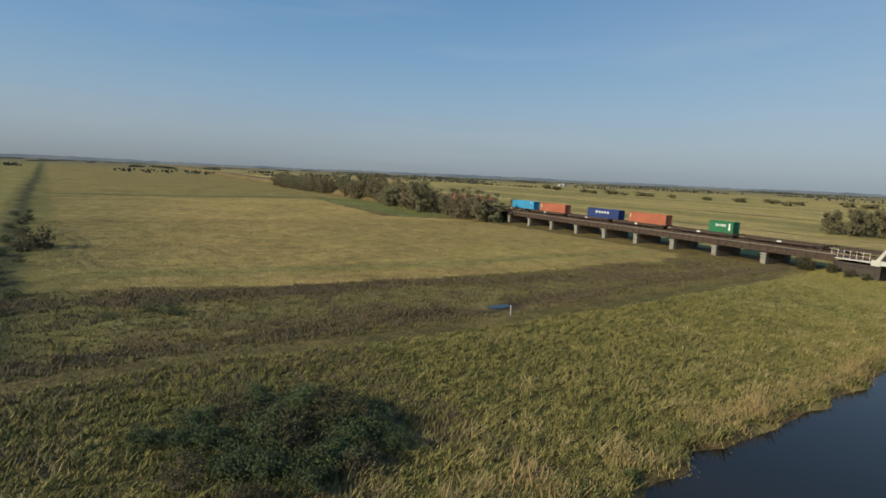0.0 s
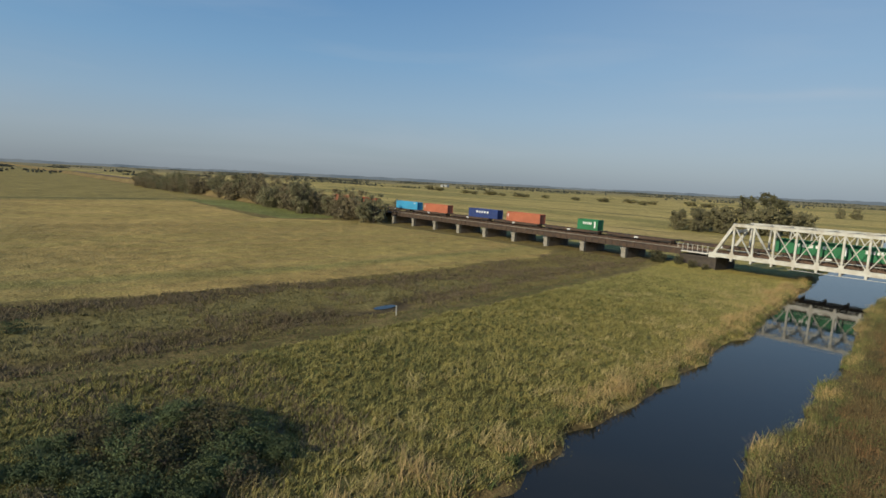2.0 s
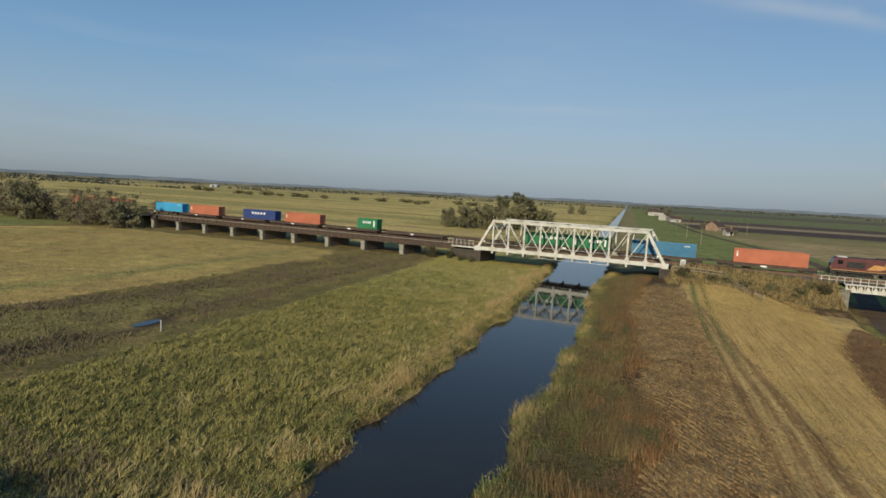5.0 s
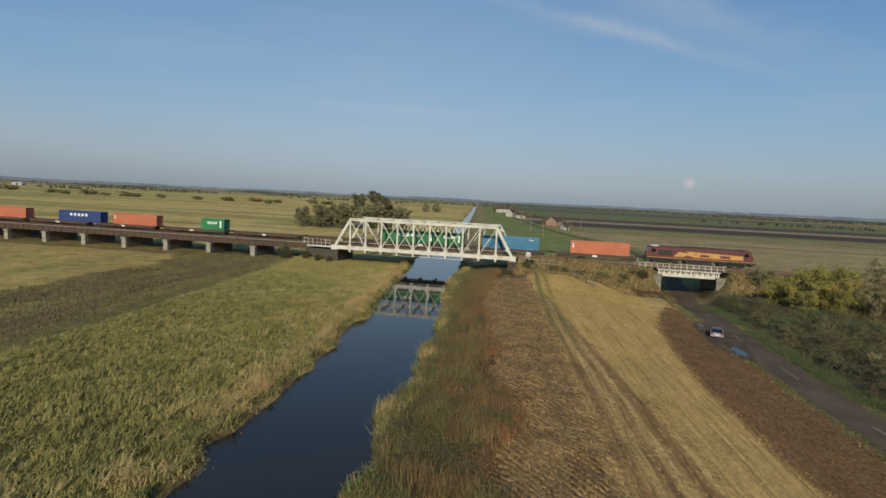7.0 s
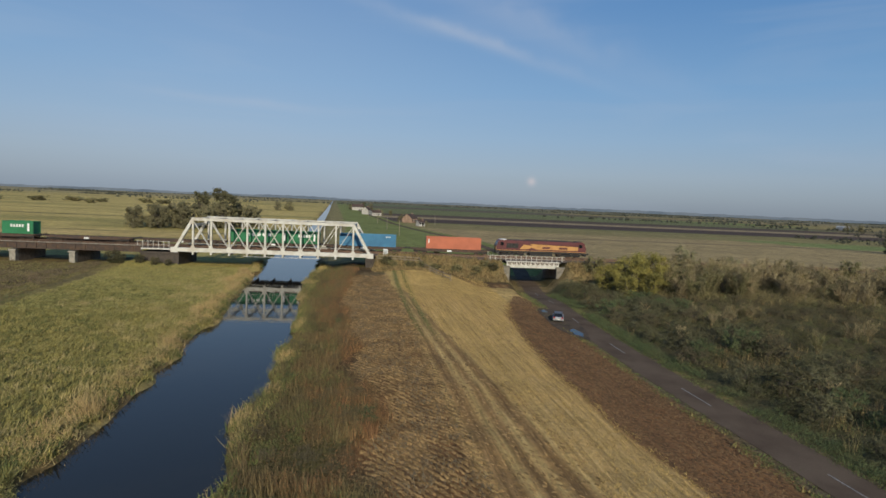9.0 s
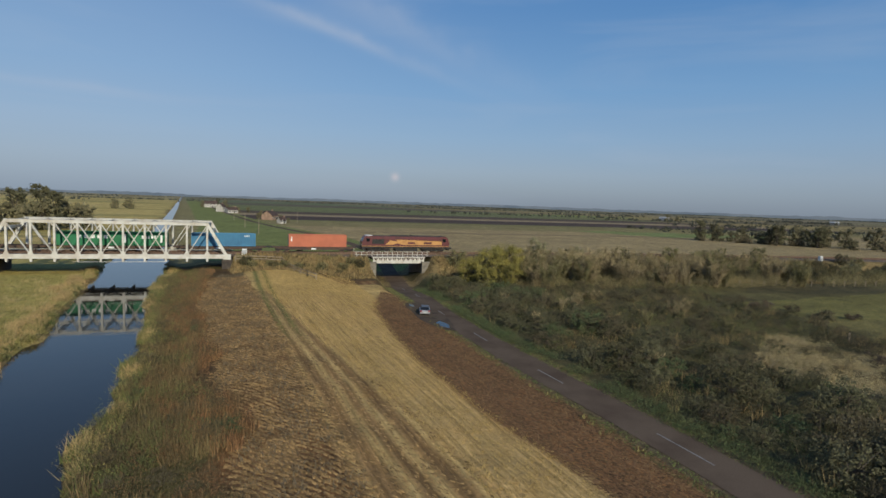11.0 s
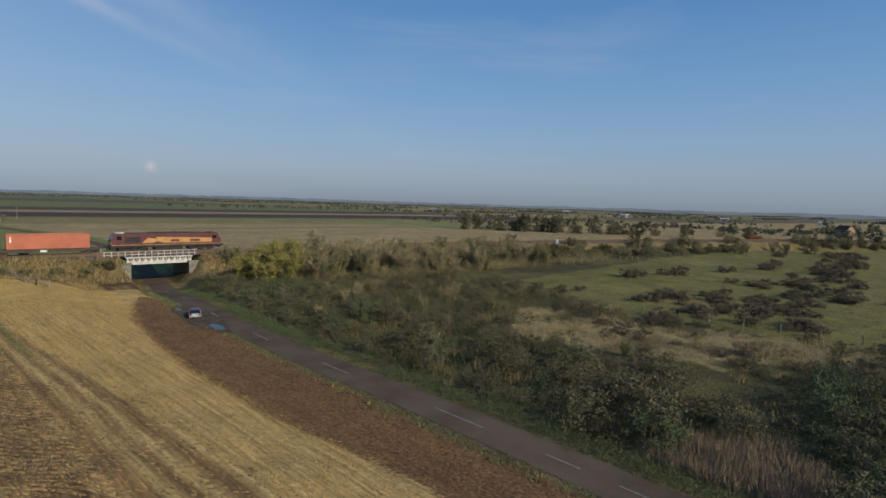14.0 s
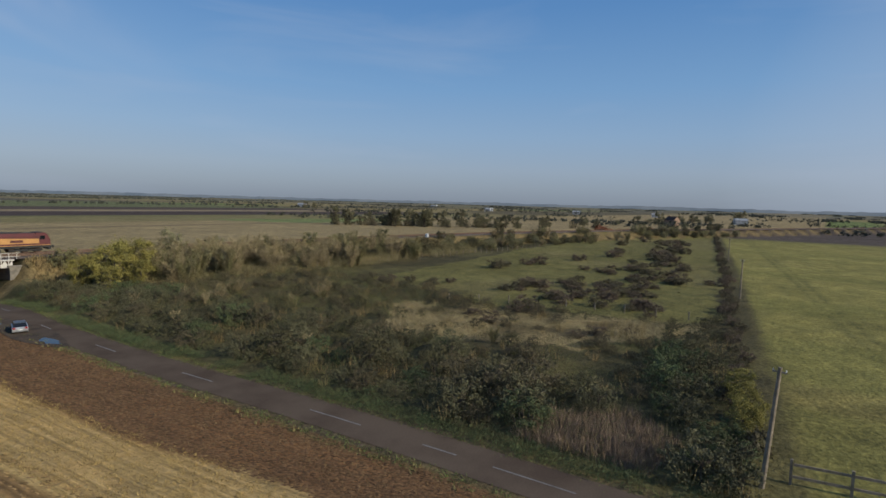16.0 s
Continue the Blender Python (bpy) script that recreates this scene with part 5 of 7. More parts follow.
def make_tree(name, seed, height, spread, material, leaves, leaf, label, trunk=True, clumps=14, low=0.25, group=""):
    """A shrub or tree: tapered trunk, forking limbs and a crown of many leaves."""
    rng = np.random.default_rng(seed)
    t = thing(name, label, "tree" if trunk else "bush", group=group)
    ang, rad = rng.random(clumps) * 6.283, np.sqrt(rng.random(clumps)) * spread * 0.72
    up = low + (1 - low) * rng.random(clumps)
    rad *= 1.15 - 0.75 * np.abs(up - 0.5)
    c = np.stack([np.cos(ang) * rad, np.sin(ang) * rad, up * height * 0.88], 1)
    r = spread * (0.12 + 0.26 * rng.random(clumps) ** 1.5) * (20 / clumps) ** 0.25
    wood = Build()
    stems = 1 if trunk else 4
    for s in range(stems):
        x0, y0 = (0, 0) if trunk else rng.normal(size=2) * spread * 0.12
        wood.tube((x0, y0, -0.3), (x0 * 1.5, y0 * 1.5, height * 0.4), 0.035 * height if trunk else 0.07, 0.02 * height if trunk else 0.04, 7, False)
    for k in range(min(clumps, 12)):
        base = Vector((0, 0, height * (0.2 + 0.2 * rng.random())))
        mid = base.lerp(Vector(c[k]), 0.5) + Vector((0, 0, 0.04 * height))
        wood.tube(base, mid, 0.013 * height, 0.008 * height, 5, False)
        wood.tube(mid, c[k], 0.008 * height, 0.003 * height, 4, False)
    part("trunk", wood, BARK, t)
    v, f = leaf_cloud(rng, c, r, leaves, leaf)
    part("crown", raw_mesh("crown", v, f, material), material, t)
    return t


def make_sapling(name, seed, height, spread, material, stems, twigs, label, group=""):
    """A leafless young tree: slender stems from one root and sprays of upright twigs."""
    rng = np.random.default_rng(seed)
    t = thing(name, label, "tree", group=group)
    wood, tips = Build(), []
    for _ in range(stems):
        a, r = rng.random() * 6.283, spread * (0.25 + 0.6 * rng.random())
        h = height * (0.6 + 0.4 * rng.random())
        foot = Vector(rng.normal(size=2).tolist() + [0]) * 0.15
        elbow = foot + Vector((math.cos(a) * r * 0.4, math.sin(a) * r * 0.4, h * 0.45))
        top = foot + Vector((math.cos(a) * r, math.sin(a) * r, h))
        wood.tube(foot - Vector((0, 0, 0.3)), elbow, 0.05, 0.035, 5, False)
        wood.tube(elbow, top, 0.035, 0.012, 4, False)
        tips.append((np.array(foot), np.array(elbow), np.array(top)))
    part("trunk", wood, BARK, t)
    k, u = rng.integers(0, stems, twigs), rng.random(twigs) ** 0.7
    p = np.array(tips)[k]
    lower = p[:, 0] + (p[:, 1] - p[:, 0]) * np.minimum(u * 2, 1)[:, None]
    c = lower + (p[:, 2] - p[:, 1]) * np.maximum(u * 2 - 1, 0)[:, None]
    d = rng.normal(size=(twigs, 3)) * np.array([0.55, 0.55, 0.35]) + np.array([0, 0, 0.55])
    d *= (0.10 + 0.16 * rng.random(twigs))[:, None] * height * 0.7
    w = np.cross(d, rng.normal(size=(twigs, 3)))
    w *= (0.035 / (np.linalg.norm(w, axis=1) + 1e-6))[:, None]
    v = np.stack([c - w, c + w, c + d], 1).reshape(-1, 3)
    v[:, 2] = np.maximum(v[:, 2], 0.02)
    part("crown", raw_mesh("crown", v, np.arange(3 * twigs).reshape(-1, 3), material), material, t)
    return t


PROTO = {}


def proto(key, *args, **kw):
    """The first of its kind stands far away on the plain; the rest are copies."""
    PROTO[key] = make_tree(*args, **kw)
    PROTO[key]["used"] = 0
    return PROTO[key]


def plant(key, x, y, scale=1.0, tall=1.0, turn=None, rng=random):
    m = Matrix.LocRotScale((x, y, float(ground_z(x, y)) - 0.05), Euler((0, 0, rng.random() * 6.283 if turn is None else turn)), (scale, scale, scale * tall))
    ob = PROTO[key]
    if not ob["used"]:
        ob["used"] = 1
        ob.matrix_basis = m
        return ob
    made = copy_thing(ob, Matrix.Identity(4))
    made.matrix_basis = m
    return made


for i in range(4):
    proto(f"willow{i}", "willow_tree", 100 + i, 7.5, 4.2, LEAF_WILLOW if i % 2 else LEAF_GREY, 3900, 0.18, ("grey-green willow beside the railway bank", "brown thin-leaved willow beside the railway bank")[i % 2], True, 44, 0.04, "trees by the viaduct")
    proto(f"scrub{i}", ("bramble_bush", "bramble_bush", "scrub_bush", "sallow_bush")[i], 200 + i, 2.6, 2.2, (LEAF_BRAMBLE, LEAF_GREEN, LEAF_BROWN, LEAF_SALLOW)[i], 3300, 0.07, ("rusty bramble bush in rough scrub", "dark green bramble bush in rough scrub", "brown leafless bush in rough scrub", "grey-green sallow bush in rough scrub")[i], False, 60, 0.04, "scrub by the road")
    proto(f"hedge{i}", "hedge_bush", 300 + i, 3.6, 2.4, (LEAF_OLIVE, LEAF_BRAMBLE, LEAF_GREY, LEAF_OLIVE)[i], 3000, 0.12, ("olive hedge bush on the railway bank", "rusty brown hedge bush on the railway bank", "grey-green hedge bush on the railway bank", "tall olive hedge bush on the railway bank")[i], False, 110, 0.03, "bushes on the bank")
    proto(f"thorn{i}", "thorn_bush", 400 + i, 2.2, 2.4, (LEAF_BROWN, LEAF_PURPLE, LEAF_BROWN, LEAF_PURPLE)[i], 1500, 0.13, "dark low thorn bush standing in the meadow", False, 30, 0.08, "bushes in the meadow")
for i in range(3):
    PROTO[f"sapling{i}"] = make_sapling("sapling_tree", 520 + i, 5.4, 3.2, (LEAF_TWIG, LEAF_OLIVE, LEAF_TWIG)[i], 13, 2600, ("bare brown sapling on the railway bank", "olive sapling with a few leaves on the bank", "tall bare brown sapling on the railway bank")[i], "saplings on the bank")
    PROTO[f"sapling{i}"]["used"] = 0
proto("yellow", "yellow_tree", 500, 7.0, 4.0, LEAF_YELLOW, 9000, 0.12, "yellowing leafy tree beside the road bridge", True, 50, 0.04)
proto("copse0", "copse_tree", 501, 12, 5.5, LEAF_DUSK, 3600, 0.38, "dull olive tree of the riverside copse", True, 44, 0.05, "copse by the river")
proto("copse1", "copse_tree", 502, 18, 4.5, LEAF_SALLOW, 3400, 0.40, "tall dark green tree of the riverside copse", True, 40, 0.08, "copse by the river")
proto("far", "field_bush", 503, 4.5, 4.5, LEAF_OLIVE, 900, 0.5, "round olive bush out on the pasture", False, 14, 0.1, "bushes on the pasture")
proto("bramble", "bramble_thicket", 504, 3.0, 3.6, LEAF_GREEN, 13000, 0.085, "dense dark green bramble thicket in rough grass", False, 26, 0.05)

prng = random.Random(5)


def scrub_free(x, y):
    """Clear of the road's verge, the meadow and the railway bank."""
    return x > float(along(y, ROAD_MID)) + 5 and y < float(rail_y(x)) - 14 and not inside_ring(np.array([x]), np.array([y]), MEADOW)[0] and not inside_ring(np.array([x]), np.array([y]), TUSSOCKS)[0]


# trees on the bank west of the viaduct
for k in range(84):
    u = k / 83
    x = -157 - 330 * u ** 1.25
    y = float(rail_y(x)) - prng.uniform(5, 15) - 4 * math.sin(u * 9)
    plant(f"willow{prng.randrange(4)}", x + prng.uniform(-3, 3), y, prng.choice((0.9, 1.1, 1.3, 1.5, 1.75)), prng.uniform(0.85, 1.15), rng=prng)
for k in range(26):
    x = -160 - 13 * k
    plant(f"willow{prng.randrange(4)}", x, float(rail_y(x)) + prng.uniform(9, 14), prng.uniform(0.8, 1.15), rng=prng)
# copse across the river from the bridge
for x, y, key, s in ((-104, 226, "copse0", 0.8), (-99, 232, "copse0", 0.9), (-95, 226, "copse0", 0.85), (-91, 236, "copse0", 1.0), (-87, 230, "copse0", 0.85), (-84, 243, "copse1", 0.95), (-79, 236, "copse0", 0.9), (-78, 250, "copse1", 1.05), (-72, 246, "copse1", 0.9), (-70, 255, "copse0", 1.0), (-108, 236, "copse0", 0.75), (-66, 262, "copse0", 0.9), (-112, 243, "copse0", 0.6), (-94, 240, "copse0", 0.95), (-86, 238, "copse0", 0.95), (-82, 247, "copse0", 1.05), (-75, 243, "copse0", 1.0), (-100, 240, "copse0", 0.85), (-68, 251, "copse0", 0.9), (-122, 575, "copse0", 0.8), (-112, 585, "copse0", 0.9), (-128, 600, "copse0", 0.8)):
    plant(key, x, y, s, rng=prng)
# round bushes out on the pasture
for k in range(17):
    u = k / 16
    plant("far", -560 + 330 * u + prng.uniform(-9, 9), 520 + 150 * u + prng.uniform(-25, 25), prng.uniform(1.3, 2.6), prng.uniform(0.4, 0.6), rng=prng)
for x, y, s in ((-170, 480, 1.3), (-150, 330, 0.9), (-300, 560, 1.5), (-640, 560, 2), (-700, 590, 2.4), (-118, 610, 1.6)):
    plant("far", x, y, s, 0.7, rng=prng)
# yellow tree and the thick growth on the bank beside the road bridge
for x, y, s in ((40, 96, 0.8), (43, 93, 1.1), (46.5, 94, 1.2), (45.5, 89.5, 0.7), (41, 90, 0.6)):
    plant("yellow", x, y, s, rng=prng)
for k in range(56):
    x = 42 + 3.6 * k + prng.uniform(-1.5, 1.5)
    y = float(rail_y(x)) - prng.uniform(6.5, 15)
    s = prng.uniform(0.7, 1.1) * (1.35 if x < 90 else 1.1)
    plant(f"hedge{prng.choice((0, 2, 3, 1, 1))}", x, y, s, prng.uniform(0.85, 1.15), rng=prng)
for k in range(66):
    x = 54 + 2.5 * k + prng.uniform(-1.5, 1.5)
    plant(f"hedge{prng.randrange(4)}", x, float(rail_y(x)) - prng.uniform(9, 24), prng.uniform(0.6, 1.1), prng.uniform(0.8, 1.2), rng=prng)
for k in range(84):
    x = 49 + 70 * prng.random() ** 1.15
    plant(f"sapling{prng.randrange(3)}", x, float(rail_y(x)) - prng.uniform(9, 31), prng.uniform(0.75, 1.25), prng.uniform(0.85, 1.2), rng=prng)
for k in range(34):
    x = 112 + 4.5 * k + prng.uniform(-2, 2)
    plant(f"sapling{prng.randrange(3)}", x, float(rail_y(x)) - prng.uniform(7, 20), prng.uniform(0.5, 0.8), rng=prng)
for k in range(6):
    x = 54 + 7.5 * k
    plant(f"willow{prng.randrange(4)}", x, float(rail_y(x)) - prng.uniform(8, 13), prng.uniform(0.6, 0.85), prng.uniform(0.9, 1.2), rng=prng)
for _ in range(26):
    x, y = prng.uniform(34, 62), prng.uniform(20, 82)
    if scrub_free(x, y):
        plant(f"sapling{prng.randrange(3)}", x, y, prng.uniform(0.3, 0.5), rng=prng)
for k in range(13):
    x = -1.5 + 1.9 * k + prng.uniform(-0.8, 0.8)
    plant(f"hedge{(1, 3, 0)[k % 3]}", x, float(rail_y(x)) - prng.uniform(7.5, 10.5), prng.uniform(0.35, 0.7), 0.8, rng=prng)
for x, y, s in ((-55, 111, 0.8), (-53.5, 110.5, 0.6), (-50, 111, 0.55), (-47, 110.5, 0.5), (-44.5, 110.8, 0.4), (10, 125, 0.5), (22, 126, 0.6), (40, 128, 0.8), (46, 127, 0.7)):
    plant("hedge1", x, y, s, rng=prng)
for k in range(30):
    x = 270 + 2.6 * k
    plant(f"hedge{prng.randrange(4)}", x, float(rail_y(x)) - prng.uniform(2, 16), prng.uniform(0.8, 1.3), rng=prng)
# rusty red twigs by the far end of the meadow
proto("rust", "dogwood_bush", 505, 3.0, 3.2, LEAF_RUST, 1500, 0.2, "rust-red twiggy bush at the end of the meadow", False, 14, 0.1)
for k in range(9):
    plant("rust", 270 + 8 * k, 86 - 2.4 * k + prng.uniform(-2, 2), prng.uniform(1.2, 1.6), 0.8, rng=prng)


# scrub between the road and the meadow
def scrub_spots(rng, n, gap, ok):
    spots = []
    for _ in range(n * 60):
        x, y = rng.uniform(30, 82), rng.uniform(1, 100)
        if ok(x, y) and all((x - a) ** 2 + (y - b) ** 2 > gap * gap for a, b in spots):
            spots.append((x, y))
            if len(spots) == n:
                break
    return spots


def in_ring(x, y, ring):
    return bool(inside_ring(np.array([x]), np.array([y]), ring)[0])


REED_BED = [(31, 6.5), (31.5, 15), (36, 14), (40, 9), (37, 5.5)]
HOLLOW = [(39, 8), (41.5, 14), (45, 18.5), (51, 22), (56, 24), (56, 18), (53, 13.5), (46, 11.5)]


def scrub_ok(x, y):
    if x < float(along(y, ROAD_MID)) + 3.3 or y < float(along(x, HEDGE_LINE)) + 1.0 or y > float(rail_y(x)) - 13:
        return False
    return not (in_ring(x, y, MEADOW) or in_ring(x, y, REED_BED) or in_ring(x, y, HOLLOW) or (in_ring(x, y, TUSSOCKS) and (x * 7 + y * 3) % 5 > 0.9))


for x, y in scrub_spots(prng, 440, 1.6, scrub_ok):
    near_road = x < float(along(y, ROAD_MID)) + 20
    key = prng.choice(("scrub0", "scrub1", "scrub3", "scrub2", "scrub3", "scrub3")) if near_road else prng.choice(("scrub0", "scrub2", "scrub2", "scrub3"))
    gap = x - float(along(y, ROAD_MID))
    plant(key, x, y, prng.uniform(0.3, 0.5) if gap < 4.6 else prng.choice((0.45, 0.65, 0.85, 1.05, 1.3) if y < 45 else (0.45, 0.6, 0.8, 1.0, 1.2)) if near_road else prng.uniform(0.35, 0.7), prng.uniform(0.7, 1.0), rng=prng)
for x, y, s in ((47, 8.5, 1.15), (52, 9.5, 1.05), (56, 10, 1.0), (50, 6.5, 1.2), (44, 6.5, 1.1), (60, 9.2, 0.9), (64, 9, 0.9), (54, 7.5, 1.0), (58, 8, 0.9)):
    plant(prng.choice(("scrub1", "scrub3", "scrub3", "scrub0")), x, y, s, rng=prng)
for x, y, s in ((33.5, 4.2, 0.55), (35.5, 3.2, 0.7), (37.8, 3.8, 0.75), (40, 5.5, 0.8), (42, 7.5, 0.7), (36.5, 1.8, 0.6), (39.5, 2.8, 0.7), (34.8, 1.6, 0.5), (32.2, 2.6, 0.45)):
    plant(prng.choice(("scrub1", "scrub3", "scrub1")), x, y, s, 0.9, rng=prng)
# thorn bushes in the meadow
for x, y, s in ((78, 64, 1.0), (82, 62, 0.7), (81, 56, 0.9), (86, 55, 0.6), (113, 60, 1.3), (118, 60, 0.9), (130, 56, 1.3), (126, 58, 1.0), (146, 51, 1.2), (165, 47, 1.4), (180, 50, 1.2), (220, 60, 1.6), (250, 58, 1.5)):
    plant(f"thorn{prng.randrange(4)}", x, y, s, 0.8, rng=prng)
for cx, cy, n, wide in ((90, 41, 10, 4), (98, 37, 10, 5), (79, 32, 8, 4), (94, 26, 16, 6), (86, 20, 8, 4), (108, 30, 12, 6), (116, 25, 12, 6), (123, 20, 10, 5), (131, 35, 10, 6), (140, 27, 10, 7), (152, 30, 8, 7)):
    for _ in range(n):
        plant(f"thorn{prng.randrange(4)}", cx + prng.gauss(0, wide), cy + prng.gauss(0, wide * 0.45), prng.uniform(0.45, 1.1), 0.7, rng=prng)
for x, y, s in ((62, 36.7, 0.9), (60, 33, 0.8), (63.5, 34, 0.7), (63, 19.5, 0.8), (60.5, 21, 0.6), (66, 16, 0.6)):
    plant("thorn1", x, y, s, 0.7, rng=prng)
for _ in range(30):
    u, v = prng.random(), prng.random()
    plant(f"thorn{prng.randrange(4)}", 150 + 110 * u, 25 + 16 * u + 12 * v, prng.uniform(0.8, 1.5), 0.75, rng=prng)
# hedge along the crop field
for k in range(95):
    x = 39 + 2.2 * k * (1 + 0.006 * k)
    plant(f"thorn{prng.randrange(4)}", x, float(along(x, HEDGE_LINE)) + prng.uniform(-0.4, 1.2), prng.uniform(0.35, 0.7), prng.uniform(0.8, 1.2), rng=prng)
for x, y in ((40.5, 2.2), (44, 2.2), (48, 3.0)):
    plant("yellow", x, y, 0.4, 1.1, rng=prng)
# thickets in the rough grass, and the lone bush on the dyke
for x, y, s in ((-26.5, 4.5, 0.8), (-26.0, 8.5, 0.85), (-29.5, 6.5, 0.85), (-30.5, 2.6, 0.7), (-28.8, 11.5, 0.75), (-32.8, 9.5, 0.65), (-34.2, 6.0, 0.6), (-33.5, 2.6, 0.5), (-24.2, 6.4, 0.6), (-32.0, 0.0, 0.45), (-26.2, 12.2, 0.55), (-35.0, 9.0, 0.4), (-30.8, 12.6, 0.4)):
    plant("bramble", x, y, s, 0.7, rng=prng)
for x, y, s in ((-24.5, 9.5, 0.5), (-27.5, 6.8, 0.8), (-31, 5.0, 0.6), (-27, 1.5, 0.5), (-30.5, 10.0, 0.75), (-23.5, 4.0, 0.4), (-33.8, 4.2, 0.5), (-28, 9.8, 0.8)):
    plant(prng.choice(("scrub0", "scrub2", "scrub2")), x, y, s * 1.5, 0.8, rng=prng)
for x, y, s in ((-112, -15, 1.3), (-109, -17, 0.8)):
    plant("thorn0", x, y, s, 1.2, rng=prng)
for x, y, s in ((-60, 2.5, 0.8), (-62, 0.5, 0.6), (-60.5, -3, 0.5)):
    plant("scrub1", x, y, s, 0.6, rng=prng)
for k in range(16):
    x = -66 - 8 * k
    plant(f"scrub{prng.randrange(4)}", x, float(along(x, DYKE_LINE)) + prng.uniform(-2, 2), prng.uniform(0.5, 0.9), 0.8, rng=prng)
# low bushes among the riverside weeds
for _ in range(46):
    y = prng.uniform(16, 102)
    e, f = float(along(y, EAST_BANK)), float(field_a(y))
    plant(prng.choice(("scrub0", "scrub2", "scrub2", "scrub1")), prng.uniform(e + 1.2, f - 0.6), y, prng.uniform(0.25, 0.5), 0.8, rng=prng)
# trees round the farms beyond the railway
for x, y, key, s in ((243, 231, "copse0", 0.8), (255, 226, "copse0", 0.75), (262, 209, "copse0", 0.9), (270, 205, "copse0", 0.95), (277, 196, "copse0", 1.0), (284, 190, "copse0", 0.9), (292, 181, "copse0", 0.95), (300, 172, "copse0", 0.8), (309, 150, "copse0", 0.7), (326, 140, "copse0", 0.6), (521, 110, "copse0", 1.1), (745, 97, "copse0", 0.9), (690, 62, "copse0", 1.1), (705, 58, "copse0", 1.3), (-45, 770, "copse1", 0.7), (-63, 775, "copse0", 0.8), (-50, 778, "copse0", 0.7), (-26, 575, "copse0", 0.5), (-14, 545, "copse0", 0.5), (3, 400, "copse0", 0.4), (18, 395, "copse0", 0.35), (20, 345, "copse0", 0.3), (-36, 775, "copse0", 0.9), (-20, 600, "copse0", 0.5), (-5, 560, "copse0", 0.5), (6, 480, "copse0", 0.4), (8, 390, "copse0", 0.4), (620, 690, "copse0", 1.0), (640, 690, "copse0", 0.9)):
    plant(key, x, y, s, rng=prng)
for _ in range(34):
    u = prng.random()
    x, y = 238 + 72 * u + prng.uniform(-6, 6), 236 - 86 * u + prng.uniform(-8, 8)
    plant(prng.choice(("copse0", "copse0", "copse1", "willow1", "willow3")), x, y, prng.uniform(0.6, 0.85), 0.8, rng=prng)
for _ in range(26):
    u = prng.random()
    plant(prng.choice(("copse0", "willow0", "willow1")), 320 + 430 * u + prng.uniform(-15, 15), 138 - 40 * u + prng.uniform(-14, 14), prng.uniform(0.6, 0.95), 0.8, rng=prng)
for ob in PROTO.values():
    if not ob["used"]:
        ob.matrix_basis = pose(-900, -900, 0.5)
    del ob["used"]


# woods and hedges far out on the plain
def far_woods():
    rng = np.random.default_rng(77)
    vs, fs, k = [], [], 0
    for n in range(230):
        az = rng.uniform(-1.75, 1.85)
        d = rng.uniform(1500, 4300) if rng.random() < 0.9 else rng.uniform(900, 1400)
        x, y = math.sin(az) * d, math.cos(az) * d
        if abs(x - float(along(y, EAST_BANK))) < 60:
            continue
        run, h = rng.uniform(20, 210), rng.uniform(1.6, 3.2) * (1 + d / 5000)
        m = int(10 + run / 3)
        turn = rng.normal() * 0.25
        c = np.stack([x + np.cos(turn) * rng.uniform(-run, run, m), y + np.sin(turn) * rng.uniform(-run, run, m) + rng.normal(size=m) * 6, rng.uniform(0.2, 0.8, m) * h], 1)
        v, f = leaf_cloud(rng, c, rng.uniform(0.3, 0.6, m) * h, m * 9, 2.2)
        v[:, 2] += LAND
        vs.append(v)
        fs.append(f + k)
        k += len(v)
    tagged(new("far_woods", raw_mesh("far_woods", np.concatenate(vs), np.concatenate(fs), LEAF_FAR)), "distant dark hedges and woods on the plain", "woods", kind="stuff")


far_woods()


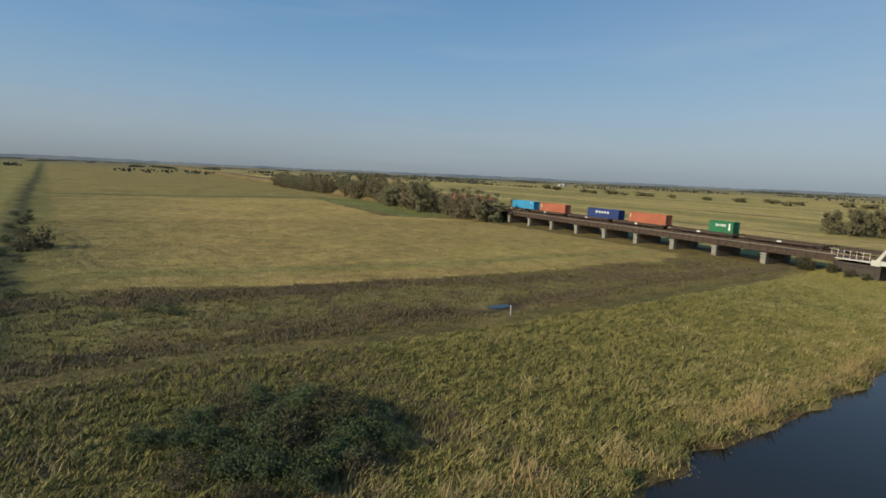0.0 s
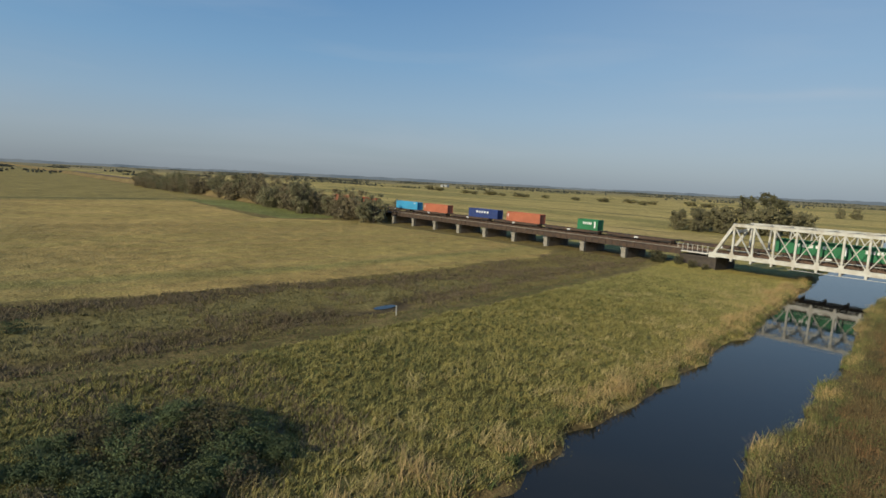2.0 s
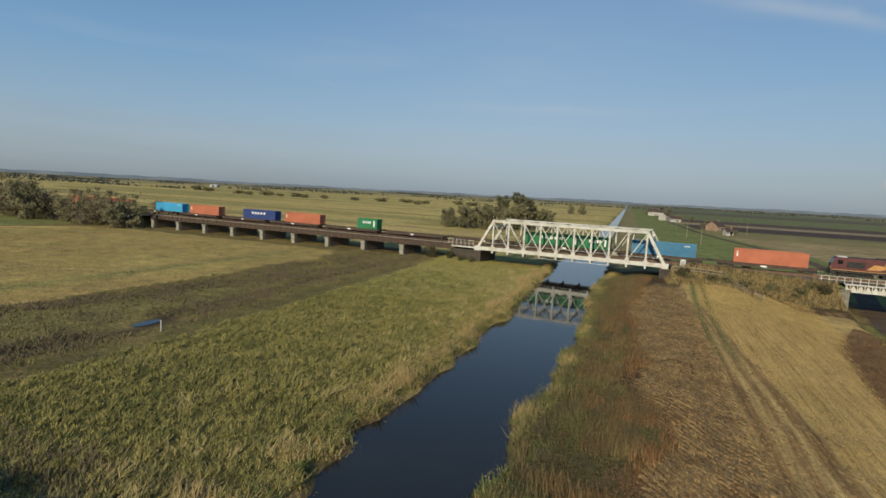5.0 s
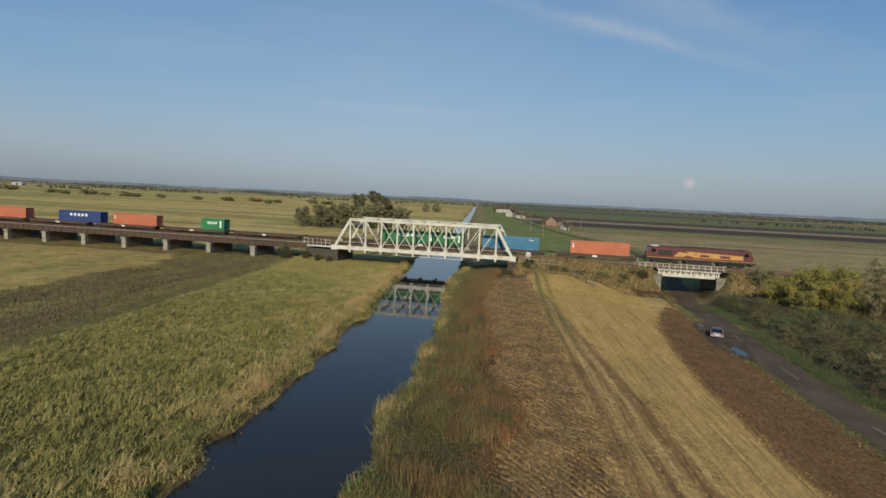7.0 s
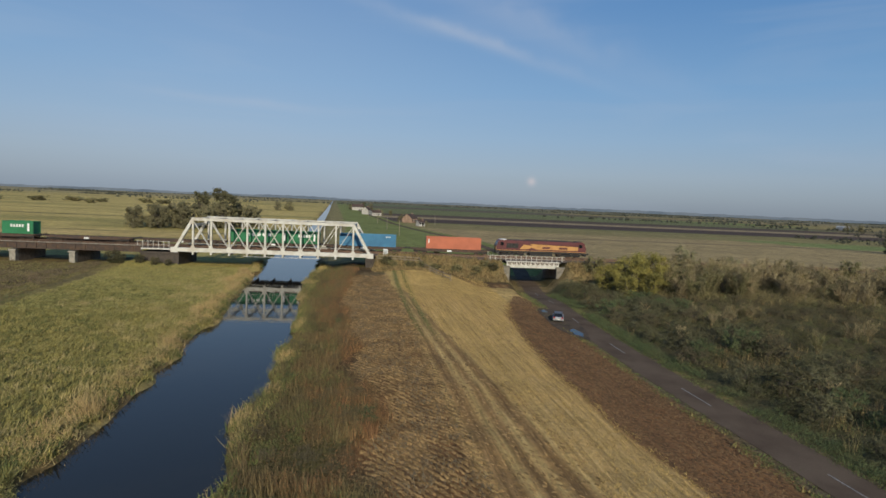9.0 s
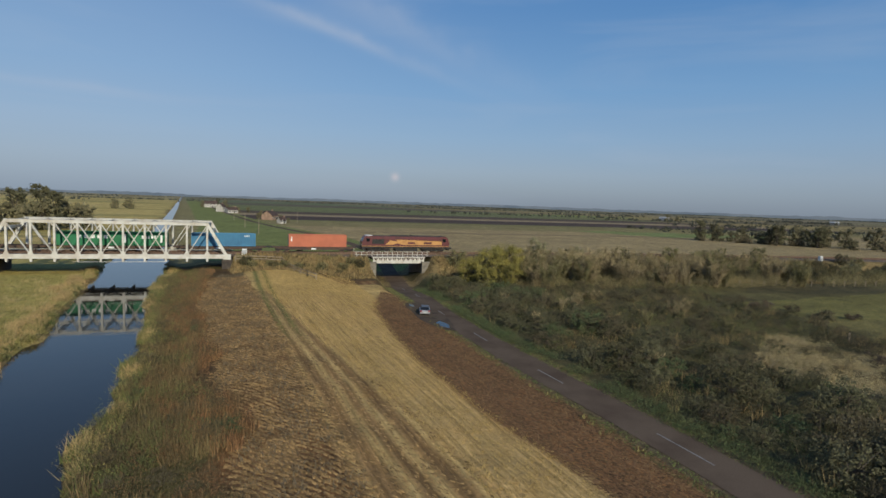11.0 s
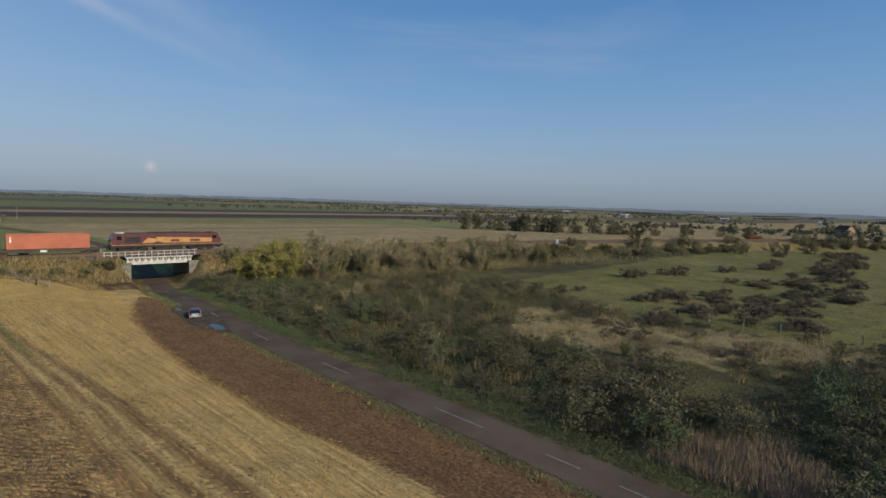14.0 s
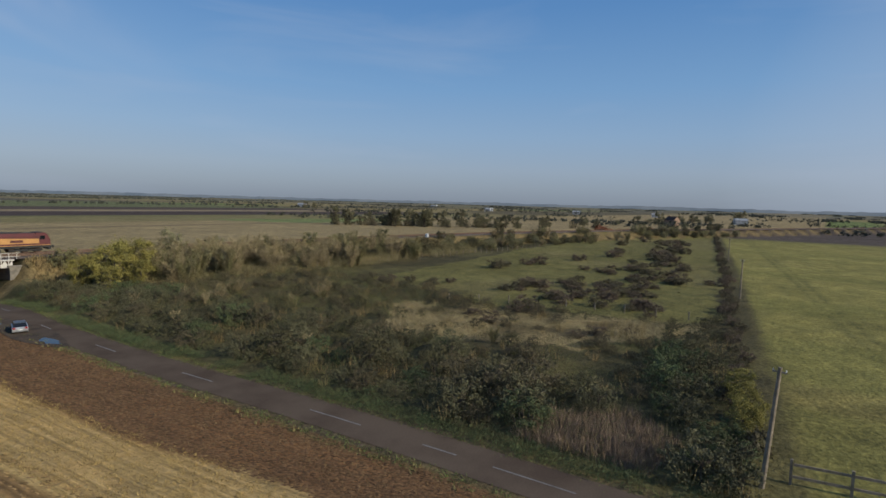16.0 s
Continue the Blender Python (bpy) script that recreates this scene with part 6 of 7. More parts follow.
def build_backdrop():
    """The last line of woods and rising ground, its haze put in as a blue glow."""
    m = bpy.data.materials.new("painted_haze_land")
    m.use_nodes = True
    n, l = m.node_tree.nodes, m.node_tree.links
    b = n["Principled BSDF"]
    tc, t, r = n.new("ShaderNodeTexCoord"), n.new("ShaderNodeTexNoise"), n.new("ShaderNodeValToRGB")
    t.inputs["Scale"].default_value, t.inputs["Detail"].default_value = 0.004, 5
    # blue-grey of aerial haze, painted as patchy emission rather than the land's own colour
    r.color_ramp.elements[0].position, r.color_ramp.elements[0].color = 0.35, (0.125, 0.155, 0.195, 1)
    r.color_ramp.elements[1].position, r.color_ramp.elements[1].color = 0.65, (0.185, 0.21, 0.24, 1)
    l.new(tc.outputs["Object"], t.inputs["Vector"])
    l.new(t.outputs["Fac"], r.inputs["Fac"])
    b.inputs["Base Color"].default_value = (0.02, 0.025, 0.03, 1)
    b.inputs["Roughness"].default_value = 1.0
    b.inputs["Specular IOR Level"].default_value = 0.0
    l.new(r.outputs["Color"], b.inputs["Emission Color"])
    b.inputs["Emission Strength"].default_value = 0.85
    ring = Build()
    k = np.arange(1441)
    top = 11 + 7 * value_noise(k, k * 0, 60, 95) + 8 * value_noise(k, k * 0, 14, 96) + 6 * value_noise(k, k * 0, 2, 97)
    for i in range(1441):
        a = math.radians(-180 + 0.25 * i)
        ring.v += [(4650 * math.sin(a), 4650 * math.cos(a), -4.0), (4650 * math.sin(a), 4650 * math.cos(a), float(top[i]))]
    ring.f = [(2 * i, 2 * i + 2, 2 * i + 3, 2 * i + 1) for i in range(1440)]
    tagged(new("backdrop", ring.mesh("backdrop", m)), "line of far woods and low hills in painted blue haze", "backdrop", kind="structure")


build_backdrop()


def far_hedges():
    """Dark hedges and copses between the farms to the east."""
    rng = np.random.default_rng(78)
    vs, fs, k = [], [], 0
    for n in range(36):
        az, d = math.radians(rng.uniform(44, 104)), rng.uniform(430, 1700)
        x, y = math.sin(az) * d, math.cos(az) * d
        if y < float(rail_y(x)) + 25 and x < 430:
            continue
        run, h = rng.uniform(10, 70) * (1 + d / 1500), rng.uniform(2.0, 4.0) * (1 + d / 1600)
        m = int(10 + run / 2.5)
        turn = rng.normal() * 0.3 - az + math.pi
        off = rng.uniform(-run, run, m)
        c = np.stack([x + np.cos(turn) * off, y + np.sin(turn) * off + rng.normal(size=m) * 2, rng.uniform(0.2, 0.8, m) * h], 1)
        v, f = leaf_cloud(rng, c, rng.uniform(0.35, 0.65, m) * h, m * 22, 0.8)
        v[:, 2] += LAND
        vs.append(v)
        fs.append(f + k)
        k += len(v)
    tagged(new("far_hedges", raw_mesh("far_hedges", np.concatenate(vs), np.concatenate(fs), LEAF_FAR)), "dark hedges and copses among the eastern farms", "hedge", kind="stuff")


far_hedges()


# ---- grass and weeds ----
def tufts(name, label, material, spots, blades, height, width, spread, lean=0.5, seed=1, comb=(0.0, 0.0)):
    """Tussocks of bent blades, rooted on the ground."""
    rng = np.random.default_rng(seed)
    n = len(spots) * blades
    p = np.repeat(spots, blades, 0)
    size = np.repeat(0.6 + 0.8 * rng.random(len(spots)), blades)
    base = p + rng.normal(size=(n, 2)) * spread * 0.4
    z = ground_z(base[:, 0], base[:, 1]) - 0.04
    a = rng.random(n) * 6.283
    out = np.stack([np.cos(a), np.sin(a)], 1)
    h = height * size * (0.5 + 0.7 * rng.random(n))
    ln = lean * h * (0.3 + rng.random(n))
    side = np.stack([-out[:, 1], out[:, 0]], 1) * (width * (0.6 + 0.8 * rng.random(n)))[:, None]
    tip = base + (out + np.array(comb)) * ln[:, None]
    join = lambda q, zz: np.concatenate([q, zz[:, None]], 1)
    v = np.stack([join(base - side * 1.2, z), join(base + side * 1.2, z), join(tip, z + h)], 1).reshape(-1, 3)
    me = raw_mesh(name, v, np.arange(3 * n).reshape(-1, 3), material)
    return tagged(new(name, me), label, "grass", kind="stuff")


def scatter(seed, n, x0, x1, y0, y1, ok):
    rng = np.random.default_rng(seed)
    p = np.stack([rng.uniform(x0, x1, n), rng.uniform(y0, y1, n)], 1)
    return p[ok(p[:, 0], p[:, 1])]


def spaced(seed, pitch, x0, x1, y0, y1, ok):
    """Spots a pitch apart, shaken loose from their grid."""
    rng = np.random.default_rng(seed)
    gx, gy = np.meshgrid(np.arange(x0, x1, pitch), np.arange(y0, y1, pitch))
    p = np.stack([gx.ravel() + 0.5 * pitch * (np.floor(gy.ravel() / pitch) % 2), gy.ravel()], 1) + rng.normal(size=(gx.size, 2)) * pitch * 0.27
    return p[ok(p[:, 0], p[:, 1])]


def herbs(name, label, material, spots, leaves, height, spread, leaf, seed, category="weeds"):
    """Bushy weeds: heaps of small leaves on every spot, taller in the middle."""
    rng = np.random.default_rng(seed)
    n = len(spots) * leaves
    size = np.repeat(0.5 + rng.random(len(spots)), leaves)
    q = rng.normal(size=(n, 2)) * 0.45
    base = np.repeat(spots, leaves, 0) + q * (spread * size)[:, None]
    up = height * size * np.exp(-(q ** 2).sum(1)) * (0.15 + 0.95 * rng.random(n) ** 0.6)
    c = np.concatenate([base, (ground_z(base[:, 0], base[:, 1]) + up)[:, None]], 1)
    a = rng.normal(size=(n, 3)) + np.array([0, 0, 1.5])
    a /= np.linalg.norm(a, axis=1)[:, None]
    b = np.cross(a, rng.normal(size=(n, 3)))
    b /= np.linalg.norm(b, axis=1)[:, None] + 1e-6
    s = leaf * (0.6 + 0.8 * rng.random(n))[:, None]
    v = np.stack([c - a * s, c + b * s * 0.45, c + a * s], 1).reshape(-1, 3)
    return tagged(new(name, raw_mesh(name, v, np.arange(3 * n).reshape(-1, 3), material)), label, category, kind="stuff")


def off_road(x, y):
    return x - along(y, ROAD_MID)


def clump(x, y, size, seed, cut):
    return value_noise(x, y, size, seed) > cut


def shore(x, y):
    """Metres from the river's edge, on either side."""
    e, w = along(y, EAST_BANK) + bank_wobble(y, 41), along(y, WEST_BANK) + bank_wobble(y, 45)
    return np.maximum(w - x, x - e)


tufts("rough_grass_tussocks", "olive grass tussocks on the river meadow", GRASS_ROUGH, spaced(1, 0.72, -62, -16, -14, 113, lambda x, y: (shore(x, y) > 0.5) & (x < 0) & (x > along(y, TRACK) + 1.3) & (y + 14 * value_noise(x, y, 8, 82) < 78)), 36, 0.36, 0.036, 0.44, 1.0, 11, (0.3, 0.25))
tufts("short_meadow_grass", "short green grass between the tussocks", GRASS_LUSH, scatter(46, 40000, -62, -16, -14, 80, lambda x, y: (shore(x, y) > 0.5) & (x < 0) & (x > along(y, TRACK) - 2.0) & (np.abs(np.abs(x - along(y, TRACK)) - 0.9) > 0.3)), 5, 0.16, 0.03, 0.6, 1.2, 66)
# meadow grass again, in the brighter tone, from about y = 60 to the bridge
tufts("young_meadow_grass", "yellow-green meadow grass towards the bridge", GRASS_BRIGHT, spaced(42, 0.62, -62, -16, 50, 113, lambda x, y: (shore(x, y) > 0.6) & (x < 0) & (x > along(y, TRACK) + 1.0) & (y + 14 * value_noise(x, y, 8, 82) >= 70)), 20, 0.26, 0.036, 0.45, 1.1, 62, (0.3, 0.25))
tufts("green_grass_tufts", "greener tufts among the rough meadow grass", GRASS_LUSH, scatter(2, 5200, -62, -16, -14, 106, lambda x, y: (shore(x, y) > 0.4) & (x > along(y, TRACK) + 1.6) & clump(x, y, 9, 51, 0.5)), 12, 0.3, 0.04, 0.7, 1.2, 12)
tufts("straw_tussocks", "pale straw tussocks in the meadow grass", GRASS_STRAW, scatter(3, 2200, -60, -16, -14, 106, lambda x, y: (shore(x, y) > 0.2) & (x > along(y, TRACK) + 1.6) & (clump(x, y, 5, 52, 0.66) | ((shore(x, y) < 4) & clump(x, y, 4, 53, 0.45)))), 20, 0.42, 0.03, 0.9, 1.2, 13)
tufts("bank_reeds", "yellow reeds leaning over the river edge", GRASS_SEDGE, scatter(4, 5200, -34, -4, 8, 125, lambda x, y: (x < along(y, WEST_BANK)) & (shore(x, y) > 0.55) & (shore(x, y) < 1.9) & clump(x, y, 3.5, 54, 0.5)), 16, 0.55, 0.03, 0.7, 0.8, 14)
tufts("sedge_clumps", "large yellow sedge clumps on the river bank", GRASS_SEDGE, scatter(26, 1500, -34, -4, 8, 125, lambda x, y: (shore(x, y) > 0.75) & ((shore(x, y) < 3.4) & (x < along(y, WEST_BANK)) | (shore(x, y) < 1.5)) & clump(x, y, 4, 65, 0.5)), 70, 0.85, 0.028, 1.1, 0.8, 36)
herbs("river_edge_clumps", "bulky tawny tussocks hanging over the river edge", GRASS_SEDGE, scatter(40, 5000, -34, -4, 8, 125, lambda x, y: (x < along(y, WEST_BANK)) & (shore(x, y) > 0.55) & (shore(x, y) < 2.4) & clump(x, y, 3.5, 81, 0.52)), 80, 0.85, 1.0, 0.07, 60, "grass")
herbs("river_edge_greens", "olive green plants in clumps at the river edge", GRASS_ROUGH, scatter(41, 5000, -34, -4, 8, 125, lambda x, y: (shore(x, y) > 0.5) & (shore(x, y) < 2.2) & ~clump(x, y, 3.5, 81, 0.52)), 70, 0.65, 1.0, 0.06, 61, "grass")
tufts("bank_tussocks", "bulky olive tussocks along the bank top", GRASS_STRAW, scatter(27, 1500, -50, -4, 8, 112, lambda x, y: (x < -15) & (shore(x, y) > 0.6) & (shore(x, y) < 9) & (x > along(y, TRACK) + 2) & clump(x, y, 2.6, 66, 0.5)), 40, 0.62, 0.028, 0.9, 1.0, 37, (0.6, 0.3))
tufts("bank_greenery", "green water plants along the river edge", GRASS_LUSH, scatter(5, 5200, -34, -4, 8, 125, lambda x, y: (shore(x, y) > 0.15) & (shore(x, y) < 2.0) & clump(x, y, 5, 55, 0.45)), 14, 0.5, 0.05, 0.5, 1.0, 15)
tufts("ditch_weeds", "brown dead weeds standing in the ditches", GRASS_REED, scatter(6, 15000, -90, -44, -16, 112, lambda x, y: (x < along(y, TRACK) - 1.5) & (x > along(y, FIELD_EDGE) - 1) & (np.hypot((x + 51.4) / 2.8, (y - 37.0) / 5.4) > 1) & ((np.abs(x - along(y, DITCH)) < 1.6) | (np.abs(x - along(y, DITCH_TWO)) < 2.6)) & clump(x, y, 3, 80, 0.36)), 14, 0.42, 0.035, 0.9, 1.1, 16)
tufts("washland_weeds", "brown weeds in drifts between the ditches", GRASS_REED, scatter(31, 9000, -90, -44, -16, 112, lambda x, y: (x < along(y, TRACK) - 1.6) & (x > along(y, FIELD_EDGE) - 1) & clump(x, y, 6, 56, 0.6) & (np.hypot((x + 51.4) / 2.8, (y - 37.0) / 5.4) > 1)), 11, 0.42, 0.035, 0.8, 0.9, 46)
tufts("meadow_weeds", "brown weeds among the meadow grass", GRASS_REED, scatter(32, 2600, -62, -18, -14, 18, lambda x, y: (x > along(y, TRACK) + 1.6) & (shore(x, y) > 1) & clump(x, y, 7, 67, 0.36)), 14, 0.42, 0.035, 0.8, 1.0, 47)
tufts("washland_grass", "short dull grass between the ditches", GRASS_WASH, scatter(7, 12000, -90, -44, -16, 112, lambda x, y: (x < along(y, TRACK) - 1.3) & (x > along(y, FIELD_EDGE)) & (np.hypot((x + 51.4) / 2.8, (y - 37.0) / 5.4) > 1)), 11, 0.28, 0.045, 0.6, 0.8, 17)
tufts("mown_hay_tufts", "dry golden tufts on the mown field", GRASS_MOWN, scatter(8, 16000, -165, -72, -20, 108, lambda x, y: (inside_ring(x, y, GOLD_FIELD) > 0)), 8, 0.15, 0.06, 0.9, 1.8, 18)


def weeds(n, seed, size, noise, lo, hi, edge=0.6):
    """Spots on the road's side of the river, in drifts that keep apart."""
    return scatter(seed, n, -26, 4, 8, 110, lambda x, y: (x > -20) & (shore(x, y) > edge) & (x > along(y, EAST_BANK)) & (x < field_a(y) + 0.4) & (value_noise(x, y, size, noise) > lo) & (value_noise(x, y, size, noise) < hi))


def across_bank(x, y):
    """0 at the water, 1 at the field's edge."""
    e = along(y, EAST_BANK)
    return (x - e) / np.maximum(field_a(y) - e, 1.0)


def bank_band(spots, lo, hi):
    u = across_bank(spots[:, 0], spots[:, 1]) + 0.3 * (value_noise(spots[:, 0], spots[:, 1], 4, 91) - 0.5)
    return spots[(u > lo) & (u < hi)]


tufts("riverside_stalks", "tall brown weed stalks beside the river", GRASS_BANK, bank_band(weeds(9000, 10, 3.0, 59, 0.4, 1.0), 0.18, 0.9), 20, 0.8, 0.03, 0.7, 0.5, 20)
herbs("riverside_tangle", "dark tangled weeds low on the river bank", GRASS_UNDER, bank_band(weeds(14000, 33, 3.0, 59, 0.0, 0.62), 0.05, 0.98), 44, 0.7, 0.8, 0.055, 48)
herbs("riverside_weeds", "brown bushy weeds beside the river", GRASS_BANK, bank_band(weeds(7000, 47, 1.8, 94, 0.5, 1.0), 0.15, 0.95), 60, 1.35, 0.6, 0.055, 67)
tufts("dead_docks", "russet dead docks in drifts beside the field", GRASS_DOCK, bank_band(weeds(9000, 25, 3.6, 64, 0.4, 1.0, 0.8), 0.5, 1.1), 20, 0.75, 0.03, 0.6, 0.45, 35)
herbs("russet_weeds", "russet bushy weeds in drifts beside the field", GRASS_DOCK, bank_band(weeds(8000, 48, 1.8, 64, 0.45, 1.0, 0.8), 0.42, 1.1), 56, 1.15, 0.55, 0.055, 68)
herbs("riverside_greenery", "green nettles among the riverside weeds", GRASS_LUSH, bank_band(weeds(6500, 11, 2.2, 60, 0.56, 1.0), 0.1, 0.8), 60, 1.2, 0.7, 0.06, 21)
tufts("riverside_straw", "pale grass fringing the water below the weeds", GRASS_STRAW, bank_band(weeds(4500, 12, 2.4, 75, 0.5, 1.0, 0.4), -0.2, 0.2), 26, 0.6, 0.026, 0.7, 0.9, 22, (-0.5, 0.0))
herbs("riverside_green_fringe", "pale green plants hanging over the water's edge", GRASS_ROUGH, bank_band(weeds(9000, 44, 2.4, 76, 0.35, 1.0, 0.4), -0.2, 0.26), 44, 0.7, 0.8, 0.06, 64)


def in_rows(p, pitch, jitter, seed):
    """Draws spots on to drilled rows that run along the field."""
    rng = np.random.default_rng(seed)
    u = p[:, 0] + 0.075 * p[:, 1]
    u = np.round(u / pitch) * pitch + rng.normal(size=len(p)) * jitter
    return np.stack([u - 0.075 * p[:, 1], p[:, 1]], 1)


tufts("ploughed_straw", "straw turned up on the ploughed strip", GRASS_REED, in_rows(scatter(13, 7000, -6, 8, 10, 104, lambda x, y: (x > field_a(y) + 0.3) & (x < field_b(y)) & clump(x, y, 3, 61, 0.3)), 0.62, 0.1, 1), 5, 0.22, 0.04, 0.5, 1.2, 23)


def clods(name, label, material, spots, size, turn, seed):
    """Short ridges of turned earth and straw, lying across the furrows."""
    rng = np.random.default_rng(seed)
    n = len(spots)
    a = turn + rng.normal(size=n) * 0.3
    d, w = np.stack([np.cos(a), np.sin(a)], 1), np.stack([-np.sin(a), np.cos(a)], 1)
    ln, wd, h = (size * (0.6 + 0.8 * rng.random(n)) for _ in range(3))
    z = ground_z(spots[:, 0], spots[:, 1]) - 0.03
    join = lambda q, zz: np.concatenate([q, zz[:, None]], 1)
    L, W = d * (ln * 1.5)[:, None], w * (wd * 0.36)[:, None]
    v = np.stack([join(spots - L - W, z), join(spots + L - W, z), join(spots + L + W, z), join(spots - L + W, z), join(spots - L * 0.6 + W * 0.3, z + h * 0.6), join(spots + L * 0.6 + W * 0.3, z + h * 0.6)], 1).reshape(-1, 3)
    i = (np.arange(n) * 6)[:, None]
    f = np.concatenate([i + np.array(t) for t in ((0, 1, 5), (0, 5, 4), (2, 3, 4), (2, 4, 5), (1, 2, 5), (3, 0, 4))])
    tagged(new(name, raw_mesh(name, v, f, material)), label, "soil", kind="stuff")


def in_ripples(p, turn, pitch, jitter, seed):
    """Draws spots on to short wavy ripples that cross the ploughed strip."""
    rng = np.random.default_rng(seed)
    d, w = np.array([math.cos(turn), math.sin(turn)]), np.array([-math.sin(turn), math.cos(turn)])
    u, v = p @ d, p @ w
    v = np.round(v / pitch + 0.9 * value_noise(p[:, 0], p[:, 1], 2.2, 98)) * pitch - 0.9 * pitch * value_noise(p[:, 0], p[:, 1], 2.2, 98) + rng.normal(size=len(p)) * jitter
    return u[:, None] * d + v[:, None] * w


clods("ploughed_clods", "ripples of pale clods and straw on the ploughed strip", CLOD, in_ripples(scatter(28, 52000, -9, 8, 10, 100, lambda x, y: (x > field_a(y) + 0.2) & (x < field_b(y) + 0.2)), -0.85, 0.42, 0.05, 99), 0.15, -0.85, 41)
clods("stubble_clods", "crumbled earth between the stubble rows", CLOD, in_rows(scatter(29, 12000, 0, 14, 10, 88, lambda x, y: (x > field_b(y)) & (x < field_mid(y) + 0.3)), 0.45, 0.1, 5), 0.11, -1.1, 42)
clods("brown_clods", "dark brown clods on the strip by the road", CLOD_DARK, scatter(30, 60000, 12, 26, 5, 88, lambda x, y: (x > field_c(y)) & (off_road(x, y) < verge_line(y) + 0.4)), 0.1, -1.0, 43)
tufts("stubble_rows", "cut straw stubble standing in rows", STUBBLE, in_rows(scatter(14, 60000, -2, 18, 10, 104, lambda x, y: (x > field_mid(y) - 0.3) & (x < field_c(y) + 0.5)), 0.4, 0.06, 2), 4, 0.13, 0.022, 0.22, 0.9, 24)
tufts("brown_stalks", "dead brown stalks on the strip by the road", STALK, in_rows(scatter(15, 9000, 12, 26, 5, 92, lambda x, y: (x > field_c(y) - 0.2) & (off_road(x, y) < verge_line(y))), 0.5, 0.1, 3), 5, 0.14, 0.02, 0.35, 0.9, 25)
tufts("verge_grass", "green grass verge along the road", GRASS_LUSH, scatter(16, 40000, 16, 42, 0, 104, lambda x, y: (((off_road(x, y) < -1.9) & (off_road(x, y) > verge_line(y) - 0.2) & clump(x, y, 1.2, 92, 0.33)) | ((off_road(x, y) > 1.75) & (off_road(x, y) < 3.0) & clump(x, y, 3, 74, 0.25)))), 9, 0.13, 0.03, 0.4, 0.9, 26)
tufts("field_edge_grass", "olive grass at the edge of the field", GRASS_WASH, scatter(17, 1800, 16, 42, 0, 108, lambda x, y: (off_road(x, y) < -2.5) & (off_road(x, y) > verge_line(y) - 0.5)), 7, 0.28, 0.055, 0.4, 0.7, 27)
herbs("scrub_undergrowth", "dark tangled undergrowth between the scrub bushes", GRASS_UNDER, scatter(18, 7500, 30, 82, 1, 104, lambda x, y: (off_road(x, y) > 3.2) & (y > along(x, HEDGE_LINE)) & (inside_ring(x, y, MEADOW) < 1) & ((inside_ring(x, y, TUSSOCKS) < 1) | clump(x, y, 4, 78, 0.48))), 40, 1.1, 1.1, 0.06, 28)
herbs("scrub_nettles", "green undergrowth between the scrub bushes", GRASS_LUSH, scatter(19, 6500, 30, 82, 1, 104, lambda x, y: (off_road(x, y) > 4.4) & (y > along(x, HEDGE_LINE)) & (inside_ring(x, y, MEADOW) < 1) & (inside_ring(x, y, TUSSOCKS) < 1) & clump(x, y, 5, 79, 0.45)), 36, 0.9, 1.0, 0.055, 29)
herbs("pale_tussocks", "pale bleached tussock grass below the meadow", GRASS_PALE, scatter(20, 6000, 46, 84, 6, 52, lambda x, y: (inside_ring(x, y, TUSSOCKS) > 0) & clump(x, y, 4, 62, 0.46)), 44, 0.7, 0.8, 0.06, 30, "grass")
tufts("reed_bed", "brown dead reeds standing beside the road", REED_PINK, scatter(21, 2400, 30, 42, 2, 18, lambda x, y: (inside_ring(x, y, REED_BED) > 0) & (off_road(x, y) > 4.4)), 16, 0.72, 0.018, 0.6, 0.45, 31)
tufts("scrub_stalks", "dry pale stalks among the scrub bushes", GRASS_WEED, scatter(45, 1500, 29, 80, 1, 104, lambda x, y: (off_road(x, y) > 4) & (y > along(x, HEDGE_LINE)) & (inside_ring(x, y, MEADOW) < 1) & clump(x, y, 4, 93, 0.5)), 16, 1.0, 0.025, 0.7, 0.4, 65)
herbs("bank_brush", "olive brown brushwood covering the railway bank", LEAF_BRUSH, scatter(49, 9000, 41, 150, 76, 110, lambda x, y: (rail_y(x) - y > 7) & (rail_y(x) - y < along(x, [(41, 18), (55, 31), (100, 33), (150, 27)])) & clump(x, y, 5, 85, 0.3)), 30, 1.9, 1.5, 0.1, 69, "brushwood")
herbs("verge_nettles", "low green nettles along the far verge of the road", GRASS_NETTLE, scatter(50, 16000, 24, 36, 2, 100, lambda x, y: (off_road(x, y) > 2.1) & (off_road(x, y) < 4.2) & clump(x, y, 2.5, 86, 0.3)), 26, 0.5, 0.7, 0.06, 70)
tufts("bank_grass", "dry brown grass on the railway embankment", GRASS_WEED, scatter(22, 18000, -4, 125, 82, 112, lambda x, y: (np.abs(y - rail_y(x)) > 4.6) & ((np.abs(y - rail_y(x)) < 13) | ((x > 42) & (np.abs(y - rail_y(x)) < 25))) & ((x < 23) | (x > 37))), 8, 0.7, 0.07, 0.6, 0.5, 32)
tufts("meadow_grass", "short green meadow grass", GRASS_WASH, scatter(23, 5000, 74, 190, 8, 74, lambda x, y: inside_ring(x, y, MEADOW) > 0), 5, 0.1, 0.1, 0.9, 0.9, 33)
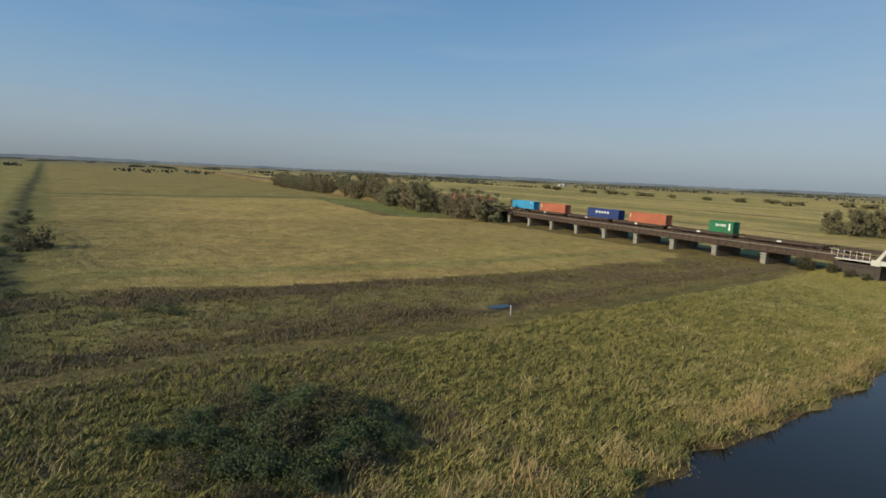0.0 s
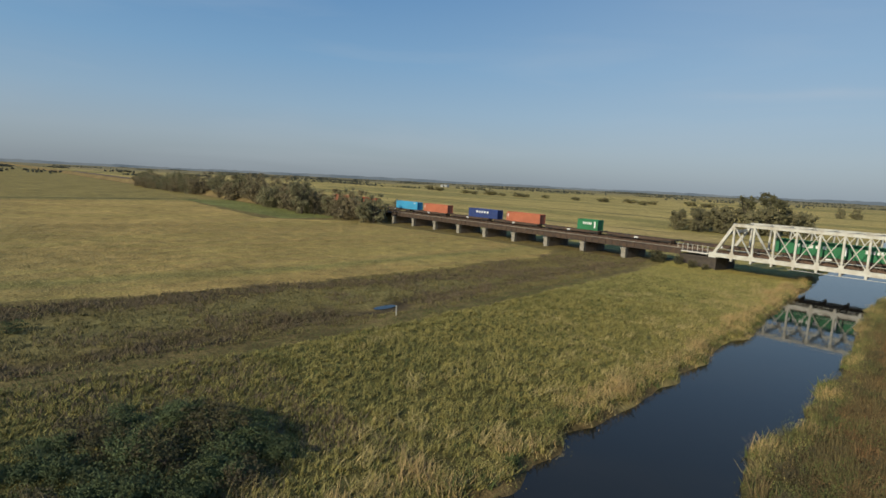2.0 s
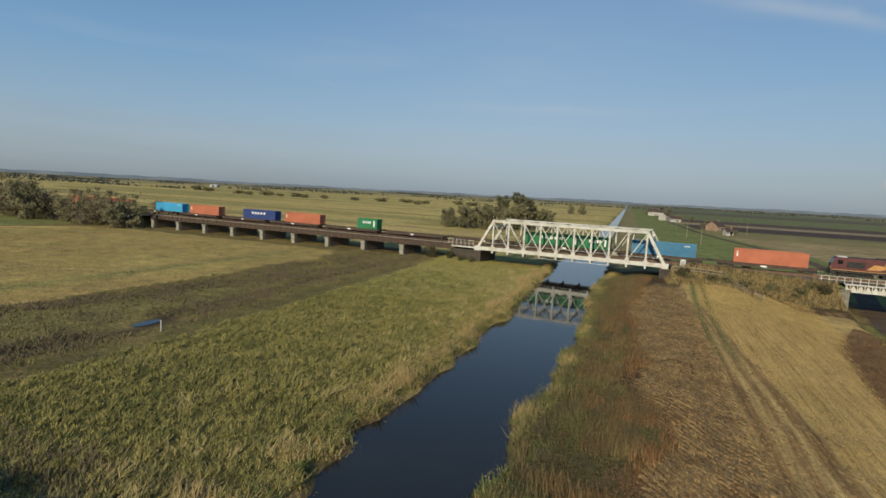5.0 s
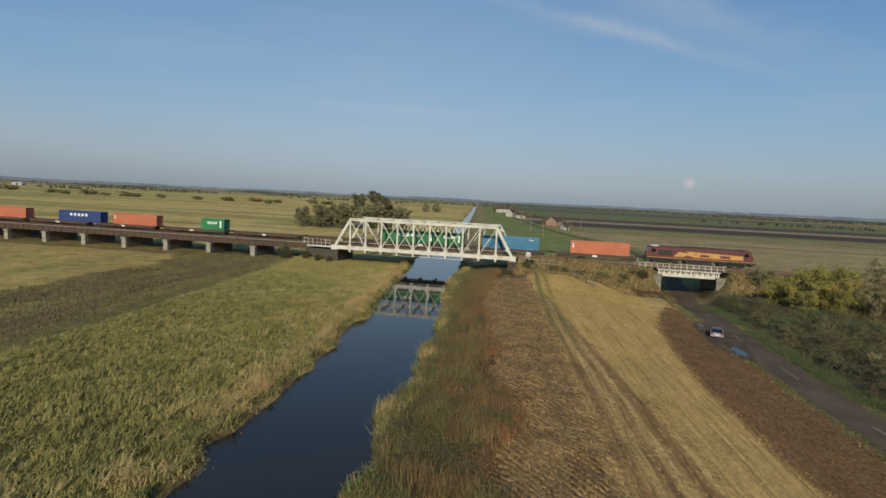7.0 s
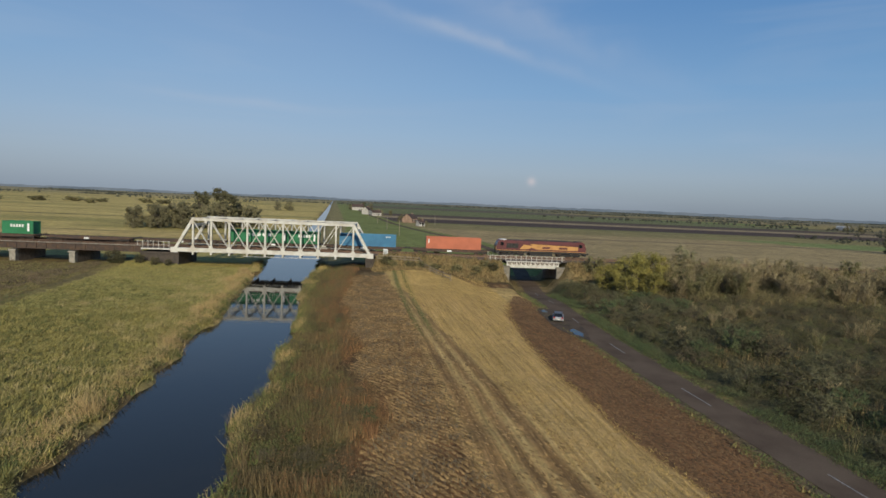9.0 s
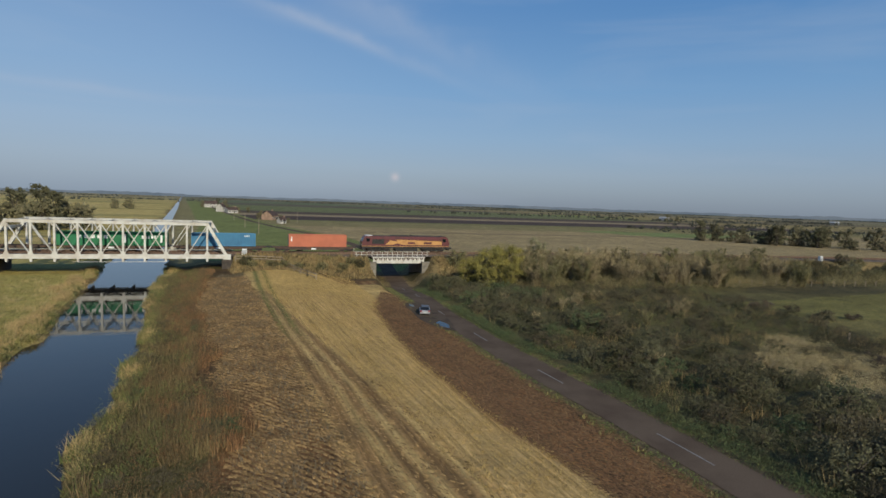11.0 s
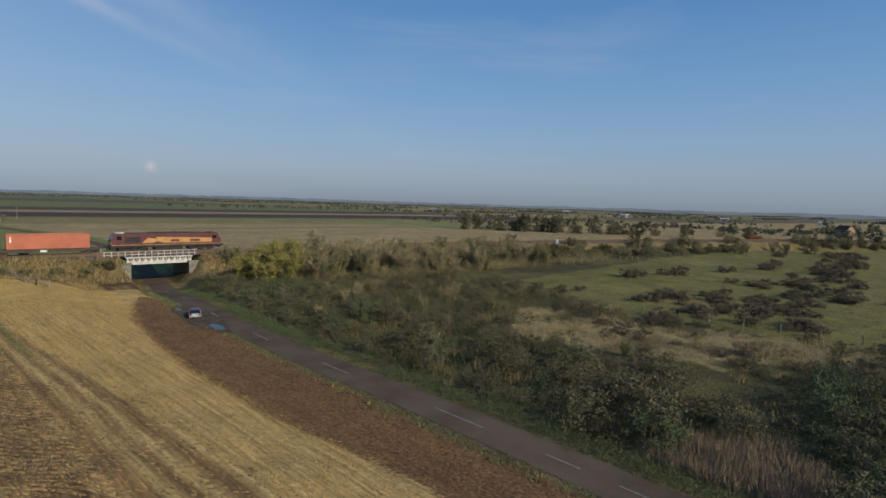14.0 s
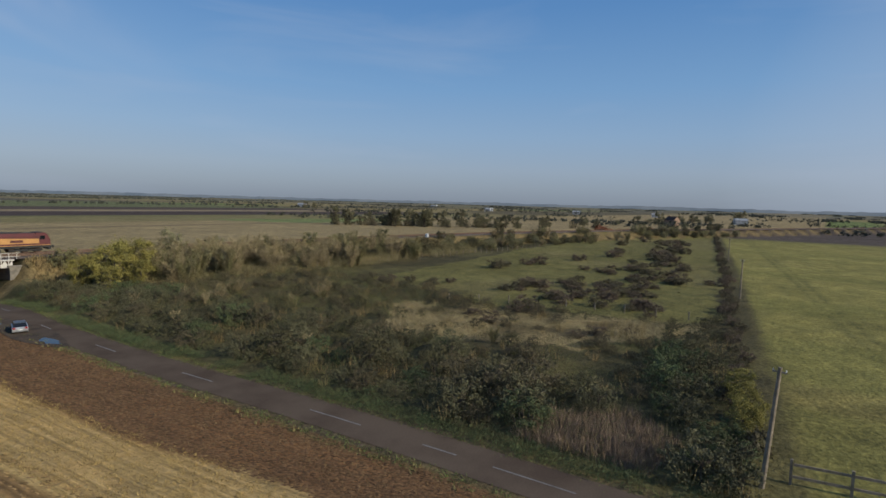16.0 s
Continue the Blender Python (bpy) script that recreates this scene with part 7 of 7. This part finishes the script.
tufts("young_crop", "short green crop in the field beyond the hedge", GRASS_ROUGH, scatter(24, 16000, 36, 130, -45, 14, lambda x, y: y < along(x, HEDGE_LINE) - 3), 4, 0.08, 0.04, 0.5, 0.9, 34)


# ---- poles, fences, farm buildings ----
def build_pole(x, y, h=7.0, lean=(0.0, 0.0)):
    z = float(ground_z(x, y))
    t = thing("utility_pole", "weathered timber utility pole at the field edge", "pole", pose(x, y, z, lean[0], lean[1], 0), "poles")
    part("post", Build().tube((0, 0, -0.3), (0, 0, h), 0.15, 0.1, 10), TIMBER, t)
    part("crossarm", Build().box(-0.04, -0.35, h - 0.3, 0.04, 0.35, h - 0.22), TIMBER, t)
    for y0 in (-0.3, 0.3):
        part("insulator", Build().tube((0, y0, h - 0.22), (0, y0, h - 0.1), 0.035, 0.025, 8), WHITE_MARK, t)
    return t


first_pole = build_pole(34.0, 0.7, 6.9, (3.4, 2.2))
for x, y in ((105.7, 8.0), (180, 17.5), (-11.8, 366), (-4.1, 286), (2, 230), (26.7, 362), (-22, 450)):
    copy_thing(first_pole, pose(x, y, float(ground_z(x, y))))


def build_fence(name, label, pts, step_m, h, rails):
    t = thing(name, label, "fence")
    for (x0, y0), (x1, y1) in zip(pts, pts[1:]):
        n = max(1, int(math.hypot(x1 - x0, y1 - y0) / step_m))
        tops = []
        for k in range(n + 1):
            x, y = x0 + (x1 - x0) * k / n, y0 + (y1 - y0) * k / n
            z = float(ground_z(x, y))
            tops.append((x, y, z))
            part("post", Build().box(x - 0.07, y - 0.07, z - 0.2, x + 0.07, y + 0.07, z + h, 0.02), TIMBER, t)
        for a, b in zip(tops, tops[1:]):
            for r in rails:
                part("rail", Build().beam((a[0], a[1] - 0.09, a[2] + r), (b[0], b[1] - 0.09, b[2] + r), 0.06, 0.15), TIMBER, t)


build_fence("bank_fence", "weathered post and rail fence down the railway bank", [(-3.2, 110.2), (5.3, 109.6), (9.3, 99), (10.6, 96.4)], 2.4, 1.15, (0.5, 1.0))
build_fence("yard_fence", "dark timber fence at the edge of the crop field", [(35.4, -0.6), (36.5, -9), (38, -18)], 2.2, 1.5, (0.5, 1.2))
build_fence("meadow_fence", "thin timber post fence along the meadow", [(70, 45), (77, 33), (80, 12)], 4.0, 1.2, ())
build_fence("foot_fence", "low timber post fence at the foot of the bank", [(66, 92), (120, 84), (180, 78)], 3.0, 1.25, ())


def build_marker(x, y):
    t = thing("marker_post", "slim pale marker post beside the ditch", "post", pose(x, y, float(ground_z(x, y))))
    part("stake", Build().box(-0.045, -0.045, -0.2, 0.045, 0.045, 1.15, 0.02), WHITE_STEEL, t)


build_marker(-47.4, 36.0)


def build_house(x, y, w, d, h, roof, turn, wall, label):
    t = thing("house", label, "house", pose(x, y, float(ground_z(x, y)), 0, 0, turn), "farm houses")
    part("wall", Build().box(-w / 2, -d / 2, -0.3, w / 2, d / 2, h).add([(-w / 2, -d / 2, h), (-w / 2, d / 2, h), (-w / 2, 0, h + roof), (w / 2, -d / 2, h), (w / 2, d / 2, h), (w / 2, 0, h + roof)], [(0, 1, 2), (4, 3, 5)]), wall, t)
    r = part("roof", Build().add([(-w / 2 - 0.3, -d / 2 - 0.4, h - 0.2), (w / 2 + 0.3, -d / 2 - 0.4, h - 0.2), (w / 2 + 0.3, 0, h + roof + 0.15), (-w / 2 - 0.3, 0, h + roof + 0.15), (-w / 2 - 0.3, d / 2 + 0.4, h - 0.2), (w / 2 + 0.3, d / 2 + 0.4, h - 0.2)], [(0, 1, 2, 3), (3, 2, 5, 4)]), ROOF, t)
    part("chimney", Build().box(w * 0.3, -0.4, h + roof - 0.8, w * 0.3 + 0.7, 0.4, h + roof + 1.0), HOUSE_BRICK, r)
    for fx in (-0.3, 0.0, 0.3):
        for z in ((1.0, 3.6) if h > 4 else (1.0,)):
            win = part("window", Build().box(fx * w - 0.55, -d / 2 - 0.04, z, fx * w + 0.55, -d / 2 + 0.02, z + 1.2), WHITE_MARK, t)
            part("pane", Build().box(fx * w - 0.45, -d / 2 - 0.06, z + 0.1, fx * w + 0.45, -d / 2 - 0.04, z + 1.1), GLASS, win)
    part("door", Build().box(0.15 * w - 0.45, -d / 2 - 0.05, 0, 0.15 * w + 0.45, -d / 2 + 0.02, 2.05), BLACK, t)


build_house(-53, 764, 15, 8, 4.8, 3.6, 4, HOUSE_WALL, "white rendered farmhouse with a brown tiled roof")
build_house(-30, 566, 8, 7, 4.6, 3.2, 70, HOUSE_WALL, "pale gabled cottage beside the river road")
build_house(-19, 530, 9, 6, 3.0, 2.4, 20, HOUSE_WALL, "low pale outbuilding beside the river road")
build_house(10.6, 391, 9, 8, 3.2, 3.0, 60, HOUSE_BRICK, "brick bungalow with a dark roof")
build_house(15.8, 338, 4, 4, 2.4, 1.5, 30, HOUSE_WALL, "small pale shed in a garden")
build_house(520, 98, 10, 8, 4.8, 3.2, 60, HOUSE_BRICK, "brick house among trees beyond the meadow")
for x, y, w in ((690, 776, 14), (945, 522, 26), (922, 333, 16), (928, 201, 18), (654, 55, 12), (1300, 900, 26), (-1100, 980, 20)):
    t = thing("barn", "distant pale sheet metal barn on the plain", "barn", pose(x, y, float(ground_z(x, y)), 0, 0, 15), "distant barns")
    part("wall", Build().box(-w / 2, -6, -0.3, w / 2, 6, 4.5), SHED, t)
    part("roof", Build().prism([(-w / 2 - 0.3, 4.5), (w / 2 + 0.3, 4.5), (w / 2 - 2, 6.5), (-w / 2 + 2, 6.5)], -6.3, 6.3), SHED, t)
    part("door", Build().box(-2.5, -6.06, 0, 2.5, -5.98, 4), BLACK, t)


def build_signal(x):
    y = float(rail_y(x)) - 5.0
    t = thing("lineside_box", "small white lineside cabinet beside the track", "cabinet", pose(x, y, float(ground_z(x, y)) - 0.05))
    part("body", Build().box(-0.45, -0.35, 0, 0.45, 0.35, 1.25, 0.06), WHITE_MARK, t)
    part("door", Build().box(-0.38, -0.37, 0.12, 0.38, -0.35, 1.1), SHED, t)


for x in (-1.6, 147.0):
    build_signal(x)
